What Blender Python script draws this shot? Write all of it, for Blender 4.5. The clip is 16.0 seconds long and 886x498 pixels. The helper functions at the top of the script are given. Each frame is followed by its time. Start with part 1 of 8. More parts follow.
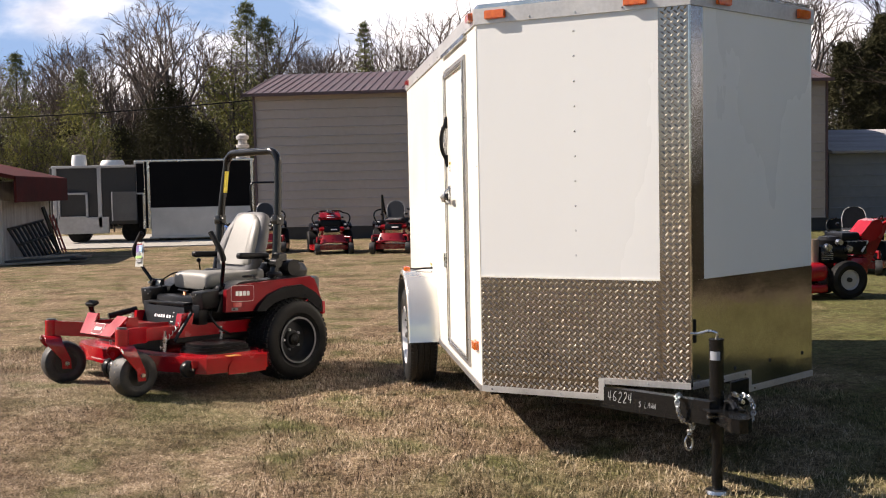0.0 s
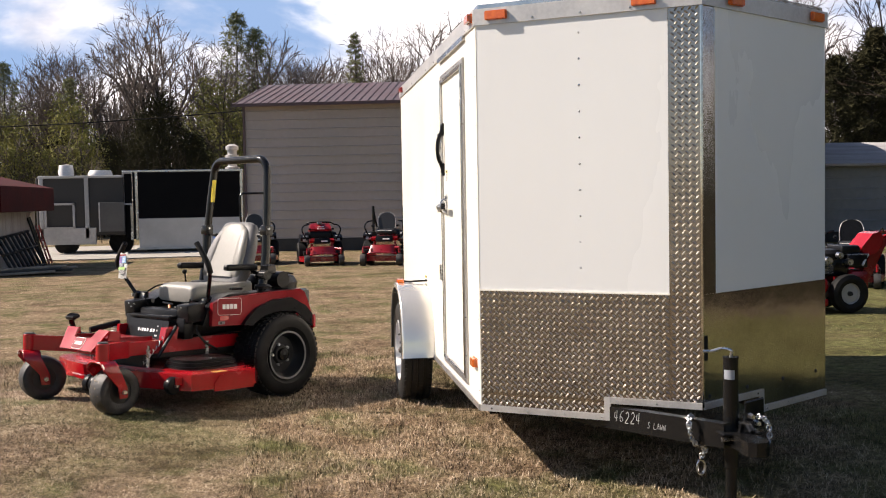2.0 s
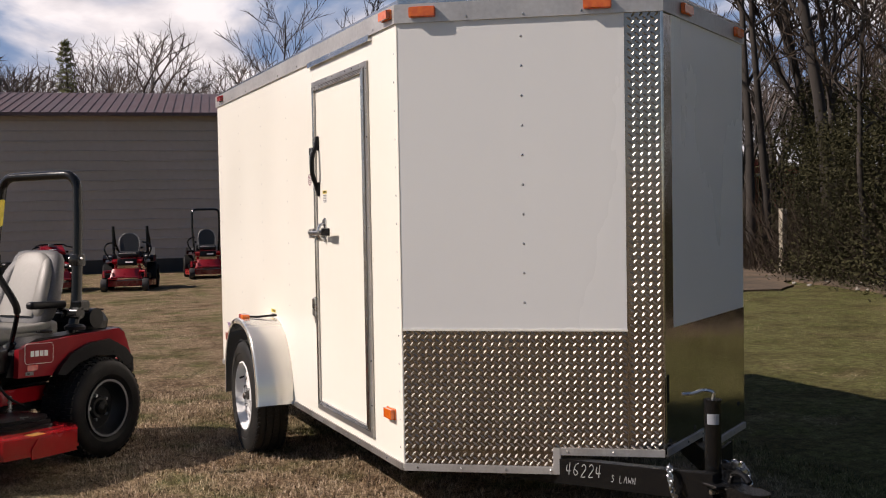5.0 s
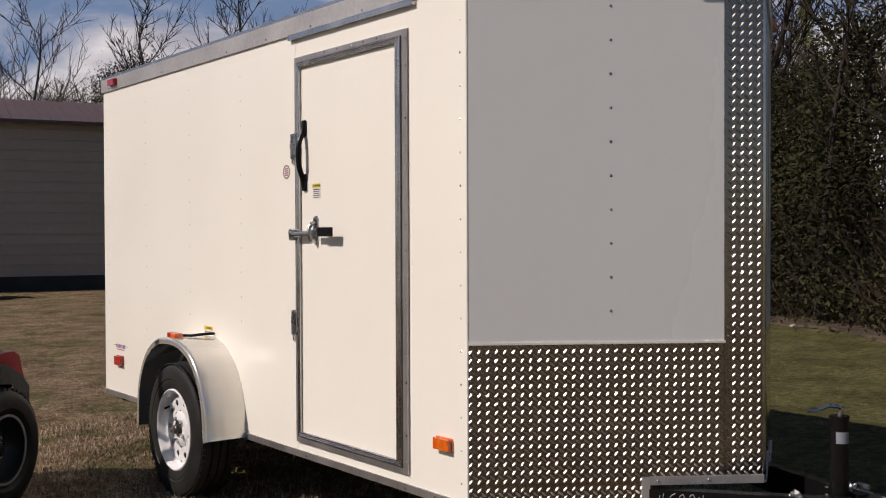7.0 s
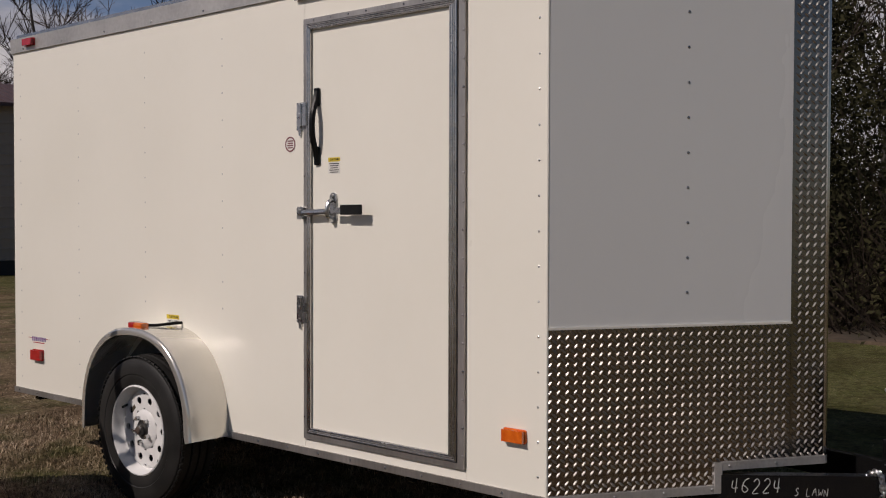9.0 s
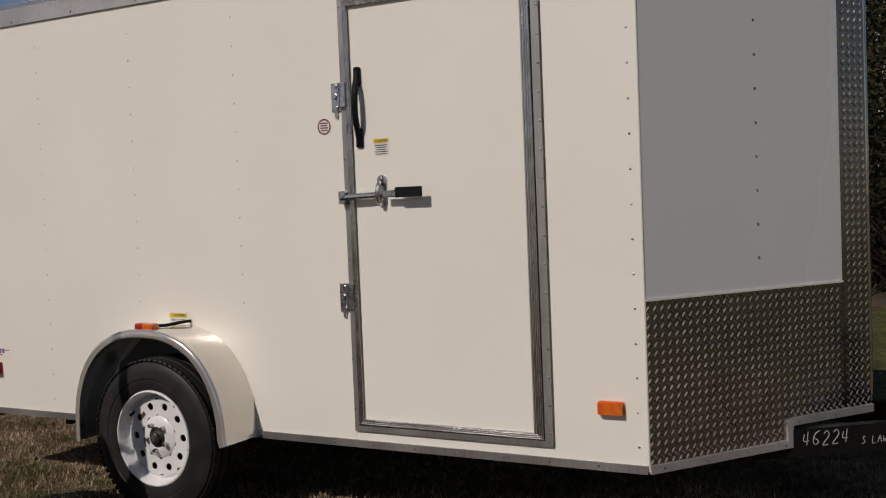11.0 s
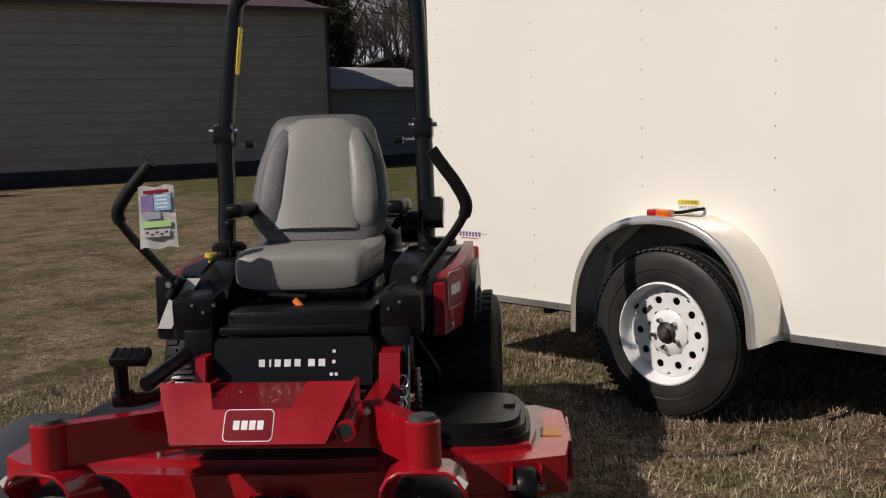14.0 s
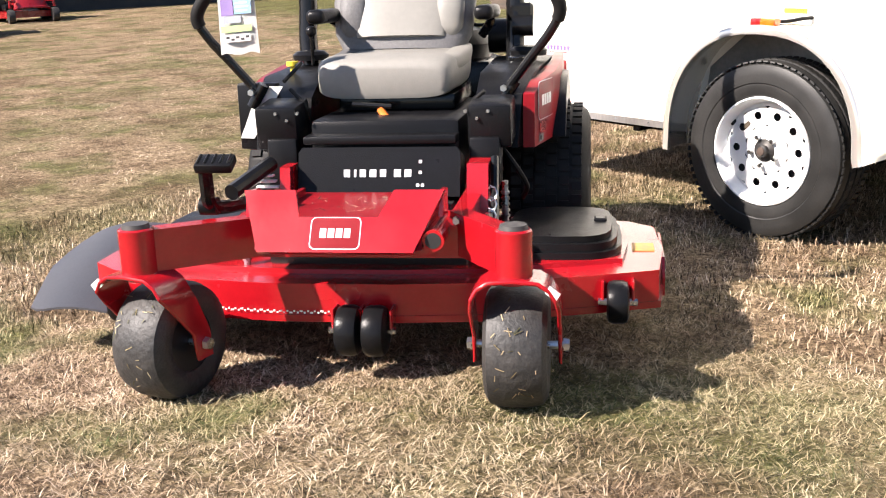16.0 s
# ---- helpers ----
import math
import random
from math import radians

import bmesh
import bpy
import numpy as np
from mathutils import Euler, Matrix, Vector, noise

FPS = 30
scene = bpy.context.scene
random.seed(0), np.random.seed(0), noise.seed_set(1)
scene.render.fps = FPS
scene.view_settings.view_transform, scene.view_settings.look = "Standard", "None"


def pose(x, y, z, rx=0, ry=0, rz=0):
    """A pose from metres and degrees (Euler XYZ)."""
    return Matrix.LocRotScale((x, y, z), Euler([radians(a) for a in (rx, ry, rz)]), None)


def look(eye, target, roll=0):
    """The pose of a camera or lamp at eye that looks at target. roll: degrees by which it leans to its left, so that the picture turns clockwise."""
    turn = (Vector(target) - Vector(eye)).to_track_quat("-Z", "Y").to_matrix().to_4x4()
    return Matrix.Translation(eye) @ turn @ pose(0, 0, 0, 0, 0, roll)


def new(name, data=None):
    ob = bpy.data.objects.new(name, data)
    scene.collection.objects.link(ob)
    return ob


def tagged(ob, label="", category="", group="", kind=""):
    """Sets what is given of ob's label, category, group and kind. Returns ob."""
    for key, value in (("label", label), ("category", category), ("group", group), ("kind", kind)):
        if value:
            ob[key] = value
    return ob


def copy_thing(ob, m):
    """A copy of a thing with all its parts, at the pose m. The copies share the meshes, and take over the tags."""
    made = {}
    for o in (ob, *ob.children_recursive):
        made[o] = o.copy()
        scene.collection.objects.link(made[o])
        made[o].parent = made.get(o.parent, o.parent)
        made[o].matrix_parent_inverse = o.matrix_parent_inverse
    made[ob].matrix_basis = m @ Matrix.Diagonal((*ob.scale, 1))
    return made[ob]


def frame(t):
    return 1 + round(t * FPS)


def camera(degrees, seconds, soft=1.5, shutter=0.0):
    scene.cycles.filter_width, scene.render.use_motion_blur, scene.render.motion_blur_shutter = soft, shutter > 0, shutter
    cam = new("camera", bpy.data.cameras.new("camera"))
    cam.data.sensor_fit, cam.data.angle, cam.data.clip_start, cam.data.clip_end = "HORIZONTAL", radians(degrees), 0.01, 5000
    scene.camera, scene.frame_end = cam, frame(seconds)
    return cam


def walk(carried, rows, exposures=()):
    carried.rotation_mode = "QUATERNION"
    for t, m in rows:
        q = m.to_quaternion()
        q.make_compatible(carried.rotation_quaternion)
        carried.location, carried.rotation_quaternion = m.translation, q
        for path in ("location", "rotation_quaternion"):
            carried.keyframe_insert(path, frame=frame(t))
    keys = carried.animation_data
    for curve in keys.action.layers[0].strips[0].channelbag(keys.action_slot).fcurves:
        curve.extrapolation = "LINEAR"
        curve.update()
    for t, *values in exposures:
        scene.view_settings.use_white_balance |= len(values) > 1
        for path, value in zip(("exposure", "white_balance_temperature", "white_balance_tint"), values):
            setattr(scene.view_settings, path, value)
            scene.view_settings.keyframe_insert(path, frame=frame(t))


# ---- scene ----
cam = camera(46.0, 16.0, 1.1)

PATH = [
    (0, (-0.898, -5.382, 1.421), (-0.64, -3.403, 1.3), -1.2),
    (0.5, (-0.901, -5.319, 1.407), (-0.649, -3.339, 1.295), -1.0),
    (1, (-0.903, -5.244, 1.406), (-0.657, -3.262, 1.298), -1.0),
    (1.5, (-0.889, -5.167, 1.414), (-0.642, -3.185, 1.307), -1.2),
    (2, (-0.901, -5.115, 1.404), (-0.623, -3.137, 1.306), -1.0),
    (2.5, (-0.898, -5.053, 1.424), (-0.574, -3.082, 1.322), -1.0),
    (3, (-0.924, -4.955, 1.442), (-0.545, -2.994, 1.337), -1.3),
    (3.5, (-1.019, -4.831, 1.452), (-0.57, -2.886, 1.341), -1.1),
    (4, (-1.198, -4.646, 1.415), (-0.643, -2.727, 1.314), -0.4),
    (4.5, (-1.435, -4.465, 1.422), (-0.748, -2.588, 1.331), -0.7),
    (5, (-1.637, -4.157, 1.45), (-0.83, -2.329, 1.377), -1.0),
    (5.2, (-1.762, -4.028, 1.454), (-0.892, -2.228, 1.395), -0.9),
    (7.5, (-2.488, -2.679, 1.332), (-1.192, -1.156, 1.283), -0.2),
    (8, (-2.614, -2.458, 1.34), (-1.244, -1.002, 1.271), -0.2),
    (10.5, (-3.388, -1.372, 1.253), (-1.682, -0.331, 1.2), -1.1),
    (11, (-3.463, -1.156, 1.312), (-1.72, -0.179, 1.221), -2.3),
    (11.5, (-3.427, -1.024, 1.304), (-1.681, -0.053, 1.214), -2.9),
    (12, (-3.443, -0.819, 1.29), (-1.713, 0.183, 1.222), -3.2),
    (12.5, (-3.631, -0.53, 1.33), (-1.93, 0.519, 1.265), -3.4),
    (13, (-3.716, -0.449, 1.322), (-2.113, 0.746, 1.278), -3.1),
    (13.5, (-3.74, -0.217, 1.266), (-2.215, 1.077, 1.219), -1.5),
    (14, (-3.653, -0.208, 1.22), (-2.279, 1.224, 0.973), -1.8),
    (14.5, (-3.604, -0.181, 1.175), (-2.363, 1.301, 0.662), -3.0),
    (15, (-3.606, -0.156, 1.168), (-2.43, 1.329, 0.526), -3.2),
    (15.5, (-3.617, -0.138, 1.165), (-2.427, 1.346, 0.55), -2.7),
    (16, (-3.614, -0.118, 1.156), (-2.403, 1.371, 0.59), -2.2),
]
EXPOSURE = [(0, 1.06, 7050, 17), (3.5, 0.94, 7050, 17), (4.5, 0.51, 7000, 19), (5.2, 0.18, 6950, 20), (7.5, -0.33, 6800, 20), (8.2, -0.55, 6800, 20), (10.5, -0.85, 6700, 18), (12.0, -0.89, 6700, 17), (12.6, -1.01, 6700, 17), (13.1, -1.04, 6700, 16), (13.5, -0.95, 6700, 16), (14.0, -0.3, 6700, 16), (14.5, 0.6, 6700, 16), (15.0, 1.34, 6700, 17), (15.5, 1.55, 6650, 17), (16.0, 1.74, 6700, 17)]
walk(cam, [(t, look(eye, target, roll)) for t, eye, target, roll in PATH], EXPOSURE)

# ---- world, sun, sky ----
SUN_AZ, SUN_EL = radians(-74.5), radians(41)
world = bpy.data.worlds.new("sky_world")
world.use_nodes = True
scene.world = world
wn, wl = world.node_tree.nodes, world.node_tree.links
bg = wn["Background"]
skyt = wn.new("ShaderNodeTexSky")
skyt.sky_type = 'NISHITA'
skyt.sun_disc = False
skyt.sun_elevation = SUN_EL
skyt.sun_rotation = SUN_AZ % (2 * math.pi)
skyt.altitude = 300
skyt.air_density, skyt.dust_density, skyt.ozone_density = 1.0, 0.4, 2.6
wl.new(skyt.outputs[0], bg.inputs[0])
bg.inputs[1].default_value = 0.057
sun = new("sun", bpy.data.lights.new("sun", 'SUN'))
sun.data.energy = 4.4
sun.data.angle = radians(0.55)
sun.data.color = (1.0, 0.95, 0.87)
sun_from = Vector((math.sin(SUN_AZ) * math.cos(SUN_EL), math.cos(SUN_AZ) * math.cos(SUN_EL), math.sin(SUN_EL)))
sun.matrix_world = look(sun_from * 60, (0, 0, 0))


# ---- materials ----
def mat(name, col, rough=0.5, metal=0.0, col2=None, scale=8.0, bump=0.0, bscale=None, fine=0.12, coat=0.0, spec=0.5,
        stretch=(1, 1, 1), rvar=0.12, detail=6.0, lo=0.35, hi=0.65):
    """Principled surface with a broad stain pattern between two colours, fine grain, uneven gloss and relief."""
    m = bpy.data.materials.new(name)
    m.use_nodes = True
    n, l = m.node_tree.nodes, m.node_tree.links
    p = n["Principled BSDF"]
    tc = n.new("ShaderNodeTexCoord")
    mp = n.new("ShaderNodeMapping")
    mp.inputs["Scale"].default_value = stretch
    l.new(tc.outputs["Object"], mp.inputs[0])
    n1 = n.new("ShaderNodeTexNoise")
    n1.inputs["Scale"].default_value = scale
    n1.inputs["Detail"].default_value = detail
    l.new(mp.outputs[0], n1.inputs["Vector"])
    r1 = n.new("ShaderNodeValToRGB")
    r1.color_ramp.elements[0].position, r1.color_ramp.elements[1].position = lo, hi
    c2 = col2 or tuple(c * 0.82 for c in col)
    r1.color_ramp.elements[0].color, r1.color_ramp.elements[1].color = (*c2, 1), (*col, 1)
    l.new(n1.outputs[0], r1.inputs[0])
    n2 = n.new("ShaderNodeTexNoise")
    n2.inputs["Scale"].default_value = scale * 14
    n2.inputs["Detail"].default_value = 3
    l.new(mp.outputs[0], n2.inputs["Vector"])
    mx = n.new("ShaderNodeMix")
    mx.data_type, mx.blend_type = 'RGBA', 'OVERLAY'
    mx.inputs[0].default_value = fine
    l.new(r1.outputs[0], mx.inputs[6])
    l.new(n2.outputs[0], mx.inputs[7])
    l.new(mx.outputs[2], p.inputs["Base Color"])
    mr = n.new("ShaderNodeMapRange")
    mr.inputs[3].default_value, mr.inputs[4].default_value = max(0.02, rough - rvar), min(1, rough + rvar)
    l.new(n1.outputs[0], mr.inputs[0])
    l.new(mr.outputs[0], p.inputs["Roughness"])
    p.inputs["Metallic"].default_value = metal
    p.inputs["Coat Weight"].default_value = coat
    p.inputs["Coat Roughness"].default_value = 0.08
    p.inputs["Specular IOR Level"].default_value = spec
    if bump:
        n3 = n.new("ShaderNodeTexNoise")
        n3.inputs["Scale"].default_value = bscale or scale * 10
        n3.inputs["Detail"].default_value = 5
        l.new(mp.outputs[0], n3.inputs["Vector"])
        b = n.new("ShaderNodeBump")
        b.inputs["Strength"].default_value = bump
        b.inputs["Distance"].default_value = 0.01
        l.new(n3.outputs[0], b.inputs["Height"])
        l.new(b.outputs[0], p.inputs["Normal"])
    return m


M_white = mat("white_painted_aluminium", (0.84, 0.815, 0.73), 0.32, col2=(0.81, 0.785, 0.70), scale=1.2, fine=0.03, bump=0.04, bscale=2.2, coat=0.25)
M_whitev = mat("white_smooth_aluminium", (0.80, 0.805, 0.785), 0.25, col2=(0.78, 0.785, 0.765), scale=0.9, fine=0.03, bump=0.16, bscale=1.6, coat=0.15, stretch=(1, 1, 0.3))
M_alu = mat("brushed_aluminium", (0.66, 0.65, 0.64), 0.24, 1.0, col2=(0.52, 0.51, 0.50), scale=6, fine=0.2, bump=0.08)
M_frame = mat("dull_extruded_aluminium", (0.47, 0.45, 0.435), 0.40, 0.8, col2=(0.35, 0.335, 0.32), scale=5, fine=0.25, bump=0.08, stretch=(1, 1, 0.2))
M_tread = mat("tread_plate_aluminium", (0.375, 0.335, 0.30), 0.22, 1.0, col2=(0.32, 0.282, 0.253), scale=5, fine=0.2, rvar=0.08)
# lugs of the same plate, coloured lighter to carry their glint
M_lug = mat("glinting_tread_lugs", (0.50, 0.462, 0.42), 0.31, 1.0, col2=(0.43, 0.395, 0.36), scale=9, fine=0.2, rvar=0.08)
M_mirror = mat("polished_aluminium", (0.58, 0.555, 0.525), 0.12, 1.0, col2=(0.44, 0.42, 0.40), scale=3.5, fine=0.25, bump=0.22, bscale=4.0, rvar=0.09)
M_zinc = mat("zinc_plated_steel", (0.60, 0.60, 0.60), 0.28, 1.0, col2=(0.42, 0.43, 0.44), scale=30, fine=0.3)
M_blacksteel = mat("black_painted_steel", (0.006, 0.006, 0.0065), 0.2, col2=(0.008, 0.008, 0.008), scale=18, fine=0.25, bump=0.05, spec=0.32)
M_blackplastic = mat("black_moulded_plastic", (0.0055, 0.0055, 0.006), 0.32, col2=(0.008, 0.008, 0.009), scale=14, fine=0.35, bump=0.10, bscale=260, spec=0.16)
M_rubber = mat("black_rubber", (0.006, 0.0058, 0.0058), 0.6, spec=0.2, col2=(0.012, 0.0115, 0.011), scale=9, fine=0.3, bump=0.05, bscale=90)
M_dustyrub = mat("dusty_worn_rubber", (0.040, 0.036, 0.033), 0.58, col2=(0.015, 0.0145, 0.014), scale=14, fine=0.6, bump=0.3, bscale=60)
M_red = mat("red_powder_coat", (0.37, 0.006, 0.011), 0.24, col2=(0.30, 0.005, 0.009), scale=7, fine=0.12, coat=0.35, bump=0.03)
# red of the plastic parts, also the foot floor's red darkened as shade
M_deepred = mat("red_plastic_and_shaded_red", (0.22, 0.006, 0.011), 0.34, col2=(0.18, 0.005, 0.009), scale=6, fine=0.1, spec=0.22)
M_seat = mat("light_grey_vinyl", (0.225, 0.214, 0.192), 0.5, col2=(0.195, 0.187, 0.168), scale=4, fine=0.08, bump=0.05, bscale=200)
M_seatd = mat("dark_and_shaded_grey_vinyl", (0.115, 0.112, 0.112), 0.55, col2=(0.09, 0.088, 0.09), scale=7, fine=0.3, bump=0.15, bscale=160)
M_dseat = mat("charcoal_vinyl", (0.026, 0.026, 0.028), 0.5, scale=6, fine=0.2, bump=0.1)
M_shell = mat("grey_seat_shell", (0.16, 0.16, 0.165), 0.4, scale=6, fine=0.1)
M_rim = mat("white_painted_steel", (0.80, 0.80, 0.79), 0.35, col2=(0.74, 0.73, 0.71), scale=10, fine=0.1, coat=0.3)
M_darkrim = mat("dark_grey_wheel_steel", (0.014, 0.014, 0.015), 0.38, scale=12, fine=0.2)
M_dark = mat("dark_steel_and_painted_shade", (0.012, 0.012, 0.012), 0.6, scale=10, fine=0.2)
M_amber = mat("amber_lens", (0.75, 0.16, 0.015), 0.15, col2=(0.62, 0.10, 0.01), scale=40, fine=0.3, coat=0.8)
M_redlens = mat("red_lens", (0.48, 0.02, 0.02), 0.15, col2=(0.36, 0.012, 0.012), scale=40, fine=0.3, coat=0.8)
M_paper = mat("white_printed_paper", (0.75, 0.74, 0.70), 0.6, scale=30, fine=0.1)
M_yellow = mat("yellow_print", (0.72, 0.55, 0.04), 0.5, scale=30, fine=0.1)
M_ink = mat("black_ink", (0.03, 0.03, 0.03), 0.6, scale=30, fine=0.1)
M_purple = mat("purple_ink", (0.20, 0.13, 0.33), 0.5, scale=30, fine=0.1)
M_blueink = mat("blue_print", (0.20, 0.40, 0.62), 0.5, scale=12, fine=0.2)
M_greenink = mat("green_print", (0.36, 0.58, 0.20), 0.5, scale=12, fine=0.2)
M_whiteprint = mat("white_print", (0.85, 0.84, 0.82), 0.5, scale=30, fine=0.05)
M_orange = mat("orange_plastic", (0.85, 0.20, 0.03), 0.35, scale=30, fine=0.1)
M_chalk = mat("white_paint_marker", (0.40, 0.40, 0.39), 0.7, scale=60, fine=0.4)
M_siding = mat("tan_ribbed_siding", (0.41, 0.355, 0.32), 0.5, col2=(0.37, 0.325, 0.285), scale=0.6, fine=0.08, bump=0.03)
M_bluegrey = mat("grey_blue_siding", (0.27, 0.29, 0.32), 0.5, col2=(0.22, 0.24, 0.27), scale=0.5, fine=0.12, bump=0.04)
M_maroon = mat("maroon_metal_roof", (0.10, 0.060, 0.062), 0.5, col2=(0.08, 0.05, 0.052), scale=0.7, fine=0.15)
M_rust = mat("rust_red_roof", (0.080, 0.015, 0.014), 0.8, col2=(0.045, 0.009, 0.009), scale=1.3, fine=0.3, spec=0.12)
M_roofgrey = mat("pale_grey_roof_metal", (0.48, 0.47, 0.46), 0.5, col2=(0.36, 0.35, 0.34), scale=0.8, fine=0.2)
M_shedwall = mat("weathered_white_boards", (0.55, 0.52, 0.47), 0.75, col2=(0.40, 0.36, 0.31), scale=2.0, fine=0.3, stretch=(3, 3, 0.4))
M_blacktr = mat("black_gloss_panel", (0.005, 0.005, 0.006), 0.45, col2=(0.006, 0.006, 0.007), scale=1.5, fine=0.1, spec=0.05)
M_greytr = mat("charcoal_panel", (0.05, 0.048, 0.046), 0.45, spec=0.2, col2=(0.05, 0.048, 0.046), scale=1.5, fine=0.1)
M_concrete = mat("pale_gravel", (0.36, 0.34, 0.30), 0.9, col2=(0.28, 0.26, 0.23), scale=1.5, fine=0.5, bump=0.3, bscale=20)
# near-black for the building base together with the shadow along it
M_found = mat("dark_base_and_shadow", (0.05, 0.048, 0.045), 0.85, col2=(0.03, 0.03, 0.03), scale=2, fine=0.3)
M_bark = mat("grey_brown_bark", (0.048, 0.039, 0.033), 0.95, col2=(0.022, 0.018, 0.015), scale=2.5, fine=0.4, bump=0.5, bscale=12, stretch=(1, 1, 0.25))
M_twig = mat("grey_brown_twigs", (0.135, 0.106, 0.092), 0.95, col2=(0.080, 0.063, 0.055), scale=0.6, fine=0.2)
M_bud = mat("budding_yellow_green_leaves", (0.27, 0.25, 0.07), 0.8, col2=(0.12, 0.125, 0.038), spec=0.15, scale=0.5, fine=0.3)
M_pine = mat("pine_needles", (0.21, 0.205, 0.075), 0.8, col2=(0.10, 0.115, 0.042), scale=0.7, fine=0.3)
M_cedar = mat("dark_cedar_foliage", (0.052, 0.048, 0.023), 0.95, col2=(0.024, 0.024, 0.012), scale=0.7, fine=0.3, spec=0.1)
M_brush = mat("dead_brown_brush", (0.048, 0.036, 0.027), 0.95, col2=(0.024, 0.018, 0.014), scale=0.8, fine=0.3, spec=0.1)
M_litter = mat("dry_leaf_litter", (0.13, 0.090, 0.058), 0.95, col2=(0.055, 0.042, 0.028), scale=1.2, fine=0.5, bump=0.6, bscale=9)
M_wood = mat("weathered_wood", (0.28, 0.24, 0.19), 0.85, col2=(0.18, 0.15, 0.12), scale=5, fine=0.4, stretch=(1, 1, 0.2))
M_redbarn = mat("red_barn_siding", (0.24, 0.05, 0.045), 0.7, col2=(0.18, 0.035, 0.03), scale=1.0, fine=0.2)


def green_side(n, l, tc, src):
    """Adds to a noise the way the lawn turns greener on the shaded far side of the trailer."""
    sp = n.new("ShaderNodeSeparateXYZ")
    l.new(tc.outputs["Object"], sp.inputs[0])
    s = n.new("ShaderNodeMath")
    s.operation = 'MULTIPLY_ADD'
    s.inputs[1].default_value = -0.25
    l.new(sp.outputs[1], s.inputs[0])
    l.new(sp.outputs[0], s.inputs[2])
    r = n.new("ShaderNodeMapRange")
    r.interpolation_type = 'SMOOTHSTEP'
    r.inputs[1].default_value, r.inputs[2].default_value = 0.8, 3.6
    r.inputs[3].default_value, r.inputs[4].default_value = 0.0, 0.28
    l.new(s.outputs[0], r.inputs[0])
    a = n.new("ShaderNodeMath")
    a.operation = 'ADD'
    l.new(src, a.inputs[0])
    l.new(r.outputs[0], a.inputs[1])
    return a.outputs[0]


def ground_material():
    """Dormant straw-coloured lawn with patches of soil and green."""
    m = bpy.data.materials.new("dormant_lawn")
    m.use_nodes = True
    n, l = m.node_tree.nodes, m.node_tree.links
    p = n["Principled BSDF"]
    p.inputs["Roughness"].default_value = 0.95
    p.inputs["Specular IOR Level"].default_value = 0.15
    tc = n.new("ShaderNodeTexCoord")

    def nz(scale, detail=6, rough=0.6):
        t = n.new("ShaderNodeTexNoise")
        t.inputs["Scale"].default_value, t.inputs["Detail"].default_value, t.inputs["Roughness"].default_value = scale, detail, rough
        l.new(tc.outputs["Object"], t.inputs["Vector"])
        return t.outputs[0]

    def ramp(src, stops):
        r = n.new("ShaderNodeValToRGB")
        e = r.color_ramp.elements
        e[0].position, e[0].color = stops[0][0], (*stops[0][1], 1)
        e[1].position, e[1].color = stops[-1][0], (*stops[-1][1], 1)
        for q, c in stops[1:-1]:
            k = e.new(q)
            k.color = (*c, 1)
        l.new(src, r.inputs[0])
        return r.outputs[0]

    def mix(f, a, b, blend='MIX'):
        x = n.new("ShaderNodeMix")
        x.data_type, x.blend_type = 'RGBA', blend
        if isinstance(f, float):
            x.inputs[0].default_value = f
        else:
            l.new(f, x.inputs[0])
        l.new(a, x.inputs[6])
        l.new(b, x.inputs[7])
        return x.outputs[2]

    straw = ramp(nz(55, 8, 0.75), [(0.34, (0.042, 0.028, 0.016)), (0.48, (0.27, 0.192, 0.116)), (0.62, (0.57, 0.435, 0.285))])
    green = ramp(nz(60, 8, 0.75), [(0.30, (0.030, 0.037, 0.011)), (0.50, (0.115, 0.130, 0.036)), (0.68, (0.25, 0.245, 0.085))])
    patch = ramp(green_side(n, l, tc, nz(0.55, 5, 0.6)), [(0.50, (0, 0, 0)), (0.70, (0.8, 0.8, 0.8))])
    base = mix(patch, straw, green)
    base = mix(ramp(nz(2.3, 4, 0.5), [(0.49, (0, 0, 0)), (0.66, (0.75, 0.75, 0.75))]), base, green)
    dirt = ramp(nz(1.7, 7, 0.68), [(0.36, (0.58, 0.53, 0.49)), (0.56, (1, 1, 1))])
    both = mix(1.0, base, dirt, 'MULTIPLY')
    tufts = ramp(nz(13, 4, 0.6), [(0.36, (0.52, 0.50, 0.47)), (0.60, (1, 1, 1))])
    both = mix(1.0, both, tufts, 'MULTIPLY')
    l.new(both, p.inputs["Base Color"])
    b = n.new("ShaderNodeBump")
    b.inputs["Strength"].default_value, b.inputs["Distance"].default_value = 0.9, 0.03
    l.new(nz(70, 6, 0.7), b.inputs["Height"])
    l.new(b.outputs[0], p.inputs["Normal"])
    return m


M_ground = ground_material()



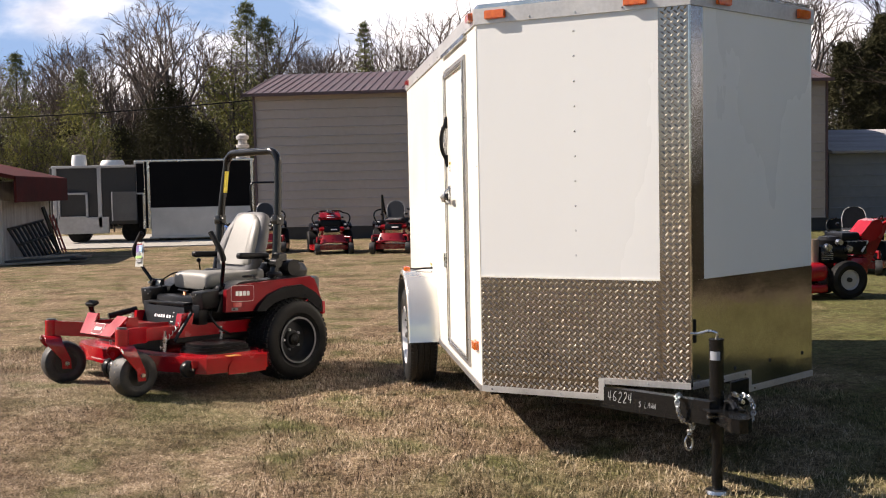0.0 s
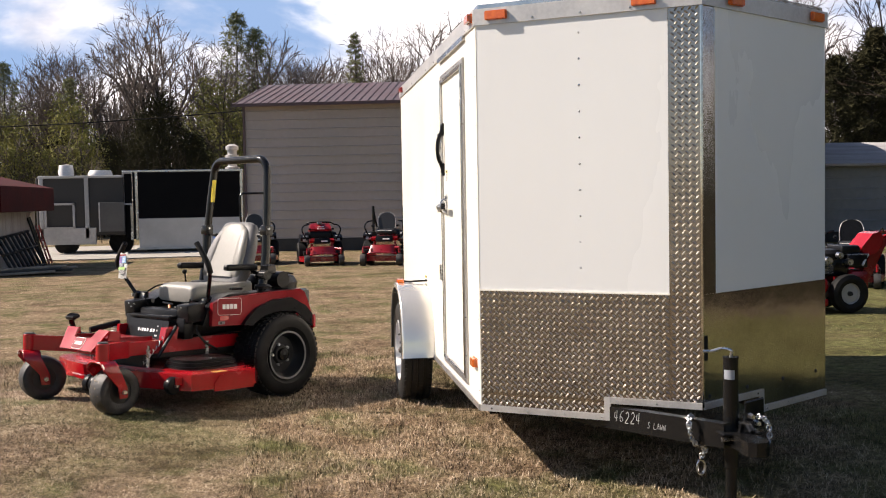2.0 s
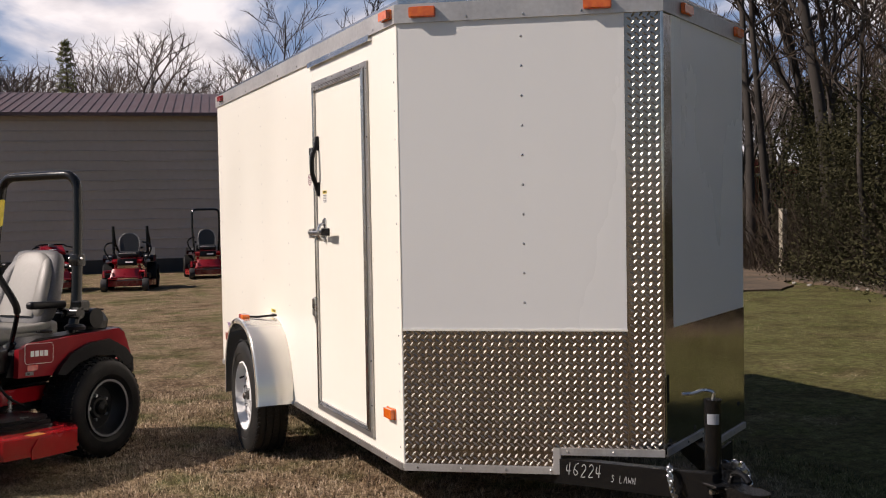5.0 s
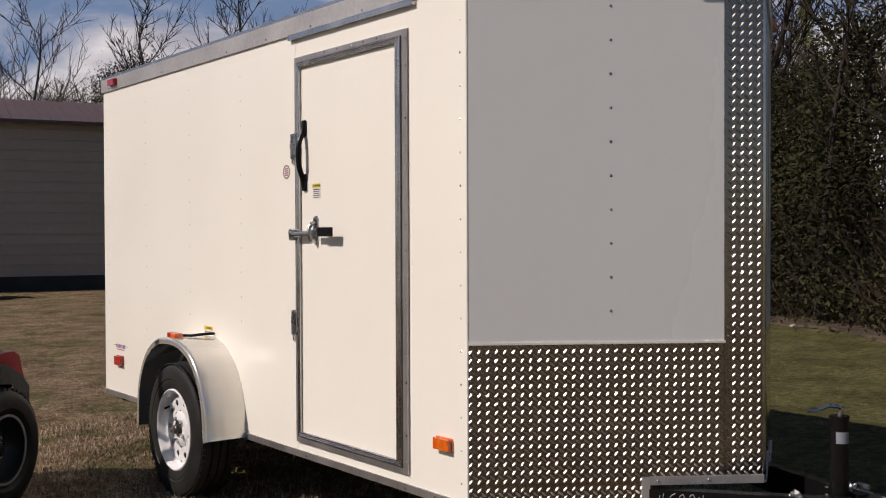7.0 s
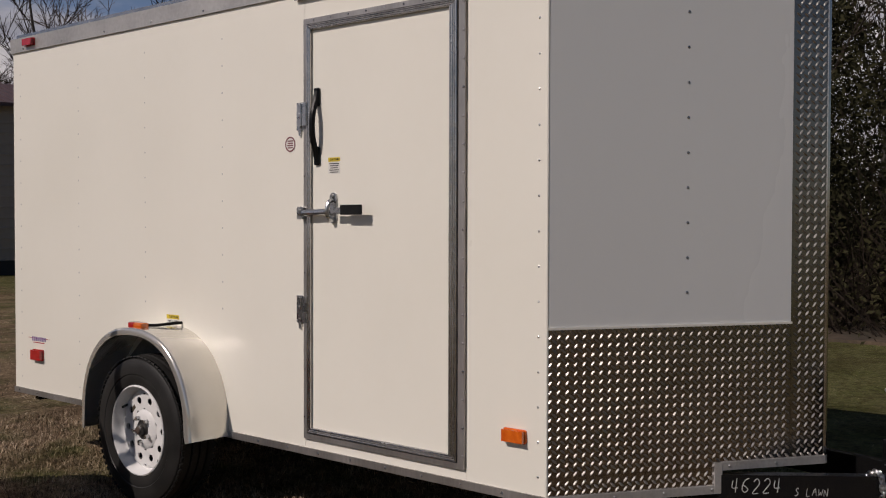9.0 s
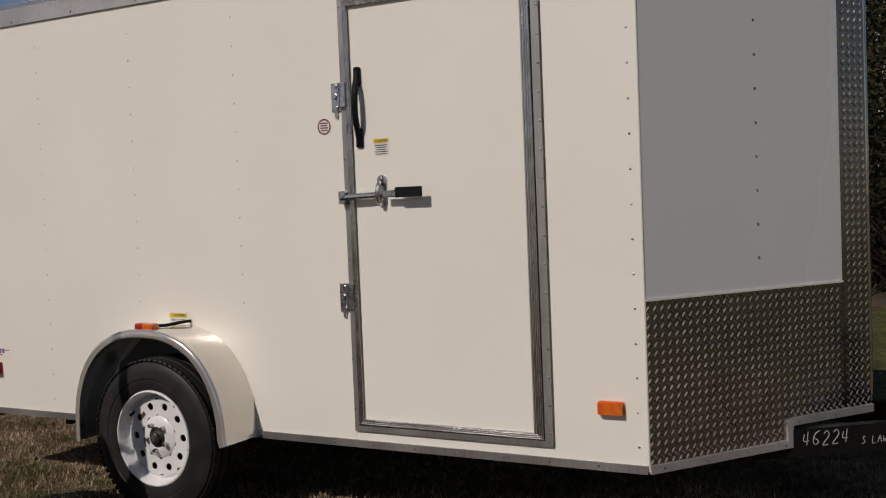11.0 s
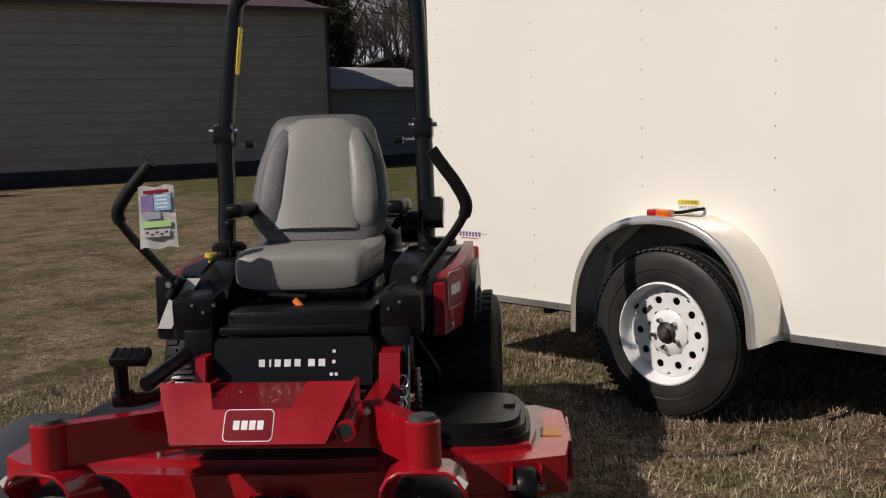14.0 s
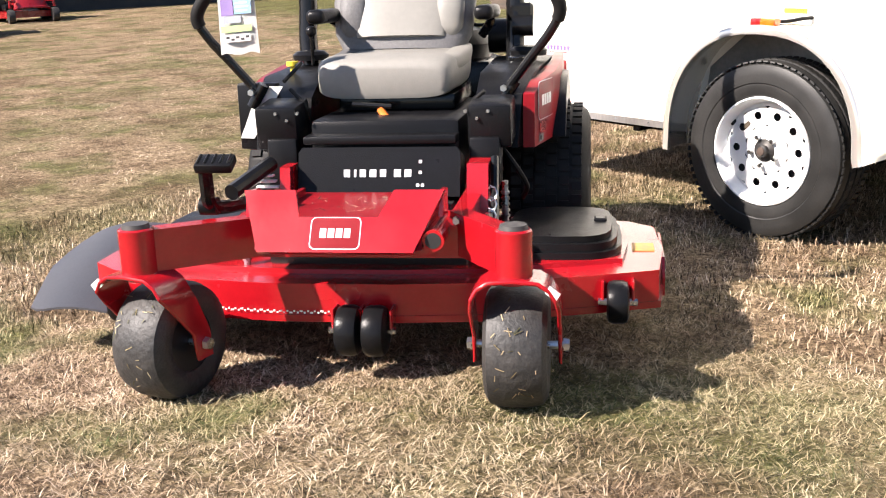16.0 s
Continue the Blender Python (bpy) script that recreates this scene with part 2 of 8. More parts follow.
def blade_material():
    m = bpy.data.materials.new("dry_grass_blades")
    m.use_nodes = True
    n, l = m.node_tree.nodes, m.node_tree.links
    p = n["Principled BSDF"]
    p.inputs["Roughness"].default_value = 0.75
    p.inputs["Specular IOR Level"].default_value = 0.25
    g = n.new("ShaderNodeNewGeometry")
    r = n.new("ShaderNodeValToRGB")
    e = r.color_ramp.elements
    e[0].position, e[0].color = 0.0, (0.06, 0.041, 0.025, 1)
    e[1].position, e[1].color = 1.0, (0.86, 0.74, 0.575, 1)
    for q, c in ((0.28, (0.28, 0.203, 0.135)), (0.55, (0.66, 0.505, 0.355)), (0.80, (0.80, 0.64, 0.475))):
        k = e.new(q)
        k.color = (*c, 1)
    l.new(g.outputs["Random Per Island"], r.inputs[0])
    tc = n.new("ShaderNodeTexCoord")
    t = n.new("ShaderNodeTexNoise")
    t.inputs["Scale"].default_value, t.inputs["Detail"].default_value = 0.55, 5
    l.new(tc.outputs["Object"], t.inputs["Vector"])
    mr = n.new("ShaderNodeMapRange")
    mr.inputs[1].default_value, mr.inputs[2].default_value = 0.50, 0.72
    mr.inputs[3].default_value, mr.inputs[4].default_value = 0.0, 0.85
    l.new(green_side(n, l, tc, t.outputs[0]), mr.inputs[0])
    t3 = n.new("ShaderNodeTexNoise")
    t3.inputs["Scale"].default_value, t3.inputs["Detail"].default_value = 2.3, 4
    l.new(tc.outputs["Object"], t3.inputs["Vector"])
    mr3 = n.new("ShaderNodeMapRange")
    mr3.inputs[1].default_value, mr3.inputs[2].default_value = 0.49, 0.66
    mr3.inputs[3].default_value, mr3.inputs[4].default_value = 0.0, 0.75
    l.new(t3.outputs[0], mr3.inputs[0])
    mxm = n.new("ShaderNodeMath")
    mxm.operation = 'MAXIMUM'
    l.new(mr.outputs[0], mxm.inputs[0])
    l.new(mr3.outputs[0], mxm.inputs[1])
    r2 = n.new("ShaderNodeValToRGB")
    e = r2.color_ramp.elements
    e[0].position, e[0].color = 0.20, (0.058, 0.102, 0.022, 1)
    e[1].position, e[1].color = 0.95, (0.345, 0.33, 0.135, 1)
    l.new(g.outputs["Random Per Island"], r2.inputs[0])
    x = n.new("ShaderNodeMix")
    x.data_type = 'RGBA'
    l.new(mxm.outputs[0], x.inputs[0])
    l.new(r.outputs[0], x.inputs[6])
    l.new(r2.outputs[0], x.inputs[7])
    prev = x.outputs[2]
    for sc, dt, lo, hi, dark in ((1.7, 7, 0.38, 0.58, (0.56, 0.51, 0.47)), (13, 4, 0.38, 0.60, (0.72, 0.69, 0.66)), (45, 3, 0.40, 0.58, (0.62, 0.59, 0.56))):
        tt = n.new("ShaderNodeTexNoise")
        tt.inputs["Scale"].default_value, tt.inputs["Detail"].default_value, tt.inputs["Roughness"].default_value = sc, dt, 0.66
        l.new(tc.outputs["Object"], tt.inputs["Vector"])
        rr = n.new("ShaderNodeValToRGB")
        rr.color_ramp.elements[0].position, rr.color_ramp.elements[0].color = lo, (*dark, 1)
        rr.color_ramp.elements[1].position, rr.color_ramp.elements[1].color = hi, (1, 1, 1, 1)
        l.new(tt.outputs[0], rr.inputs[0])
        y = n.new("ShaderNodeMix")
        y.data_type, y.blend_type = 'RGBA', 'MULTIPLY'
        y.inputs[0].default_value = 1.0
        l.new(prev, y.inputs[6])
        l.new(rr.outputs[0], y.inputs[7])
        prev = y.outputs[2]
    l.new(prev, p.inputs["Base Color"])
    return m


M_blade = blade_material()


# ---- building helpers ----
def mesh_of(bm, name, smooth=None):
    me = bpy.data.meshes.new(name)
    bmesh.ops.recalc_face_normals(bm, faces=bm.faces)
    bm.to_mesh(me)
    bm.free()
    if smooth is not None:
        for pl in me.polygons:
            pl.use_smooth = True
        me.set_sharp_from_angle(angle=radians(smooth))
    return me


def part(name, bm, material, parent=None, label="", smooth=35):
    """One mesh object out of a bmesh, under a thing or a part; its coordinates are those of the top thing."""
    me = mesh_of(bm, name, smooth)
    me.materials.append(material)
    ob = new(name, me)
    if parent:
        ob.parent = parent
    if label:
        tagged(ob, label)
    return ob


def thing(name, m, label, category, group="", kind=""):
    ob = new(name)
    ob.empty_display_size = 0.2
    ob.matrix_world = m
    return tagged(ob, label, category, group, kind)


def box(bm, c, s, bevel=0.0, rot=None, seg=1):
    m = Matrix.LocRotScale(c, Euler([radians(a) for a in rot]) if rot else None, s)
    r = bmesh.ops.create_cube(bm, size=1.0, matrix=m)
    if bevel:
        ed = list({e for v in r["verts"] for e in v.link_edges})
        bmesh.ops.bevel(bm, geom=ed, offset=bevel, segments=seg, affect='EDGES', profile=0.5)
    return bm


def cyl(bm, a, b, r0, r1=None, seg=14, caps=True):
    a, b = Vector(a), Vector(b)
    d = b - a
    m = Matrix.Translation((a + b) / 2) @ d.to_track_quat('Z', 'Y').to_matrix().to_4x4()
    bmesh.ops.create_cone(bm, cap_ends=caps, segments=seg, radius1=r0, radius2=r0 if r1 is None else r1, depth=d.length, matrix=m)
    return bm


def sweep(bm, pts, r, seg=10, closed=False, caps=True):
    """A round tube along points; r is a radius or one for each point."""
    pts = [Vector(p) for p in pts]
    rs = r if isinstance(r, (list, tuple)) else [r] * len(pts)
    rings = []
    up = None
    for i, p in enumerate(pts):
        d = ((pts[(i + 1) % len(pts)] if closed or i < len(pts) - 1 else p) - (pts[i - 1] if closed or i else p)).normalized()
        if up is None:
            up = d.orthogonal().normalized()
        up = (up - d * up.dot(d))
        up = up.normalized() if up.length > 1e-6 else d.orthogonal().normalized()
        sd = d.cross(up)
        rings.append([bm.verts.new(p + (up * math.cos(2 * math.pi * k / seg) + sd * math.sin(2 * math.pi * k / seg)) * rs[i]) for k in range(seg)])
    n = len(rings)
    for i in range(n if closed else n - 1):
        a, b = rings[i], rings[(i + 1) % n]
        for k in range(seg):
            bm.faces.new((a[k], a[(k + 1) % seg], b[(k + 1) % seg], b[k]))
    if caps and not closed:
        bm.faces.new(rings[0][::-1])
        bm.faces.new(rings[-1])
    return bm


def smooth_path(pts, steps=6):
    """Catmull-Rom curve through points."""
    p = [Vector(q) for q in pts]
    p = [2 * p[0] - p[1]] + p + [2 * p[-1] - p[-2]]
    out = []
    for i in range(1, len(p) - 2):
        for k in range(steps):
            t = k / steps
            out.append(0.5 * ((2 * p[i]) + (-p[i - 1] + p[i + 1]) * t + (2 * p[i - 1] - 5 * p[i] + 4 * p[i + 1] - p[i + 2]) * t * t
                              + (-p[i - 1] + 3 * p[i] - 3 * p[i + 1] + p[i + 2]) * t ** 3))
    out.append(p[-2])
    return out


def prism(bm, poly, lo, hi, frame_m=None):
    """A polygon (u, v) swept from w = lo to hi; frame_m maps (u, v, w) into space."""
    fm = frame_m or Matrix.Identity(4)
    a = [bm.verts.new(fm @ Vector((u, v, lo))) for u, v in poly]
    b = [bm.verts.new(fm @ Vector((u, v, hi))) for u, v in poly]
    n = len(poly)
    bm.faces.new(a[::-1])
    bm.faces.new(b)
    for i in range(n):
        bm.faces.new((a[i], a[(i + 1) % n], b[(i + 1) % n], b[i]))
    return bm


def bevel_all(bm, off, seg=2, angle=25):
    ed = [e for e in bm.edges if len(e.link_faces) == 2 and e.calc_face_angle(0) > radians(angle)]
    bmesh.ops.bevel(bm, geom=ed, offset=off, segments=seg, affect='EDGES', profile=0.5)
    return bm


def lathe(bm, profile, m=None, seg=40, closed=True):
    """Turns a profile of (radius, height) about z; m places it."""
    m = m or Matrix.Identity(4)
    rings = []
    for k in range(seg):
        a = 2 * math.pi * k / seg
        rings.append([bm.verts.new(m @ Vector((r * math.cos(a), r * math.sin(a), h))) for r, h in profile])
    n = len(profile)
    for k in range(seg):
        a, b = rings[k], rings[(k + 1) % seg]
        for i in range(n if closed else n - 1):
            j = (i + 1) % n
            bm.faces.new((a[i], b[i], b[j], a[j]))
    return bm


def axes(o, u, v):
    """A frame at o with axes u, v and their cross product."""
    u, v = Vector(u).normalized(), Vector(v).normalized()
    w = u.cross(v)
    return Matrix(((u.x, v.x, w.x, o[0]), (u.y, v.y, w.y, o[1]), (u.z, v.z, w.z, o[2]), (0, 0, 0, 1)))


def dome(bm, p, n, r, h):
    """A small rivet head at p."""
    m = Matrix.Translation(p) @ Vector(n).to_track_quat('Z', 'Y').to_matrix().to_4x4()
    k = 7
    a = [bm.verts.new(m @ Vector((r * math.cos(6.2832 * i / k), r * math.sin(6.2832 * i / k), 0))) for i in range(k)]
    b = [bm.verts.new(m @ Vector((0.6 * r * math.cos(6.2832 * i / k), 0.6 * r * math.sin(6.2832 * i / k), h * 0.8))) for i in range(k)]
    t = bm.verts.new(m @ Vector((0, 0, h)))
    for i in range(k):
        j = (i + 1) % k
        bm.faces.new((a[i], a[j], b[j], b[i]))
        bm.faces.new((b[i], b[j], t))
    return bm


def lettering(name, words, size, m, material, parent=None, label="", thick=0.0008, shear=0.0, thin=0.0):
    """Flat lettering in the built-in typeface, centred at m, as a mesh."""
    cu = bpy.data.curves.new(name, 'FONT')
    cu.body, cu.size, cu.extrude, cu.shear = words, size, thick, shear
    cu.align_x, cu.align_y = 'CENTER', 'CENTER'
    cu.resolution_u = 3
    cu.offset = thin
    tmp = new("tmp_lettering", cu)
    bpy.context.view_layer.update()
    me = bpy.data.meshes.new_from_object(tmp.evaluated_get(bpy.context.evaluated_depsgraph_get()))
    bpy.data.objects.remove(tmp)
    me.transform(m)
    me.materials.clear()
    me.materials.append(material)
    ob = new(name, me)
    if parent:
        ob.parent = parent
    if label:
        tagged(ob, label)
    return ob


def plate(bm, m, w, h, t=0.001, r=0.0):
    """A thin rounded sheet of w by h centred in frame m, its face at +w axis."""
    if r:
        poly = []
        for cx, cy, a0 in ((w / 2 - r, h / 2 - r, 0), (-w / 2 + r, h / 2 - r, 90), (-w / 2 + r, -h / 2 + r, 180), (w / 2 - r, -h / 2 + r, 270)):
            for k in range(5):
                a = radians(a0 + 22.5 * k)
                poly.append((cx + r * math.cos(a), cy + r * math.sin(a)))
    else:
        poly = [(-w / 2, -h / 2), (w / 2, -h / 2), (w / 2, h / 2), (-w / 2, h / 2)]
    return prism(bm, poly, 0, t, m)


def B():
    return bmesh.new()


# ---- ground ----
def ground_height(x, y):
    near = max(0.0, 1 - math.hypot(x, y) / 40)
    rise = 0.13 * math.exp(-((x + 2.9) ** 2 + (y - 1.4) ** 2) / 2.25)
    return rise + near * (0.012 * noise.noise((x * 0.7, y * 0.7, 3.1)) + 0.008 * noise.noise((x * 3.1, y * 3.1, 7.7)))


def make_ground():
    n = 150
    us = [(k / n) * 2 - 1 for k in range(n + 1)]

    def warp(u):
        return math.copysign(abs(u) * 16 + 3000 * abs(u) ** 9, u)
    verts, faces = [], []
    for v in us:
        for u in us:
            x, y = warp(u) - 0.5, warp(v) + 1.0
            verts.append((x, y, ground_height(x, y)))
    w = n + 1
    for j in range(n):
        for i in range(n):
            faces.append((j * w + i, j * w + i + 1, (j + 1) * w + i + 1, (j + 1) * w + i))
    me = bpy.data.meshes.new("ground")
    me.from_pydata(verts, [], faces)
    for pl in me.polygons:
        pl.use_smooth = True
    me.materials.append(M_ground)
    tagged(new("ground", me), "dormant straw-coloured lawn with green patches", "lawn", kind="structure")


make_ground()


# ---- the white cargo trailer ----
TW, TL, TZ0, TZ1 = 1.83, 3.66, 0.345, 2.25
NX, NY = 0.915, -0.61
trailer = thing("cargo_trailer", pose(0, 0, 0), "white enclosed v-nose cargo trailer with polished tread plate on the nose", "trailer")
A3, N3 = Vector((0, 0, 0)), Vector((NX, NY, 0))
VU = (N3 - A3).normalized()
VL = (N3 - A3).length
VF = axes((0, 0, 0), VU, (0, 0, 1))                       # left nose face: (along, height, outward)
RU = Vector((NX, -NY, 0)).normalized()
VR = axes((NX, NY, 0), RU, (0, 0, 1))                     # right nose face
SF = axes((0, 0, 0), (0, -1, 0), (0, 0, 1))               # door side: (-y, height, outward -x)


def side_m(y, z, out=0.0):
    return axes((-out, y, z), (0, -1, 0), (0, 0, 1))


def build_body():
    b = B()
    prism(b, [(0.004, 0.0), (0.004, TL), (TW - 0.004, TL), (TW - 0.004, 0.0)], TZ0, TZ1)
    prism(b, [(0.004, 0.002), (TW - 0.004, 0.002), (NX, NY + 0.006)], 0.43, TZ1)
    part("body", b, M_white, trailer, smooth=20)
    # side skins
    b = B()
    prism(b, [(0, TZ0), (-0.347, TZ0), (-0.347, TZ1), (0, TZ1)], 0.0, 0.004, SF)
    part("side_panel", bevel_all(b, 0.0012, 1), M_white, trailer)
    b = B()
    prism(b, [(-1.218, TZ0), (-TL, TZ0), (-TL, TZ1), (-1.218, TZ1)], 0.0, 0.004, SF)
    part("side_panel", bevel_all(b, 0.0012, 1), M_white, trailer)
    b = B()
    prism(b, [(-0.348, 2.142), (-1.217, 2.142), (-1.217, TZ1), (-0.348, TZ1)], 0.0, 0.0035, SF)
    part("side_panel", b, M_white, trailer)
    b = B()
    prism(b, [(-0.348, TZ0), (-1.217, TZ0), (-1.217, 0.404), (-0.348, 0.404)], 0.0, 0.0035, SF)
    part("side_panel", b, M_white, trailer)
    # white nose panels
    b = B()
    prism(b, [(0.0, 0.945), (0.951, 0.945), (0.951, TZ1), (0.0, TZ1)], 0.001, 0.005, VF)
    part("nose_panel", bevel_all(b, 0.001, 1), M_whitev, trailer)
    b = B()
    prism(b, [(0.10, 0.945), (VL - 0.005, 0.945), (VL - 0.005, TZ1), (0.10, TZ1)], 0.001, 0.005, VR)
    part("nose_panel", bevel_all(b, 0.001, 1), M_whitev, trailer)
    # folded white edge where the nose meets the door side
    b = B()
    cyl(b, (0.001, 0.0, TZ0), (0.001, 0.0, TZ1), 0.007, seg=10)
    part("corner_bead", b, M_white, trailer)
    b = B()
    prism(b, [(0.0, 0.939), (0.955, 0.939), (0.955, 0.947), (0.0, 0.947)], 0.0055, 0.009, VF)
    part("nose_trim", bevel_all(b, 0.001, 1), M_white, trailer)
    # lower lip of nose below the panel
    for poly in ([(0.001, 0.0), (0.562, -0.374), (0.562, 0.002)], [(TW - 0.001, 0.0), (TW - 0.536, 0.002), (TW - 0.536, -0.357)]):
        b = B()
        prism(b, poly, TZ0, 0.43)
        part("nose_base", b, M_tread, trailer)


def tread_sheet(name, fm, regions, lugs):
    b = B()
    for (s0, s1, z0, z1) in regions:
        prism(b, [(s0, z0), (s1, z0), (s1, z1), (s0, z1)], 0.0005, 0.005, fm)
    sheet = part(name, b, M_tread if lugs else M_mirror, trailer)
    if not lugs:
        return
    verts, faces = [], []
    P = 0.0315
    done = set()
    for (s0, s1, z0, z1) in regions:
        for i in range(int(s0 / P) - 1, int(s1 / P) + 2):
            for j in range(int(z0 / P) - 1, int(z1 / P) + 2):
                for o, ang in ((0.0, 52), (0.5, -38)):
                    s, z = (i + o + 0.35) * P, (j + o) * P
                    if not (s0 + 0.008 < s < s1 - 0.008 and z0 + 0.008 < z < z1 - 0.008) or (i, j, o) in done:
                        continue
                    done.add((i, j, o))
                    ca, sa = math.cos(radians(ang)), math.sin(radians(ang))
                    k0 = len(verts)
                    for (p, q, h) in ((-0.0132, 0, 0), (-0.0053, -0.0042, 0), (0.0053, -0.0042, 0), (0.0132, 0, 0), (0.0053, 0.0042, 0), (-0.0053, 0.0042, 0),
                                      (-0.007, 0, 0.0039), (0.007, 0, 0.0039)):
                        verts.append(fm @ Vector((s + p * ca - q * sa, z + p * sa + q * ca, 0.005 + h)))
                    for f in ((0, 1, 6), (1, 2, 7, 6), (2, 3, 7), (3, 4, 7), (4, 5, 6, 7), (5, 0, 6)):
                        faces.append(tuple(k0 + a for a in f))
    me = bpy.data.meshes.new("raised_treads")
    me.from_pydata(verts, [], faces)
    me.materials.append(M_lug)
    ob = new("raised_treads", me)
    ob.parent = sheet
    tagged(ob, "raised diagonal lugs of the tread plate", kind="stuff")


build_body()
tread_sheet("tread_plate", VF, [(0.0, 0.951, 0.43, 0.939), (0.952, VL, 0.43, TZ1), (0.0, 0.672, TZ0, 0.4295)], True)
tread_sheet("nose_kick_plate", VR, [(0.0, VL, 0.43, 0.944), (0.0, 0.1, 0.9445, TZ1), (0.46, VL, TZ0, 0.4295)], False)


def ring_footprint(o):
    return [(-o, -o * 0.5), (-o, TL + o), (TW + o, TL + o), (TW + o, -o * 0.5), (NX, NY - o * 1.2)]


M_sill = mat("satin_aluminium_sill", (0.64, 0.62, 0.60), 0.38, 0.55, col2=(0.52, 0.50, 0.48), scale=7, fine=0.25, bump=0.06)
M_satin = mat("satin_roof_aluminium", (0.60, 0.585, 0.56), 0.46, 0.75, col2=(0.50, 0.485, 0.465), scale=4, fine=0.2, bump=0.06, rvar=0.08)
M_rivet = mat("weathered_rivet", (0.58, 0.57, 0.55), 0.4, 0.3, scale=60)


def build_trims():
    # roof edge and roof
    b = B()
    prism(b, ring_footprint(0.014), TZ1 - 0.004, TZ1 + 0.075)
    part("roof_fascia", bevel_all(b, 0.006, 2), M_satin, trailer, "brushed aluminium roof edge trim")
    b = B()
    prism(b, ring_footprint(-0.01), TZ1 + 0.07, TZ1 + 0.10)
    part("roof", bevel_all(b, 0.02, 2), M_alu, trailer)
    b = B()
    prism(b, [(-0.30, 2.222), (-1.262, 2.222), (-1.262, 2.2475), (-0.30, 2.2475)], 0.004, 0.022, SF)
    part("drip_rail", bevel_all(b, 0.003, 1), M_alu, trailer)
    # bottom trims
    for s0, s1, z, fm, nm in ((-TL, 0.0, TZ0, SF, "sill_trim"), (0.0, 0.670, TZ0, VF, "nose_sill_trim"), (0.640, VL, 0.427, VF, "nose_sill_trim"),
                              (VL - 0.635, VL, TZ0, VR, "nose_sill_trim"), (0.0, VL - 0.605, 0.427, VR, "nose_sill_trim")):
        b = B()
        prism(b, [(s0, z - 0.008), (s1, z - 0.008), (s1, z + 0.022), (s0, z + 0.022)], 0.0055, 0.013, fm)
        bevel_all(b, 0.002, 1)
        t = part(nm, b, M_frame if fm is SF else M_sill, trailer)
        b = B()
        k = s0 + 0.06
        while k < s1 - 0.02:
            dome(b, fm @ Vector((k, z + 0.007, 0.013)), fm.to_3x3() @ Vector((0, 0, 1)), 0.006, 0.004)
            k += 0.19
        tagged(part("screw", b, M_zinc, t), kind="stuff")
    b = B()
    prism(b, [(0.640, TZ0 - 0.008), (0.670, TZ0 - 0.008), (0.670, 0.449), (0.640, 0.449)], 0.006, 0.0145, VF)
    part("nose_step_trim", bevel_all(b, 0.002, 1), M_sill, trailer)
    b = B()
    prism(b, [(VL - 0.635, TZ0 - 0.008), (VL - 0.605, TZ0 - 0.008), (VL - 0.605, 0.449), (VL - 0.635, 0.449)], 0.006, 0.0145, VR)
    part("nose_step_trim", bevel_all(b, 0.002, 1), M_sill, trailer)
    # nose corner strip
    b = B()
    cyl(b, (NX, NY - 0.003, 0.43), (NX, NY - 0.003, TZ1), 0.008, seg=10)
    part("nose_corner", b, M_mirror, trailer)
    # rivet rows
    nside = Vector((-1, 0, 0))
    for y in (0.032, 1.768, 2.372, 2.978, 3.585):
        b = B()
        z = 0.43
        while z < 2.22:
            if not (1.70 < y < 2.64 and z < 0.86):
                dome(b, (-0.004, y, z), nside, 0.005, 0.002)
            z += 0.121
        tagged(part("rivet_row", b, M_zinc if y < 1 else M_rivet, trailer), kind="stuff")
    b = B()
    z = 1.06
    while z < 2.2:
        dome(b, VF @ Vector((0.528, z, 0.005)), VF.to_3x3() @ Vector((0, 0, 1)), 0.0058, 0.0018)
        z += 0.1235
    tagged(part("rivet_row", b, M_zinc, trailer), kind="stuff")
    b = B()
    z = 0.47
    while z < 0.93:
        dome(b, VF @ Vector((0.010, z, 0.005)), VF.to_3x3() @ Vector((0, 0, 1)), 0.004, 0.003)
        z += 0.085
    tagged(part("rivet_row", b, M_zinc, trailer), kind="stuff")
    b = B()
    for s in (0.05, 0.36, 0.68, 1.0):
        dome(b, VR @ Vector((s, 0.475, 0.005)), VR.to_3x3() @ Vector((0, 0, 1)), 0.012, 0.005)
    tagged(part("rivet_row", b, M_dark, trailer), kind="stuff")
    b = B()
    for k in range(9):
        dome(b, (-0.0142, 0.25 + 0.41 * k, TZ1 + 0.012), nside, 0.006, 0.004)
    for k in range(3):
        dome(b, VF @ Vector((0.30 + 0.24 * k, TZ1 + 0.012, 0.0142)), VF.to_3x3() @ Vector((0, 0, 1)), 0.006, 0.004)
    tagged(part("screw", b, M_zinc, trailer), kind="stuff")


build_trims()


def marker_light(m, lens, w=0.105, h=0.044, d=0.017):
    b = B()
    plate(b, m, w, h, 0.008, 0.008)
    base = part("marker_light", b, lens, trailer, "rectangular plastic marker light")
    b = B()
    m2 = m @ Matrix.Translation((0, 0, 0.0078))
    poly_w, poly_h = w - 0.008, h - 0.008
    prism(b, [(-poly_w / 2, -poly_h / 2), (poly_w / 2, -poly_h / 2), (poly_w / 2, poly_h / 2), (-poly_w / 2, poly_h / 2)], 0, d, m2)
    bevel_all(b, 0.008, 3)
    part("lens", b, lens, base)


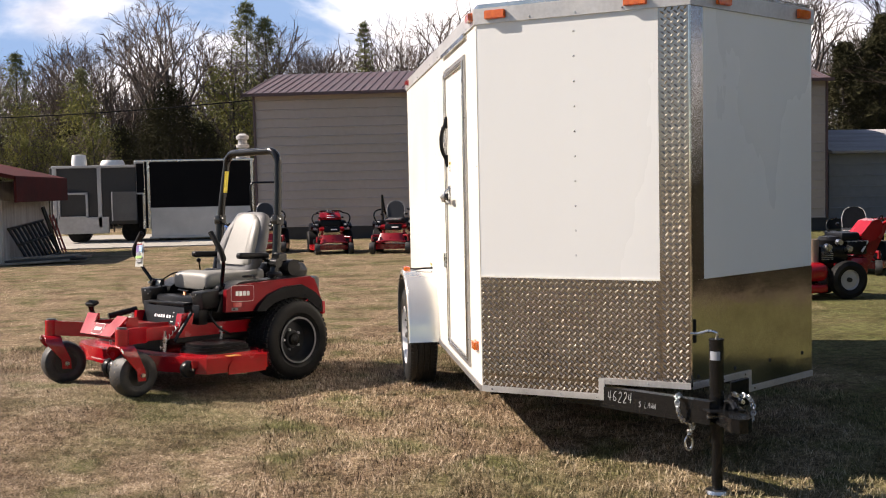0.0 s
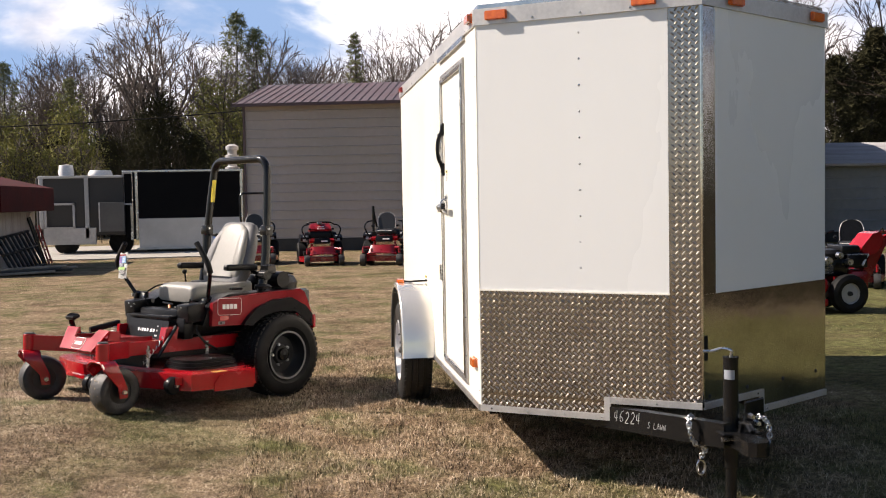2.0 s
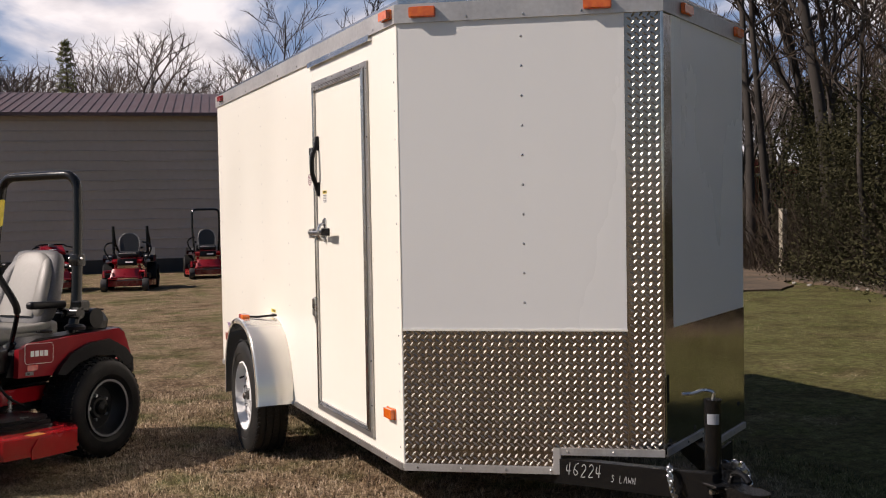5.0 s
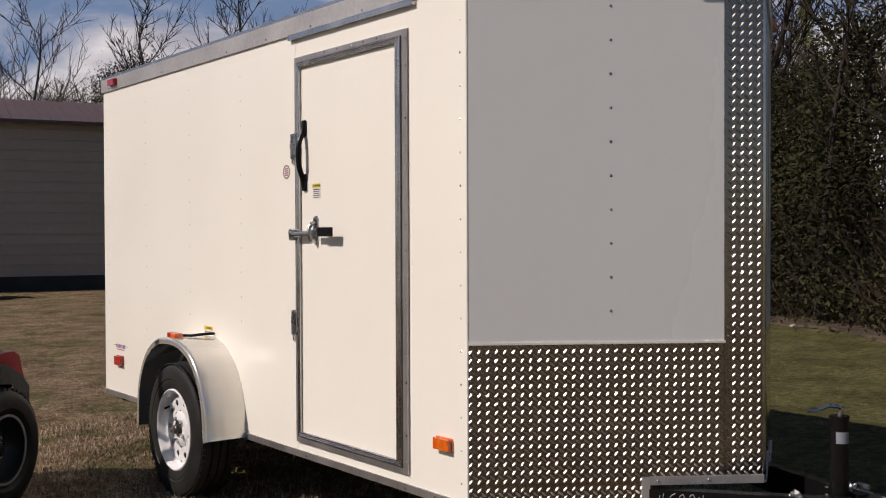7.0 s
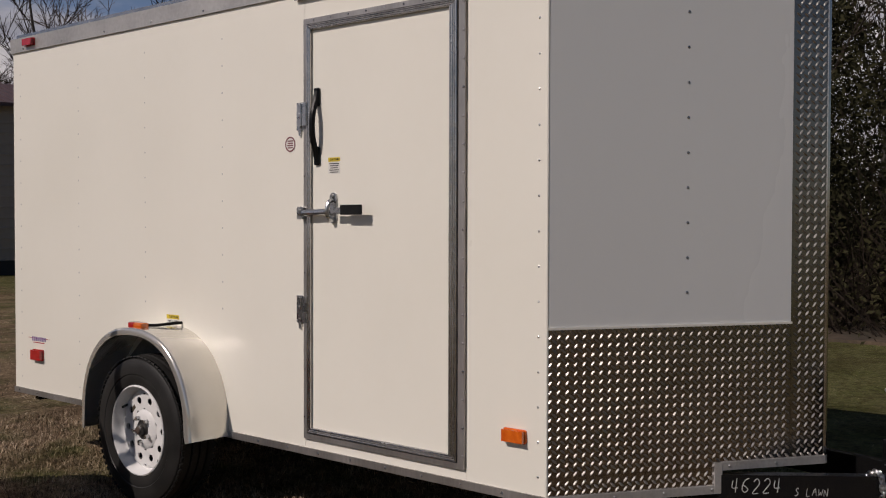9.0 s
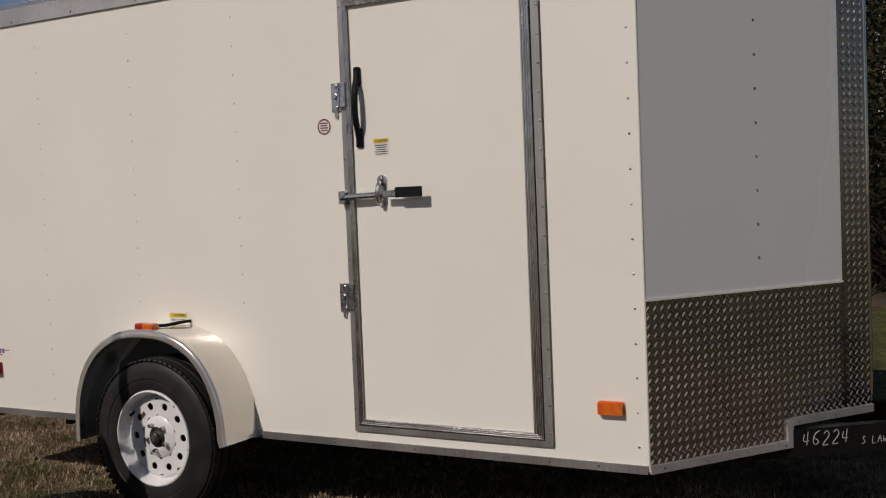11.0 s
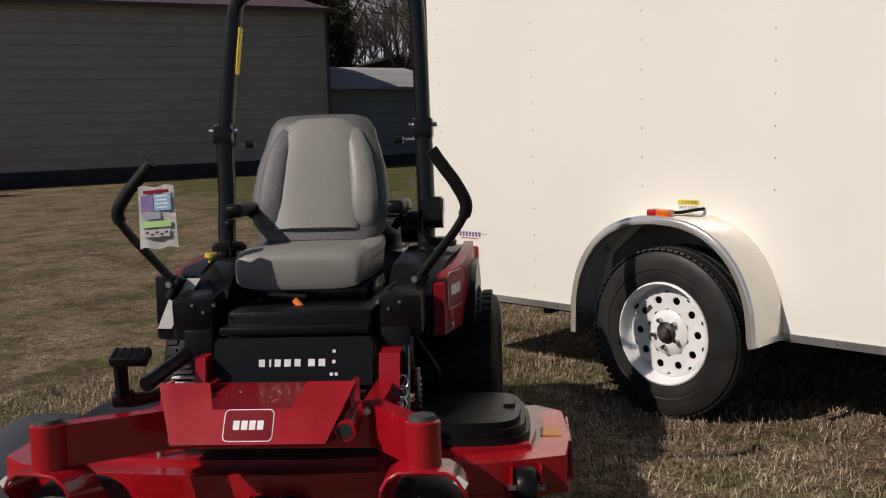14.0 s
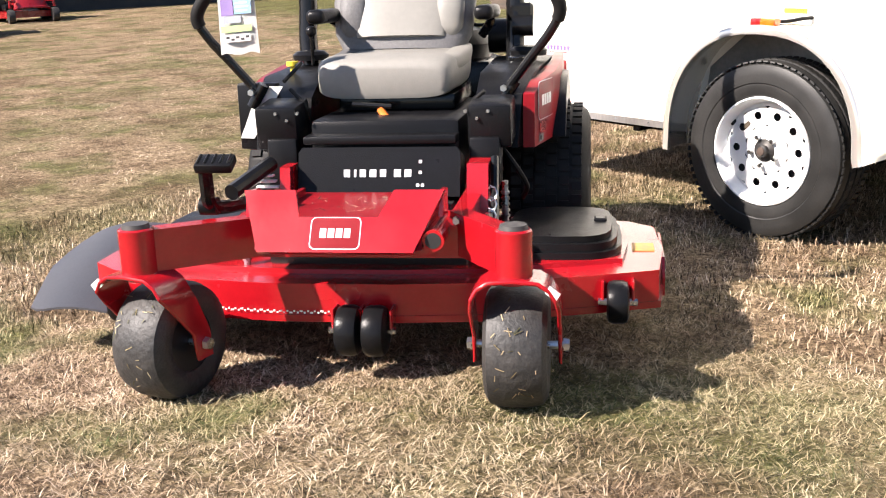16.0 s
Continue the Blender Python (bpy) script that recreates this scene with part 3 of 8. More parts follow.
marker_light(side_m(0.127, 0.562, 0.004), M_amber, 0.098, 0.05)
marker_light(side_m(3.40, 0.565, 0.004), M_redlens, 0.11, 0.062)
marker_light(side_m(3.45, 2.290, 0.0145), M_redlens)
marker_light(side_m(0.07, 2.290, 0.0145), M_amber)
for s in (0.115, 0.845):
    marker_light(VF @ Matrix.Translation((s, 2.288, 0.0165)), M_amber, 0.115, 0.046, 0.010)
for s in (0.25, 0.985):
    marker_light(VR @ Matrix.Translation((s, 2.288, 0.0165)), M_amber, 0.115, 0.046, 0.010)


def build_door():
    y0, y1, z0, z1 = 0.353, 1.215, 0.405, 2.14
    b = B()
    prism(b, [(-y0 - 0.07, z0 + 0.047), (-y1 + 0.042, z0 + 0.047), (-y1 + 0.042, z1 - 0.047), (-y0 - 0.07, z1 - 0.047)], -0.001, 0.006, SF)
    bevel_all(b, 0.002, 1)
    door = part("door", b, M_white, trailer, "white flush side door, closed")

    def bar(nm, s0, s1, za, zb, out0, out1, parent=door):
        q = B()
        prism(q, [(-s0, za), (-s1, za), (-s1, zb), (-s0, zb)], out0, out1, SF)
        return part(nm, bevel_all(q, 0.003, 2), M_frame, parent)
    # outer frame and the raised inner strips
    bar("door_frame", y0, y0 + 0.030, z0, z1, 0.003, 0.014)
    bar("door_frame", y1 - 0.020, y1, z0, z1, 0.003, 0.014)
    bar("door_frame", y0 + 0.030, y1 - 0.020, z0, z0 + 0.022, 0.003, 0.014)
    bar("door_frame", y0 + 0.030, y1 - 0.020, z1 - 0.022, z1, 0.003, 0.014)
    bar("inner_frame", y0 + 0.034, y0 + 0.072, z0 + 0.026, z1 - 0.026, 0.002, 0.018)
    bar("inner_frame", y1 - 0.044, y1 - 0.024, z0 + 0.026, z1 - 0.026, 0.002, 0.018)
    bar("inner_frame", y0 + 0.072, y1 - 0.044, z0 + 0.026, z0 + 0.048, 0.002, 0.018)
    bar("inner_frame", y0 + 0.072, y1 - 0.044, z1 - 0.048, z1 - 0.026, 0.002, 0.018)
    # rounded flutes that run round the inner frame
    for k, (da, db, dz) in enumerate(((0.038, 0.028, 0.030), (0.047, 0.033, 0.037), (0.056, 0.039, 0.044), (0.066, 0.0425, 0.0465))):
        ya, yb, za, zb = y0 + da, y1 - db, z0 + dz, z1 - dz
        q = B()
        sweep(q, [SF @ Vector((-yy, zz, 0.0175)) for yy, zz in ((ya, za), (yb, za), (yb, zb), (ya, zb))], 0.0034 if k % 2 else 0.0046, 8, closed=True)
        part("flute", q, M_alu, door)
    for s in (y0 + 0.032, y1 - 0.022):
        q = B()
        prism(q, [(-s + 0.002, z0 + 0.022), (-s - 0.002, z0 + 0.022), (-s - 0.002, z1 - 0.022), (-s + 0.002, z1 - 0.022)], 0.002, 0.006, SF)
        part("door_seal", q, M_rubber, door)
    q = B()
    z = z0 + 0.05
    while z < z1:
        dome(q, (-0.014, y0 + 0.006, z), (-1, 0, 0), 0.006, 0.004)
        z += 0.103
    k = y0 + 0.1
    while k < y1:
        dome(q, (-0.014, k, z1 - 0.010), (-1, 0, 0), 0.005, 0.004)
        k += 0.1
    z = z0 + 0.09
    while z < z1:
        dome(q, (-0.014, y1 - 0.006, z), (-1, 0, 0), 0.0045, 0.003)
        z += 0.2
    tagged(part("screw", q, M_zinc, door), kind="stuff")
    # keepers beside the door edge
    for zc in (1.744, 0.943):
        q = B()
        prism(q, [(-1.264, zc - 0.058), (-1.219, zc - 0.058), (-1.219, zc + 0.056), (-1.264, zc + 0.056)], 0.004, 0.010, SF)
        box(q, (-0.022, 1.214, zc + 0.005), (0.024, 0.010, 0.092), 0.002)
        box(q, (-0.026, 1.199, zc + 0.005), (0.008, 0.030, 0.098), 0.002)
        bevel_all(q, 0.0015, 1, 60)
        k = part("latch_keeper", q, M_zinc, door, "zinc-plated hold bracket bolted beside the door")
        for dy, dz, r in ((0.006, 0.042, 0.008), (0.010, 0.002, 0.013), (0.002, -0.044, 0.008)):
            q = B()
            cyl(q, (-0.010, 1.234 + dy - 0.002, zc + dz), (-0.020, 1.234 + dy - 0.002, zc + dz), r, r * 0.8, 6)
            part("bolt", q, M_zinc, k)
        q = B()
        prism(q, [(-1.248, zc - 0.082), (-1.236, zc - 0.082), (-1.234, zc - 0.052), (-1.250, zc - 0.052)], 0.005, 0.012, SF)
        part("tab", q, M_zinc, k)
    # black grab handle
    q = B()
    sweep(q, smooth_path([(-0.012, 1.135, 1.835), (-0.020, 1.135, 1.80), (-0.040, 1.130, 1.752), (-0.046, 1.129, 1.695), (-0.040, 1.130, 1.640), (-0.020, 1.135, 1.592), (-0.012, 1.135, 1.555)], 5), 0.0125, 8)
    h = part("grab_handle", q, M_blackplastic, door, "black plastic grab handle on the door edge")
    for zf in (1.815, 1.575):
        q = B()
        box(q, (-0.012, 1.135, zf), (0.016, 0.030, 0.075), 0.005)
        part("handle_foot", q, M_blackplastic, h)
    # bar lock
    q = B()
    sweep(q, [(-0.034, 1.218, 1.342), (-0.034, 1.05, 1.347)], 0.013, 10)
    lock = part("bar_lock", q, M_zinc, door, "zinc bar lock with a black hinged hasp")
    q = B()
    box(q, (-0.026, 1.215, 1.342), (0.028, 0.034, 0.052), 0.004)
    cyl(q, (-0.040, 1.208, 1.350), (-0.050, 1.208, 1.350), 0.008, seg=8)
    part("end_cam", q, M_zinc, lock)
    q = B()
    plate(q, side_m(1.041, 1.362, 0.006), 0.040, 0.125, 0.006, 0.018)
    part("keeper_plate", q, M_zinc, lock)
    q = B()
    sweep(q, smooth_path([(-0.012, 1.041, 1.395), (-0.036, 1.041, 1.385), (-0.046, 1.041, 1.352), (-0.036, 1.041, 1.320), (-0.012, 1.041, 1.312)], 5), 0.009, 8)
    cyl(q, (-0.012, 1.041, 1.410), (-0.020, 1.041, 1.410), 0.009, 0.006, 8)
    part("keeper_loop", q, M_zinc, lock)
    q = B()
    box(q, (-0.046, 0.975, 1.350), (0.010, 0.085, 0.026), 0.003)
    part("hasp_arm", q, M_zinc, lock)
    q = B()
    box(q, (-0.052, 0.897, 1.354), (0.009, 0.120, 0.040), 0.003)
    part("hasp_handle", q, M_blacksteel, lock, "black steel hasp handle")


build_door()


def build_stickers():
    q = B()
    plate(q, side_m(1.04, 1.533, 0.0062), 0.068, 0.064, 0.0006)
    st = part("caution_sticker", q, M_paper, trailer, "small white caution sticker with a yellow heading")
    q = B()
    plate(q, side_m(1.04, 1.558, 0.007), 0.068, 0.017, 0.0004)
    part("heading", q, M_yellow, st)
    lettering("caution_word", "CAUTION", 0.012, side_m(1.036, 1.558, 0.0078), M_ink, st)
    q = B()
    for k in range(5):
        plate(q, side_m(1.04, 1.541 - 0.0085 * k, 0.007), 0.056 - 0.006 * (k % 3), 0.0035, 0.0003)
    part("small_print", q, M_greytr, st)
    q = B()
    lathe(q, [(0.0, 0.0), (0.034, 0.0), (0.034, 0.0007), (0.0, 0.0007)], side_m(1.308, 1.631, 0.0042), 28)
    rs = part("round_sticker", q, M_paper, trailer, "small round white and maroon sticker")
    q = B()
    lathe(q, [(0.026, 0.0), (0.032, 0.0), (0.032, 0.0005), (0.026, 0.0005)], side_m(1.308, 1.631, 0.005), 28)
    for k in range(4):
        plate(q, side_m(1.308, 1.645 - 0.0095 * k, 0.005), 0.036 - 0.004 * (k % 2), 0.005, 0.0005)
    part("print", q, mat("maroon_print", (0.20, 0.06, 0.07), 0.5), rs)
    q = B()
    plate(q, side_m(2.147, 0.842, 0.0042), 0.10, 0.042, 0.0006)
    ns = part("step_warning_sticker", q, M_paper, trailer, "yellow and white warning sticker above the fender")
    q = B()
    plate(q, side_m(2.147, 0.853, 0.005), 0.10, 0.020, 0.0004)
    part("heading", q, M_yellow, ns)
    lettering("caution_word", "CAUTION", 0.016, side_m(2.14, 0.853, 0.0056), M_ink, ns)
    lettering("step_words", "NOT A STEP", 0.014, side_m(2.147, 0.832, 0.005), M_ink, ns)
    q = B()
    for k in range(7):
        plate(q, side_m(3.465 - 0.022 * k, 0.652, 0.0042), 0.014, 0.024, 0.0005)
    mk = part("maker_decal", q, M_purple, trailer, "small purple and red maker decal drawn as bars")
    q = B()
    plate(q, side_m(3.40, 0.632, 0.0042), 0.12, 0.005, 0.0005)
    plate(q, side_m(3.40, 0.656, 0.0040), 0.23, 0.003, 0.0005)
    part("underline", q, mat("red_print", (0.45, 0.06, 0.08), 0.5), mk)


build_stickers()


# ---- wheels of the trailer ----
def holed_ring(bm, r0, r1, n, rc, rh, h0, depth, m):
    """A flat ring with n round holes on radius rc."""
    per = 20
    for k in range(n):
        mid = 2 * math.pi * k / n
        half = math.pi / n
        c = Vector((rc * math.cos(mid), rc * math.sin(mid)))
        inn, out, low = [], [], []
        for i in range(per):
            a = 2 * math.pi * i / per + mid
            d = Vector((math.cos(a), math.sin(a)))
            lo, hi = rh, 0.4
            for _ in range(22):
                t = (lo + hi) / 2
                q = c + d * t
                ang = (math.atan2(q.y, q.x) - mid + math.pi) % (2 * math.pi) - math.pi
                if r0 <= q.length <= r1 and abs(ang) <= half:
                    lo = t
                else:
                    hi = t
            inn.append(bm.verts.new(m @ Vector((*(c + d * rh), h0))))
            low.append(bm.verts.new(m @ Vector((*(c + d * rh * 0.92), h0 - depth))))
            out.append(bm.verts.new(m @ Vector((*(c + d * lo), h0))))
        for i in range(per):
            j = (i + 1) % per
            bm.faces.new((inn[i], inn[j], out[j], out[i]))
            bm.faces.new((low[i], low[j], inn[j], inn[i]))


M_tyre = mat("grey_black_tyre_rubber", (0.024, 0.0232, 0.022), 0.5, col2=(0.015, 0.0147, 0.014), scale=9, fine=0.3, spec=0.3)


def trailer_wheel(name, m, spin):
    """Wheel with its axis along local z; m places it on the axle."""
    q = B()
    prof = [(0.205, -0.085), (0.215, -0.098), (0.245, -0.105), (0.290, -0.104), (0.313, -0.100), (0.328, -0.092), (0.3355, -0.076), (0.340, -0.060),
            (0.3425, -0.048), (0.334, -0.046), (0.334, -0.038), (0.344, -0.036), (0.345, -0.006), (0.336, -0.004), (0.336, 0.004), (0.345, 0.006),
            (0.344, 0.036), (0.334, 0.038), (0.334, 0.046), (0.3425, 0.048), (0.340, 0.060), (0.3355, 0.076), (0.328, 0.092), (0.313, 0.100), (0.290, 0.104), (0.262, 0.106), (0.258, 0.103), (0.245, 0.105), (0.215, 0.098), (0.205, 0.085)]
    lathe(q, prof, m, 64)
    tyre = part(name, q, M_tyre, trailer, "black radial trailer tyre on a white steel rim")
    q = B()
    for k in range(72):
        a = 2 * math.pi * k / 72
        for h, da in ((0.0735, 0), (-0.0735, 0.04)):
            mm = m @ Matrix.Rotation(a + da, 4, 'Z') @ Matrix.Translation((0.3343, 0, h * 1.03)) @ Matrix.Rotation(math.copysign(0.34, h), 4, 'Y') @ Matrix.Rotation(0.12, 4, 'X')
            bmesh.ops.create_cube(q, size=1, matrix=mm @ Matrix.Diagonal((0.006, 0.019, 0.036, 1)))
        for h in (0.021, -0.021):
            mm = m @ Matrix.Rotation(a + 0.02, 4, 'Z') @ Matrix.Translation((0.3425, 0, h)) @ Matrix.Rotation(0.35, 4, 'X')
            bmesh.ops.create_cube(q, size=1, matrix=mm @ Matrix.Diagonal((0.007, 0.020, 0.028, 1)))
    tagged(part("tread", q, M_tyre, tyre), kind="stuff")
    q = B()
    lathe(q, [(0.212, 0.078), (0.209, 0.098), (0.203, 0.101), (0.197, 0.094), (0.193, 0.070), (0.180, 0.046), (0.168, 0.036), (0.168, 0.030), (0.190, 0.034), (0.205, 0.06), (0.208, -0.08), (0.204, -0.08)], m, 56)
    rim = part("rim", q, M_rim, tyre, "white painted spoke-less steel rim")
    q = B()
    holed_ring(q, 0.092, 0.170, 10, 0.136, 0.0165, 0.056, 0.003, m @ Matrix.Rotation(spin, 4, 'Z'))
    lathe(q, [(0.092, 0.056), (0.086, 0.060), (0.070, 0.068), (0.045, 0.070), (0.045, 0.062), (0.066, 0.058), (0.080, 0.050), (0.092, 0.044)], m, 40)
    lathe(q, [(0.170, 0.056), (0.181, 0.050), (0.181, 0.042), (0.170, 0.046)], m, 40)
    part("disc", q, M_rim, rim)
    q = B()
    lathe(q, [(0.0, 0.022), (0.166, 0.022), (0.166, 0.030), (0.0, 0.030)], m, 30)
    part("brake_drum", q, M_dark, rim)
    q = B()
    lathe(q, [(0.0, 0.03), (0.046, 0.03), (0.046, 0.068), (0.034, 0.071), (0.024, 0.075), (0.023, 0.090), (0.019, 0.094), (0.0, 0.094)], m, 24)
    hub = part("hub", q, M_zinc, rim, "greasy steel hub with a dust cap")
    hub.data.materials[0] = mat("greasy_steel", (0.10, 0.095, 0.09), 0.4, 0.8, scale=20)
    q = B()
    lathe(q, [(0.0, 0.093), (0.017, 0.093), (0.015, 0.098), (0.0, 0.100)], m, 18)
    part("dust_cap", q, mat("dull_brown_cap", (0.10, 0.07, 0.055), 0.5), hub)
    for k in range(5):
        a = 2 * math.pi * k / 5 + 0.5
        q = B()
        c = Vector((0.057 * math.cos(a), 0.057 * math.sin(a), 0))
        cyl(q, m @ (c + Vector((0, 0, 0.060))), m @ (c + Vector((0, 0, 0.088))), 0.0115, 0.009, 6)
        part("lug_nut", q, M_zinc, rim)
    q = B()
    plate(q, m @ Matrix.Rotation(0.80, 4, 'Z') @ Matrix.Translation((0.126, 0, 0.0565)), 0.018, 0.034, 0.0006)
    part("rim_sticker", q, M_litter, rim)
    q = B()
    cyl(q, m @ Vector((0.100, 0.150, 0.040)), m @ Vector((0.090, 0.138, 0.085)), 0.006, seg=8)
    part("valve_stem", q, M_rubber, rim)


HUB = (2.138, 0.343)
trailer_wheel("wheel", Matrix.Translation((-0.110, *HUB)) @ Matrix.Rotation(radians(-90), 4, 'Y'), 0.34)
trailer_wheel("wheel", Matrix.Translation((TW + 0.115, *HUB)) @ Matrix.Rotation(radians(90), 4, 'Y'), 0.5)


# grey for the white wall where the fender shades it
M_well = mat("shaded_well_wall", (0.26, 0.25, 0.23), 0.8, col2=(0.18, 0.17, 0.155), scale=5, fine=0.3)


M_fender = mat("polished_fender_aluminium", (0.80, 0.765, 0.70), 0.17, 0.72, col2=(0.74, 0.71, 0.645), scale=2.5, fine=0.06, rvar=0.04)


def fender(side):
    """Rounded polished fender over a wheel; side is -1 at the door side."""
    yc, zc, r = 2.165, 0.372, 0.445
    x0 = 0.0 if side < 0 else TW
    w = 0.222
    pts = [(yc - 0.446, 0.345)]
    for k in range(25):
        a = math.pi * k / 24
        pts.append((yc - math.copysign(abs(math.cos(a)) ** 0.86, math.cos(a)) * (0.438 if math.cos(a) > 0 else 0.434), zc + (math.sin(a) ** 0.92) * r))
    pts.append((yc + 0.436, 0.300))
    q = B()
    n = len(pts)
    rows = []
    for i, (y, z) in enumerate(pts):
        a, b_ = pts[max(0, i - 1)], pts[min(n - 1, i + 1)]
        t = Vector((b_[0] - a[0], b_[1] - a[1])).normalized()
        nn = Vector((-t.y, t.x))
        row = []
        for x, o in ((0.0, 0.0), (w - 0.014, 0.0), (w - 0.004, -0.004), (w, -0.014), (w, -0.034), (w - 0.004, -0.034), (w - 0.004, -0.016), (w - 0.016, -0.004), (0.0, -0.004)):
            row.append(q.verts.new((x0 + side * x, y + nn.x * o, z + nn.y * o)))
        rows.append(row)
    for i in range(n - 1):
        for k in range(9):
            q.faces.new((rows[i][k], rows[i][(k + 1) % 9], rows[i + 1][(k + 1) % 9], rows[i + 1][k]))
    q.faces.new(rows[0])
    q.faces.new(rows[-1][::-1])
    f = part("fender", q, M_fender, trailer, "rounded bright aluminium fender", smooth=50)
    # grey inner sheet: the white wall's shade under the fender painted in
    q = B()
    prism(q, [(yc - 0.40, 0.35), (yc + 0.40, 0.35), (yc + 0.36, 0.62), (yc + 0.18, 0.77), (yc - 0.18, 0.77), (yc - 0.36, 0.62)], 0.001, 0.006, axes((x0, 0, 0), (0, 1, 0), (0, 0, 1)) if side > 0 else axes((x0, 0, 0), (0, 1, 0), (0, 0, 1)) @ Matrix.Diagonal((1, 1, -1, 1)))
    part("well_shade", q, M_well, f)
    if side < 0:
        q = B()
        box(q, (-0.185, 2.158, 0.824), (0.045, 0.105, 0.032), 0.008, seg=2)
        l1 = part("fender_light", q, M_amber, f, "amber and red clearance light on the fender")
        q = B()
        box(q, (-0.1855, 2.186, 0.8242), (0.0465, 0.050, 0.0335), 0.008, seg=2)
        part("red_lens", q, M_redlens, l1)
        q = B()
        sweep(q, smooth_path([(-0.165, 2.14, 0.826), (-0.12, 2.11, 0.824), (-0.06, 2.085, 0.829), (-0.005, 2.075, 0.83)], 4), 0.007, 8)
        part("cable", q, M_rubber, l1)


fender(-1)
fender(1)


STROKES = {"4": ("05 02 32", "26 20"), "6": ("36 15 03 01 10 20 31 22 03",), "2": ("05 16 26 34 00 30",), "S": ("35 26 15 14 23 32 20 00",), "L": ("06 00 30",),
           "A": ("00 26 40", "13 33"), "W": ("05 10 23 30 45",), "N": ("00 05 30 36",), " ": ()}


def hand_writing(name, words, size, m, parent):
    """Thin paint-marker strokes on a 4 by 6 grid, one part a letter, in the plane of m."""
    for n, ch in enumerate(words):
        q = B()
        for line in STROKES[ch]:
            pts = [((n * 0.72 + int(c[0]) * 0.13 + int(c[1]) * 0.02) * size, (int(c[1]) / 6 + 0.05 * math.sin(n * 2.1)) * size) for c in line.split()]
            path = [m @ Vector((px, py, 0.0004)) for px, py in pts]
            sweep(q, smooth_path(path, 3) if len(path) > 2 else path, size * 0.026 + 0.0005, 5)
        if q.verts:
            part(name, q, M_chalk, parent)
        else:
            q.free()


def build_chassis():
    for x in (0.30, TW - 0.30):
        q = B()
        box(q, (x, TL / 2, TZ0 - 0.045), (0.05, TL - 0.3, 0.08), 0.004)
        part("chassis_rail", q, M_blacksteel, trailer)
    for k in range(7):
        q = B()
        box(q, (TW / 2, 0.12 + 0.57 * k, TZ0 - 0.03), (TW - 0.12, 0.04, 0.045), 0.004)
        part("cross_member", q, M_blacksteel, trailer)
    q = B()
    box(q, (TW / 2, 2.147, 0.30), (TW + 0.06, 0.07, 0.07), 0.01)
    part("axle", q, M_blacksteel, trailer)
    # tongue beams to the coupler
    for sgn in (-1, 1):
        q = B()
        a = Vector((NX + sgn * 0.47, -0.12, 0.338))
        b_ = Vector((NX + sgn * 0.045, -0.99, 0.388))
        u = (b_ - a).normalized()
        fm = axes(a, u, Vector((0, 0, 1)))
        prism(q, [(0, -0.052), ((b_ - a).length, -0.052), ((b_ - a).length, 0.052), (0, 0.052)], -0.024, 0.024, fm)
        bm_part = part("tongue_beam", bevel_all(q, 0.005, 2), M_blacksteel, trailer, "black steel tongue beam with white marker writing" if sgn < 0 else "")
        if sgn < 0:
            side = Vector((u.y, -u.x, 0)).normalized()
            if side.x > 0:
                side = -side
            wm = axes(a + u * 0.40 + side * 0.0262 + Vector((0, 0, 0.012)), u, Vector((0, 0, 1)))
            if wm.to_3x3().col[2].dot(side) < 0:
                wm = axes(a + u * 0.40 + side * 0.0262 + Vector((0, 0, 0.012)), -u, Vector((0, 0, 1)))
            hand_writing("marker_numeral", "46224", 0.050, wm @ Matrix.Translation((-0.085, -0.022, 0)), bm_part)
            hand_writing("marker_letter", "S LAWN", 0.027, wm @ Matrix.Translation((0.13, -0.030, 0)), bm_part)
    q = B()
    box(q, (NX, -0.93, 0.40), (0.17, 0.22, 0.012), 0.003)
    part("tongue_plate", q, M_blacksteel, trailer)
    # coupler
    q = B()
    poly = [(-0.045, -0.90), (-0.040, -1.10), (-0.050, -1.14), (-0.046, -1.19), (-0.02, -1.215), (0.02, -1.215), (0.046, -1.19), (0.050, -1.14), (0.040, -1.10), (0.045, -0.90)]
    prism(q, poly, 0.345, 0.405, Matrix.Translation((NX, 0, 0)))
    bevel_all(q, 0.012, 2)
    cp = part("coupler", q, M_blacksteel, trailer, "black ball coupler")
    q = B()
    sweep(q, smooth_path([(NX, -1.02, 0.41), (NX, -1.04, 0.445), (NX, -1.09, 0.452), (NX, -1.13, 0.43)], 4), 0.012, 8)
    part("coupler_latch", q, M_blacksteel, cp)
    for yb in (-1.00, -0.95):
        q = B()
        cyl(q, (NX - 0.04, yb, 0.375), (NX - 0.075, yb, 0.375), 0.011, seg=6)
        part("bolt", q, M_zinc, cp)
    # jack
    q = B()
    cyl(q, (NX, -0.92, 0.235), (NX, -0.92, 0.70), 0.032, seg=20)
    jk = part("jack", q, M_blacksteel, trailer, "black round tongue jack with a crank")
    q = B()
    cyl(q, (NX, -0.92, 0.02), (NX, -0.92, 0.30), 0.024, seg=18)
    part("jack_leg", q, M_blacksteel, jk)
    q = B()
    cyl(q, (NX, -0.92, 0.006), (NX, -0.92, 0.022), 0.055, 0.05, seg=18)
    part("jack_foot", q, M_zinc, jk)
    q = B()
    cyl(q, (NX, -0.92, 0.70), (NX, -0.92, 0.708), 0.034, seg=20)
    part("jack_cap", q, M_blacksteel, jk)
    q = B()
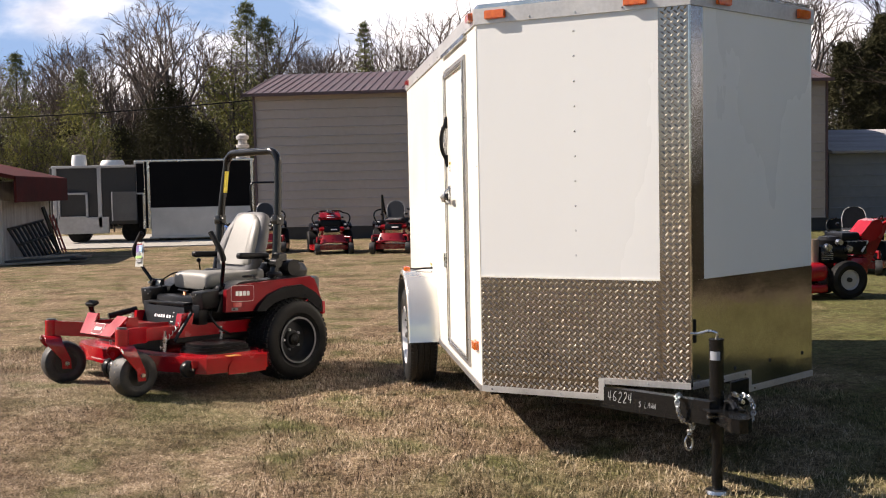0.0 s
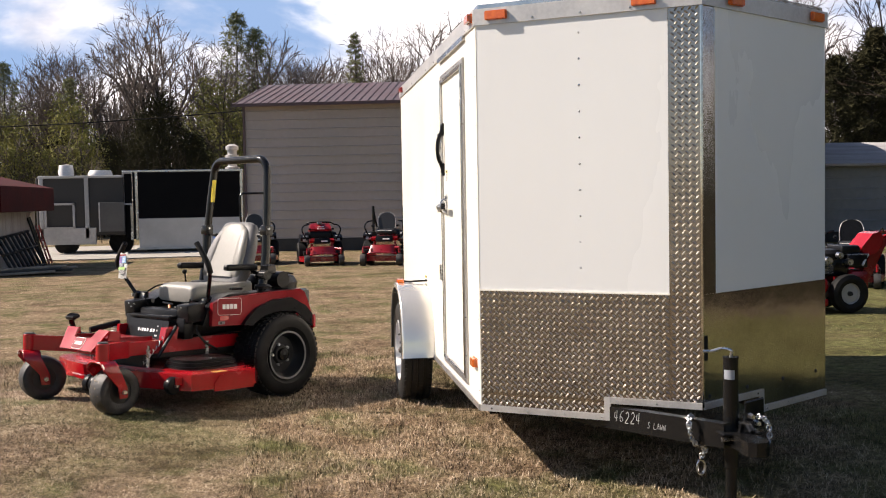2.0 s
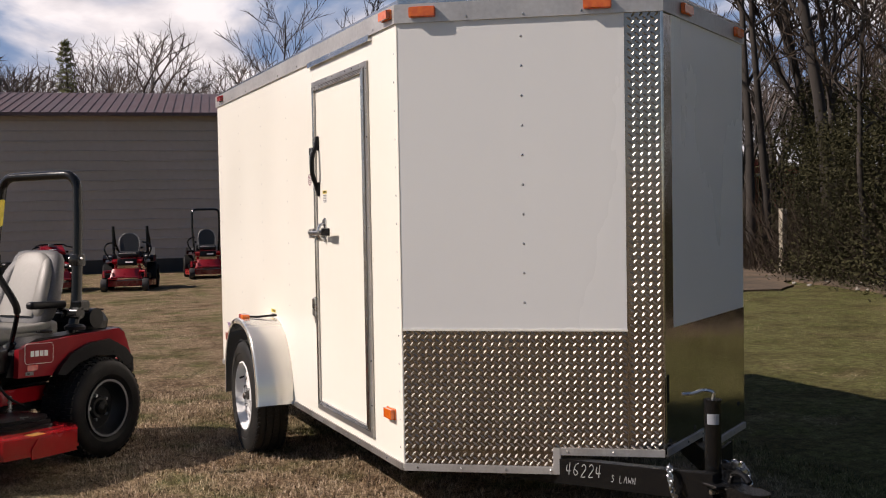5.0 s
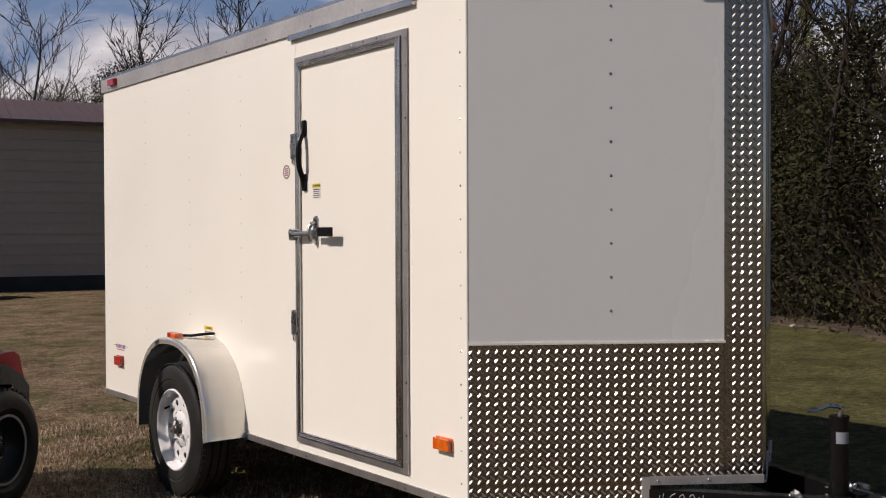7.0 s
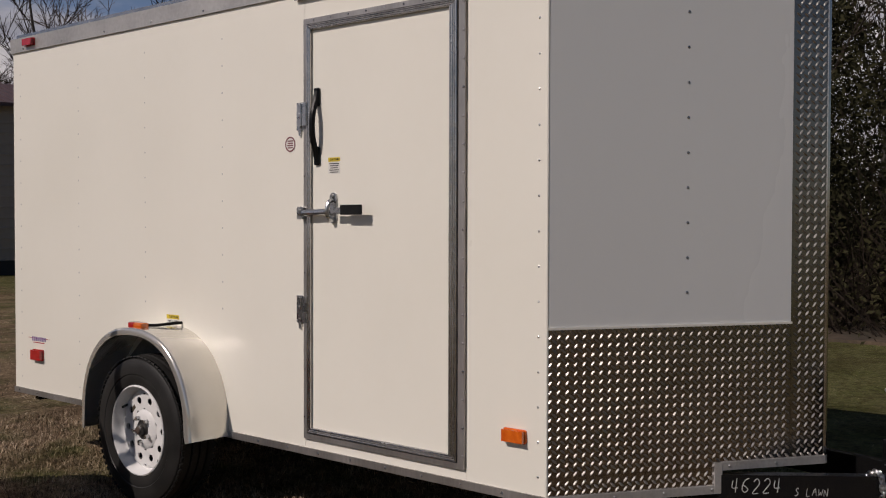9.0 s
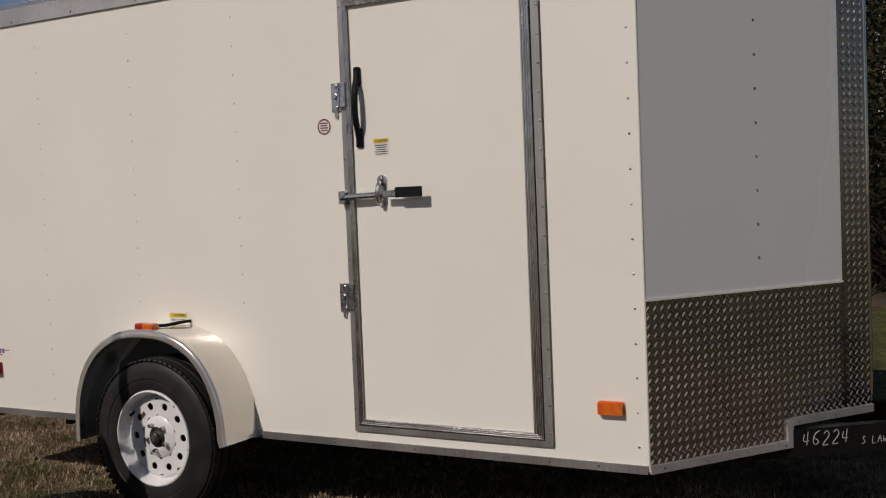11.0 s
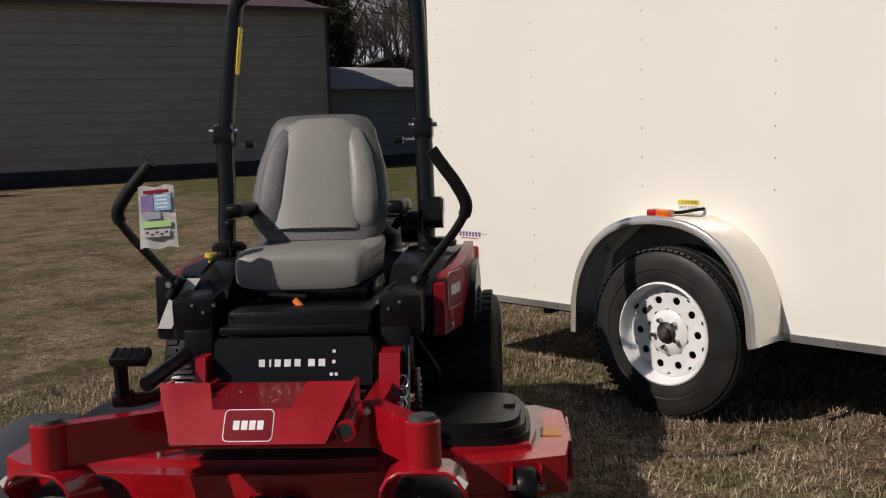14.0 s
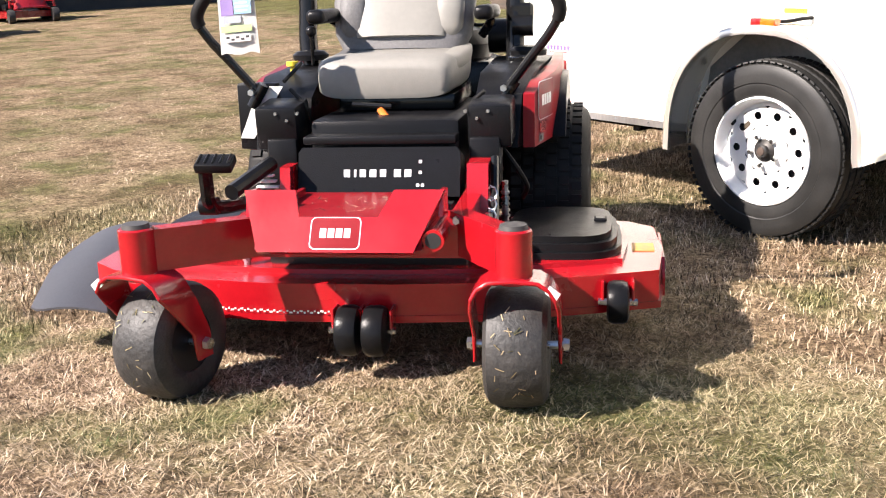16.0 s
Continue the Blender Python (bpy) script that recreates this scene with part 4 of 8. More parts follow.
    sweep(q, smooth_path([(NX, -0.92, 0.705), (NX, -0.925, 0.735), (NX - 0.03, -0.90, 0.742), (NX - 0.065, -0.88, 0.730), (NX - 0.10, -0.862, 0.728)], 4), 0.007, 8)
    part("crank", q, M_zinc, jk)
    q = B()
    for k in range(7):
        a = radians(198 + 12 * k)
        plate(q, axes((NX + 0.0322 * math.cos(a), -0.92 + 0.0322 * math.sin(a), 0.635), (-math.sin(a), math.cos(a), 0), (0, 0, 1)), 0.0069, 0.040, 0.0008)
    part("jack_label", q, M_bluegrey, jk, "pale paper label on the jack tube")
    q = B()
    box(q, (NX + 0.16, -0.80, 0.43), (0.15, 0.012, 0.13), 0.004, (0, 0, 35))
    part("plug_bracket", q, M_blacksteel, trailer)
    for dx, dz in ((0.07, 0.46), (0.095, 0.43), (0.08, 0.40)):
        q = B()
        cyl(q, (NX + dx, -0.95, dz), (NX + dx, -0.99, dz), 0.013, 0.010, 6)
        part("bolt", q, M_zinc, trailer)
    # nose handle hole on the right face
    q = B()
    plate(q, VR @ Matrix.Translation((0.012, 0.70, 0.0055)), 0.028, 0.115, 0.006, 0.006)
    part("cable_grommet", q, M_rubber, trailer)


build_chassis()


def chain(name, pts, parent):
    q = B()
    path = smooth_path(pts, 5)
    for i, p in enumerate(path[:-1]):
        d = (path[i + 1] - p)
        m = Matrix.Translation((p + path[i + 1]) / 2) @ d.to_track_quat('X', 'Z').to_matrix().to_4x4() @ Matrix.Rotation(radians(90 * (i % 2)), 4, 'X')
        L, r = d.length * 0.75, 0.010
        loop = []
        for k in range(12):
            a = 2 * math.pi * k / 12
            loop.append(m @ Vector((math.cos(a) * L, math.sin(a) * r, 0)))
        sweep(q, loop, 0.0038, 6, closed=True)
    return part(name, q, M_zinc, parent, "zinc safety chain hanging from the tongue")


ch = chain("safety_chain", [(0.80, -0.80, 0.42), (0.755, -0.86, 0.45), (0.745, -0.88, 0.40), (0.77, -0.87, 0.335), (0.82, -0.87, 0.31), (0.80, -0.86, 0.26)], trailer)
q = B()
sweep(q, [(0.805 + 0.018 * math.cos(a), -0.86, 0.225 + 0.032 * math.sin(a)) for a in [k * 0.5236 for k in range(12)]], 0.006, 8, closed=True)
part("chain_hook", q, M_zinc, ch)
ch = chain("safety_chain", [(1.03, -0.80, 0.42), (1.08, -0.88, 0.43), (1.09, -0.92, 0.37), (1.05, -0.95, 0.30)], trailer)


# ---- the red zero-turn mower ----
mower = thing("zero_turn_mower", pose(-1.348, 2.746, 0.012, 0, 0, 222) @ pose(0, 0, 0, 0, -2.6, 0), "red zero-turn riding mower, grey seat, black roll bar", "mower")


def cushion(bm, c, s, r, seg=4, rot=None):
    return box(bm, c, s, r, rot, seg)


def drive_wheel(name, x, y, z, side, r=0.305, w=0.27):
    m = Matrix.Translation((x, y, z)) @ Matrix.Rotation(radians(-90 * side), 4, 'X')
    q = B()
    h = w / 2
    lathe(q, [(0.165, -h * 0.75), (0.20, -h * 0.97), (0.245, -h), (0.272, -h * 0.93), (r - 0.012, -h * 0.75), (r - 0.006, 0), (r - 0.012, h * 0.75), (0.272, h * 0.93), (0.245, h), (0.20, h * 0.97), (0.165, h * 0.75)], m, 56)
    ty = part(name, q, M_rubber, mower, "wide black turf tyre on a dark steel rim")
    q = B()
    for k in range(46):
        a = 2 * math.pi * k / 46
        for i, hh in enumerate((-0.098, -0.058, -0.019, 0.019, 0.058, 0.098)):
            mm = m @ Matrix.Rotation(a + (0.068 if i % 2 else 0), 4, 'Z') @ Matrix.Translation((r - 0.007 - abs(hh) * 0.05, 0, hh))
            bmesh.ops.create_cube(q, size=1, matrix=mm @ Matrix.Diagonal((0.014, 0.027, 0.031, 1)))
    tagged(part("tread", q, M_rubber, ty, smooth=20), kind="stuff")
    q = B()
    lathe(q, [(0.172, h * 0.72), (0.170, h * 0.88), (0.160, h * 0.86), (0.155, h * 0.5), (0.13, h * 0.25), (0.07, h * 0.30), (0.06, h * 0.45), (0.0, h * 0.45), (0.0, 0.0), (0.16, 0.0)], m, 40)
    rm = part("rim", q, M_darkrim, ty)
    q = B()
    lathe(q, [(0.160, h * 0.87), (0.171, h * 0.89), (0.171, h * 0.91), (0.158, h * 0.90)], m, 40)
    part("rim_edge", q, M_shell, rm)
    for k in range(5):
        a = 2 * math.pi * k / 5
        q = B()
        c = Vector((0.075 * math.cos(a), 0.075 * math.sin(a), 0))
        cyl(q, m @ (c + Vector((0, 0, h * 0.25))), m @ (c + Vector((0, 0, h * 0.42))), 0.012, 0.010, 6)
        part("lug_nut", q, M_zinc, rm)
    q = B()
    lathe(q, [(0.0, h * 0.4), (0.045, h * 0.4), (0.042, h * 0.62), (0.02, h * 0.68), (0.0, h * 0.68)], m, 20)
    part("hub", q, M_blacksteel, rm)


for sd in (1, -1):
    drive_wheel("drive_wheel", 0.025, 0.440 * sd, 0.298, sd, 0.302, 0.28)


def caster(px, py, turn, wx):
    """Front caster: pivot post, fork and smooth tyre."""
    m0 = Matrix.Translation((px, py, 0)) @ Matrix.Rotation(radians(turn), 4, 'Z')
    m = m0 @ Matrix.Translation((wx, 0, 0.170)) @ Matrix.Rotation(radians(-90), 4, 'X')
    q = B()
    lathe(q, [(0.075, -0.064), (0.098, -0.073), (0.122, -0.072), (0.138, -0.062), (0.146, -0.040), (0.148, 0.0), (0.146, 0.040), (0.138, 0.062), (0.122, 0.072), (0.098, 0.073), (0.075, 0.064)], m, 44)
    w = part("caster_wheel", q, M_dustyrub, mower, "smooth dusty black caster tyre with grass clippings")
    q = B()
    lathe(q, [(0.0, -0.06), (0.078, -0.06), (0.080, -0.066), (0.080, 0.066), (0.078, 0.06), (0.0, 0.06)], m, 28)
    part("caster_hub", q, M_darkrim, w)
    q = B()
    cyl(q, m @ Vector((0, 0, -0.118)), m @ Vector((0, 0, 0.118)), 0.010, seg=8)
    for sg in (-1, 1):
        cyl(q, m @ Vector((0, 0, 0.106 * sg)), m @ Vector((0, 0, 0.120 * sg)), 0.017, 0.015, 6)
    part("axle_bolt", q, M_zinc, w)
    # fork: a plate bent to an arch over the tyre, narrowing to the axle
    q = B()
    arch = [(-0.104, 0.130), (-0.104, 0.200), (-0.104, 0.285), (-0.098, 0.318), (-0.082, 0.344), (-0.056, 0.360), (0.0, 0.364)]
    arch += [(-u, w_) for u, w_ in arch[-2::-1]]
    strips = []
    for u, w_ in arch:
        k = min(1.0, max(0.0, (w_ - 0.19) / 0.13))
        cx, hx = wx * (1 - k), 0.030 + 0.026 * k
        n = Vector((u, w_ - 0.22)).normalized() * 0.010
        strips.append([q.verts.new(m0 @ Vector(p)) for p in ((cx - hx, u, w_), (cx + hx, u, w_), (cx + hx, u - n.x, w_ - n.y), (cx - hx, u - n.x, w_ - n.y))])
    for c0, c1 in zip(strips, strips[1:]):
        for i in range(4):
            q.faces.new((c0[i], c0[(i + 1) % 4], c1[(i + 1) % 4], c1[i]))
    q.faces.new(strips[0][::-1])
    q.faces.new(strips[-1])
    bmesh.ops.recalc_face_normals(q, faces=q.faces)
    bevel_all(q, 0.003, 1, 50)
    f = part("fork", q, M_red, mower, "red bent-plate caster fork")
    q = B()
    cyl(q, (px, py, 0.345), (px, py, 0.468), 0.042, seg=24)
    bevel_all(q, 0.004, 1)
    p = part("pivot_post", q, M_red, mower)
    q = B()
    cyl(q, (px, py, 0.466), (px, py, 0.478), 0.034, 0.030, seg=20)
    part("pivot_cap", q, M_greytr, p)
    q = B()
    plate(q, m0 @ axes((0.050, 0.088 if py > 0 else -0.088, 0.335), (0, 1 if py > 0 else 1, -0.75 if py > 0 else 0.75), (0.2, 0.6 if py > 0 else -0.6, 1)), 0.030, 0.020, 0.004)
    part("decal", q, M_paper, f)


caster(1.41, 0.425, 0, -0.085)
caster(1.41, -0.455, -17, -0.085)


def beam(a, b, w, h, name="frame_beam", material=None, parent=None):
    q = B()
    a, b = Vector(a), Vector(b)
    fm = axes(a, b - a, (0, 0, 1)) if abs((b - a).normalized().z) < 0.9 else axes(a, b - a, (1, 0, 0))
    L = (b - a).length
    prism(q, [(0, -h / 2), (L, -h / 2), (L, h / 2), (0, h / 2)], -w / 2, w / 2, fm)
    return part(name, bevel_all(q, 0.005, 2), material or M_red, parent or mower)


def build_frame():
    for sd in (1, -1):
        beam((-0.25, 0.27 * sd, 0.41), (1.18, 0.27 * sd, 0.40), 0.05, 0.085)
    beam((1.14, 0.265, 0.402), (1.395, 0.415, 0.412), 0.05, 0.105, "caster_arm")
    beam((1.20, -0.23, 0.402), (1.40, -0.445, 0.412), 0.05, 0.10, "caster_arm")
    beam((1.17, -0.29, 0.385), (1.17, 0.29, 0.385), 0.06, 0.08)
    beam((0.85, 0.285, 0.38), (0.82, 0.285, 0.525), 0.06, 0.10, "upright")
    beam((0.84, -0.258, 0.38), (0.82, -0.258, 0.515), 0.03, 0.08, "upright")
    # foot plate with its cut-out front
    q = B()
    U = Vector((0.09, 0, -0.132))
    fm = axes((1.25, 0, 0.523), (0, 1, 0), -U)
    L = U.length
    prism(q, [(-0.240, 0.0), (-0.112, 0.0), (-0.096, -0.070), (0.096, -0.070), (0.130, 0.0), (0.250, 0.0), (0.186, -L), (-0.190, -L)], -0.006, 0.006, fm)
    bevel_all(q, 0.004, 2)
    fp = part("foot_plate", q, M_red, mower, "red sloped foot plate with a cut-out")
    # floor and sides in the deeper red: shade and dirt put into colour
    q = B()
    box(q, (1.08, 0.0, 0.440), (0.42, 0.40, 0.014), 0.003)
    part("foot_floor", q, M_deepred, fp)
    for sd in (1, -1):
        q = B()
        fm2 = Matrix(((1, 0, 0, 0), (0, 0, sd, 0), (0, 1, 0, 0), (0, 0, 0, 1)))
        prism(q, [(0.90, 0.39), (1.325, 0.395), (1.27, 0.475), (0.90, 0.465)], 0.190, 0.202, fm2)
        part("foot_side", bevel_all(q, 0.003, 1), M_deepred, fp)
        q = B()
        prism(q, [(1.17, 0.455), (1.262, 0.462), (1.247, 0.520), (1.17, 0.516)], 0.236 if sd > 0 else 0.228, 0.246 if sd > 0 else 0.238, fm2)
        part("foot_gusset", bevel_all(q, 0.003, 1), M_red, fp)
    q = B()
    box(q, (1.29, 0, 0.392), (0.09, 0.36, 0.012), 0.003)
    part("foot_lip", q, M_red, fp)
    # badge: rounded white outline with a white bar
    bm_m = fm @ Matrix.Translation((-0.003, -0.112, 0.0062))
    badge(bm_m, 0.122, 0.082, fp)
    q = B()
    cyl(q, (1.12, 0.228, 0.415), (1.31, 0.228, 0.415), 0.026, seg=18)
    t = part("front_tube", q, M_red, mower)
    # dark disc on the closed tube end paints the shade inside a bore
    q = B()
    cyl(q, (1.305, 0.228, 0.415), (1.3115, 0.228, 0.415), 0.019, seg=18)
    part("bore_shade_disc", q, M_dark, t)
    for y, z in ((0.27, 0.44), (-0.25, 0.43), (0.31, 0.40), (-0.30, 0.39)):
        q = B()
        cyl(q, (1.195, y, z), (1.215, y, z), 0.011, 0.009, 6)
        part("bolt", q, M_zinc, mower)


def badge(m, w, h, parent):
    """A rounded badge; the brand word is a plain bar of its size."""
    q = B()
    plate(q, m, w, h, 0.0012, h * 0.16)
    bd = part("badge", q, M_whiteprint, parent, "red badge with a white outline and a plain white bar")
    q = B()
    plate(q, m @ Matrix.Translation((0, 0, 0.0012)), w - 0.005, h - 0.005, 0.0008, h * 0.14)
    part("badge_field", q, M_deepred, bd)
    for k in range(4):
        q = B()
        plate(q, m @ Matrix.Translation(((-0.24 + 0.16 * k) * w, 0, 0.002)), w * 0.125, h * 0.28, 0.0006)
        part("badge_bar", q, M_whiteprint, bd)


build_frame()


def build_deck():
    top = [(0.50, 0.775), (0.80, 0.785), (1.00, 0.765), (1.06, 0.60), (1.14, 0.34), (1.165, 0.10), (1.165, -0.20), (1.13, -0.46), (1.05, -0.70), (0.97, -0.79), (0.62, -0.80), (0.45, -0.75), (0.38, -0.45), (0.35, 0.0), (0.38, 0.45), (0.42, 0.70)]
    q = B()
    prism(q, top, 0.172, 0.266)
    bevel_all(q, 0.016, 3)
    d = part("cutting_deck", q, M_red, mower, "red welded steel cutting deck")
    q = B()
    prism(q, [(0.75 + (x - 0.75) * 0.84 - 0.03, y * 0.88) for x, y in top], 0.255, 0.278)
    bevel_all(q, 0.008, 2)
    part("deck_top", q, M_red, d)
    q = B()
    prism(q, [((x - 0.76) * 1.012 + 0.76, y * 1.008) for x, y in top], 0.166, 0.184)
    part("deck_lip", q, M_red, d)
    # side reinforcing plate and black dust covers
    q = B()
    prism(q, [(0.52, 0.150), (0.84, 0.150), (0.84, 0.20), (0.80, 0.250), (0.54, 0.258)], 0.784, 0.791, Matrix(((1, 0, 0, 0), (0, 0, 1, 0), (0, 1, 0, 0), (0, 0, 0, 1))))
    part("end_plate", bevel_all(q, 0.004, 2), M_red, d)
    for y in (0.505, -0.505):
        q = B()
        poly = []
        for k in range(20):
            a = 2 * math.pi * k / 20
            poly.append((0.73 + 0.225 * math.copysign(abs(math.cos(a)) ** 0.5, math.cos(a)), y + 0.17 * math.copysign(abs(math.sin(a)) ** 0.6, math.sin(a))))
        prism(q, poly, 0.272, 0.296)
        bevel_all(q, 0.008, 2)
        prism(q, [(0.73 + (px - 0.73) * 0.95, y + (py - y) * 0.93) for px, py in poly], 0.294, 0.318)
        c = part("belt_cover", q, M_blackplastic, d, "black moulded belt cover, dusty on top")
        q = B()
        poly2 = [(0.73 + (px - 0.73) * 0.88, y + (py - y) * 0.84) for px, py in poly]
        prism(q, poly2, 0.314, 0.336)
        bevel_all(q, 0.012, 2)
        part("cover_top", q, M_blackplastic, c)
        q = B()
        box(q, (0.72, y + 0.11, 0.337), (0.04, 0.035, 0.016), 0.004)
        part("cover_latch", q, M_blackplastic, c)
    q = B()
    plate(q, axes((0.76, 0.733, 0.2655), (0, 1, 0), (-1, 0, 0)) @ Matrix.Rotation(math.pi, 4, 'Z'), 0.06, 0.09, 0.003)
    part("orange_decal", q, mat("faded_orange_print", (0.50, 0.27, 0.05), 0.5, col2=(0.38, 0.16, 0.04), scale=40), d)
    q = B()
    for k in range(34):
        t = k / 33
        plate(q, axes((1.150 + 0.022 * min(1, t * 1.8), -0.36 + 0.30 * t, 0.196 - 0.004 * (k % 2)), (-0.12 if t < 0.55 else 0.0, 1, 0), (0, 0, 1)) @ Matrix.Translation((0, 0, 0.003)), 0.005 + 0.003 * ((k * 7) % 3 == 0), 0.0045, 0.001)
    part("front_decal", q, M_whiteprint, d)
    # anti-scalp rollers
    for (x, y, z, r, w) in ((1.215, -0.008, 0.160, 0.065, 0.060), (1.215, 0.060, 0.160, 0.065, 0.060), (1.065, 0.660, 0.198, 0.056, 0.056), (1.06, -0.68, 0.18, 0.056, 0.056)):
        q = B()
        m = Matrix.Translation((x, y, z)) @ Matrix.Rotation(radians(90), 4, 'X')
        lathe(q, [(0.0, -w / 2), (r * 0.72, -w / 2), (r * 0.92, -w * 0.42), (r, -w * 0.22), (r, w * 0.22), (r * 0.92, w * 0.42), (r * 0.72, w / 2), (0.0, w / 2)], m, 28)
        ro = part("deck_roller", q, M_blackplastic, d, "black plastic anti-scalp roller")
        q = B()
        box(q, (x - 0.05, y + w / 2 + 0.010, z + 0.03), (0.11, 0.008, 0.05), 0.002)
        box(q, (x - 0.05, y - w / 2 - 0.010, z + 0.03), (0.11, 0.008, 0.05), 0.002)
        part("roller_bracket", q, M_red, ro)
        q = B()
        cyl(q, (x, y - w / 2 - 0.022, z), (x, y + w / 2 + 0.022, z), 0.009, seg=6)
        part("roller_bolt", q, M_zinc, ro)
    # discharge chute: a rubber sheet hung from the deck side, its front edge low
    q = B()
    A, C, D, E = Vector((0.50, -0.775, 0.268)), Vector((1.08, -0.72, 0.150)), Vector((0.60, -1.075, 0.222)), Vector((1.02, -0.990, 0.125))
    rows = []
    for i in range(11):
        t = i / 10
        k0 = 0.40 * max(0.0, (t - 0.5) / 0.5) ** 2.2
        k1 = 1 - 0.06 * max(0.0, (t - 0.8) / 0.2) ** 2
        row = []
        for k in range(9):
            u = k0 + (k1 - k0) * k / 8
            p = A.lerp(C, u).lerp(D.lerp(E, u), t)
            p.z += 0.030 * math.sin(math.pi * t) * (1 - 0.5 * u) + 0.012 * math.sin(math.pi * u)
            row.append(p)
        rows.append(row)
    sheets = [[[q.verts.new(p + Vector((0, 0, lift))) for p in r] for r in rows] for lift in (0.0, 0.006)]
    for vs in sheets:
        for i in range(10):
            for k in range(8):
                q.faces.new((vs[i][k], vs[i][k + 1], vs[i + 1][k + 1], vs[i + 1][k]))
    rims = [g[0] + [g[i][8] for i in range(1, 11)] + g[10][7::-1] + [g[i][0] for i in range(9, 0, -1)] for g in sheets]
    for i in range(len(rims[0])):
        j = (i + 1) % len(rims[0])
        q.faces.new((rims[0][i], rims[0][j], rims[1][j], rims[1][i]))
    part("discharge_chute", q, mat("grey_black_rubber_sheet", (0.045, 0.045, 0.05), 0.38, scale=10, fine=0.3), d, "black rubber discharge flap")
    for (x, y) in ((0.55, 0.33), (0.55, -0.33), (1.02, 0.33), (1.02, -0.33)):
        q = B()
        cyl(q, (x, y, 0.27), (x, y, 0.42), 0.010, seg=8)
        for k in range(6):
            cyl(q, (x, y, 0.29 + 0.018 * k), (x, y, 0.298 + 0.018 * k), 0.014, seg=8)
        part("deck_chain", q, M_zinc, d)


build_deck()


def build_cabin():
    # black instrument front with two plain bars for the model name
    q = B()
    fm = axes((0.825, -0.004, 0.425), (0, 1, 0), (-0.30, 0, 1))
    prism(q, [(-0.232, 0), (0.232, 0), (0.232, 0.125), (0.222, 0.140), (-0.222, 0.140), (-0.232, 0.125)], -0.10, 0.0, fm)
    bevel_all(q, 0.008, 3)
    pn = part("front_panel", q, M_blackplastic, mower, "black moulded front panel with white bars")
    for x0, w in ((-0.090, 0.022), (-0.066, 0.008), (-0.044, 0.022), (-0.015, 0.024), (0.014, 0.022), (0.055, 0.024), (0.085, 0.024)):
        q = B()
        plate(q, fm @ Matrix.Translation((x0, 0.066, 0.0005)), w * 0.8, 0.021, 0.001)
        part("name_bar", q, M_whiteprint, pn)
    for dy, z in ((0.120, 0.098), (0.120, 0.068), (0.113, 0.032), (0.127, 0.032)):
        q = B()
        plate(q, fm @ Matrix.Translation((dy, z, 0.0005)), 0.009, 0.009, 0.001)
        part("symbol", q, M_whiteprint, pn)
    q = B()
    box(q, (0.735, -0.004, 0.578), (0.10, 0.44, 0.024), 0.006, seg=2)
    part("panel_ridge", q, M_blackplastic, pn)
    # seat box and consoles
    q = B()
    box(q, (0.42, 0.0, 0.54), (0.60, 0.44, 0.18), 0.02, seg=2)
    part("seat_box", q, M_blackplastic, mower)
    q = B()
    box(q, (0.30, 0.0, 0.655), (0.42, 0.36, 0.05), 0.01, seg=2)
    part("seat_plate", q, M_blacksteel, mower)
    q = B()
    sweep(q, [(0.60, -0.035, 0.645), (0.615, -0.004, 0.612)], 0.011, 8)
    part("seat_latch", q, M_orange, mower, "orange seat latch")
    q = B()
    sweep(q, [(0.59, -0.12, 0.660), (0.595, 0.0, 0.652)], 0.008, 8)
    part("latch_rod", q, M_blacksteel, mower)
    for sd in (1, -1):
        q = B()
        box(q, (0.665, 0.31 * sd - 0.004, 0.615), (0.15, 0.125, 0.125), 0.012, (0, 6, 0), 2)
        box(q, (0.705, 0.295 * sd - 0.004, 0.510), (0.08, 0.09, 0.14), 0.010, None, 2)
        part("control_box", q, M_blackplastic, mower)
        q = B()
        fm2 = Matrix(((1, 0, 0, 0), (0, 0, sd, 0), (0, 1, 0, 0), (0, 0, 0, 1)))
        prism(q, [(0.62, 0.53), (0.57, 0.68), (0.44, 0.735), (-0.10, 0.752), (-0.15, 0.67), (-0.05, 0.61), (0.30, 0.53)], 0.25, 0.45, fm2)
        bevel_all(q, 0.018, 3)
        for v in q.verts:
            if abs(v.co.y) > 0.33:
                v.co.y -= sd * max(0.0, v.co.x - 0.28) * (0.22 if sd > 0 else 0.10)
        part("side_console", q, M_blackplastic, mower, "black moulded side console")
        # red tank side, turned in towards the front
        q = B()
        slope = 0.20 if sd > 0 else 0.10
        prism(q, [(0.580, 0.525), (0.575, 0.680), (0.50, 0.712), (0.33, 0.728), (0.11, 0.745), (-0.155, 0.760), (-0.205, 0.735), (-0.250, 0.62), (-0.195, 0.625), (-0.06, 0.700), (0.11, 0.688), (0.255, 0.640), (0.33, 0.570), (0.365, 0.525)], 0.448, 0.482, fm2)
        bevel_all(q, 0.010, 2)
        for v in q.verts:
            v.co.y -= sd * max(0.0, v.co.x - 0.28) * slope
        tk = part("side_panel", q, M_deepred, mower, "red moulded side panel")
        yb = 0.4835 - 0.172 * slope
        badge(axes((0.454, sd * yb, 0.655), (-sd, slope, 0), (0, 0, 1)), 0.180, 0.115, tk)
        low = axes((0.454, sd * yb, 0.655), (-sd, slope, 0), (0, 0, 1))
        for u, v, w, h, mt in ((-0.04, -0.079, 0.065, 0.030, M_redlens), (-0.060, -0.110, 0.050, 0.020, M_shell), (-0.066, -0.110, 0.016, 0.012, M_dark)):
            q = B()
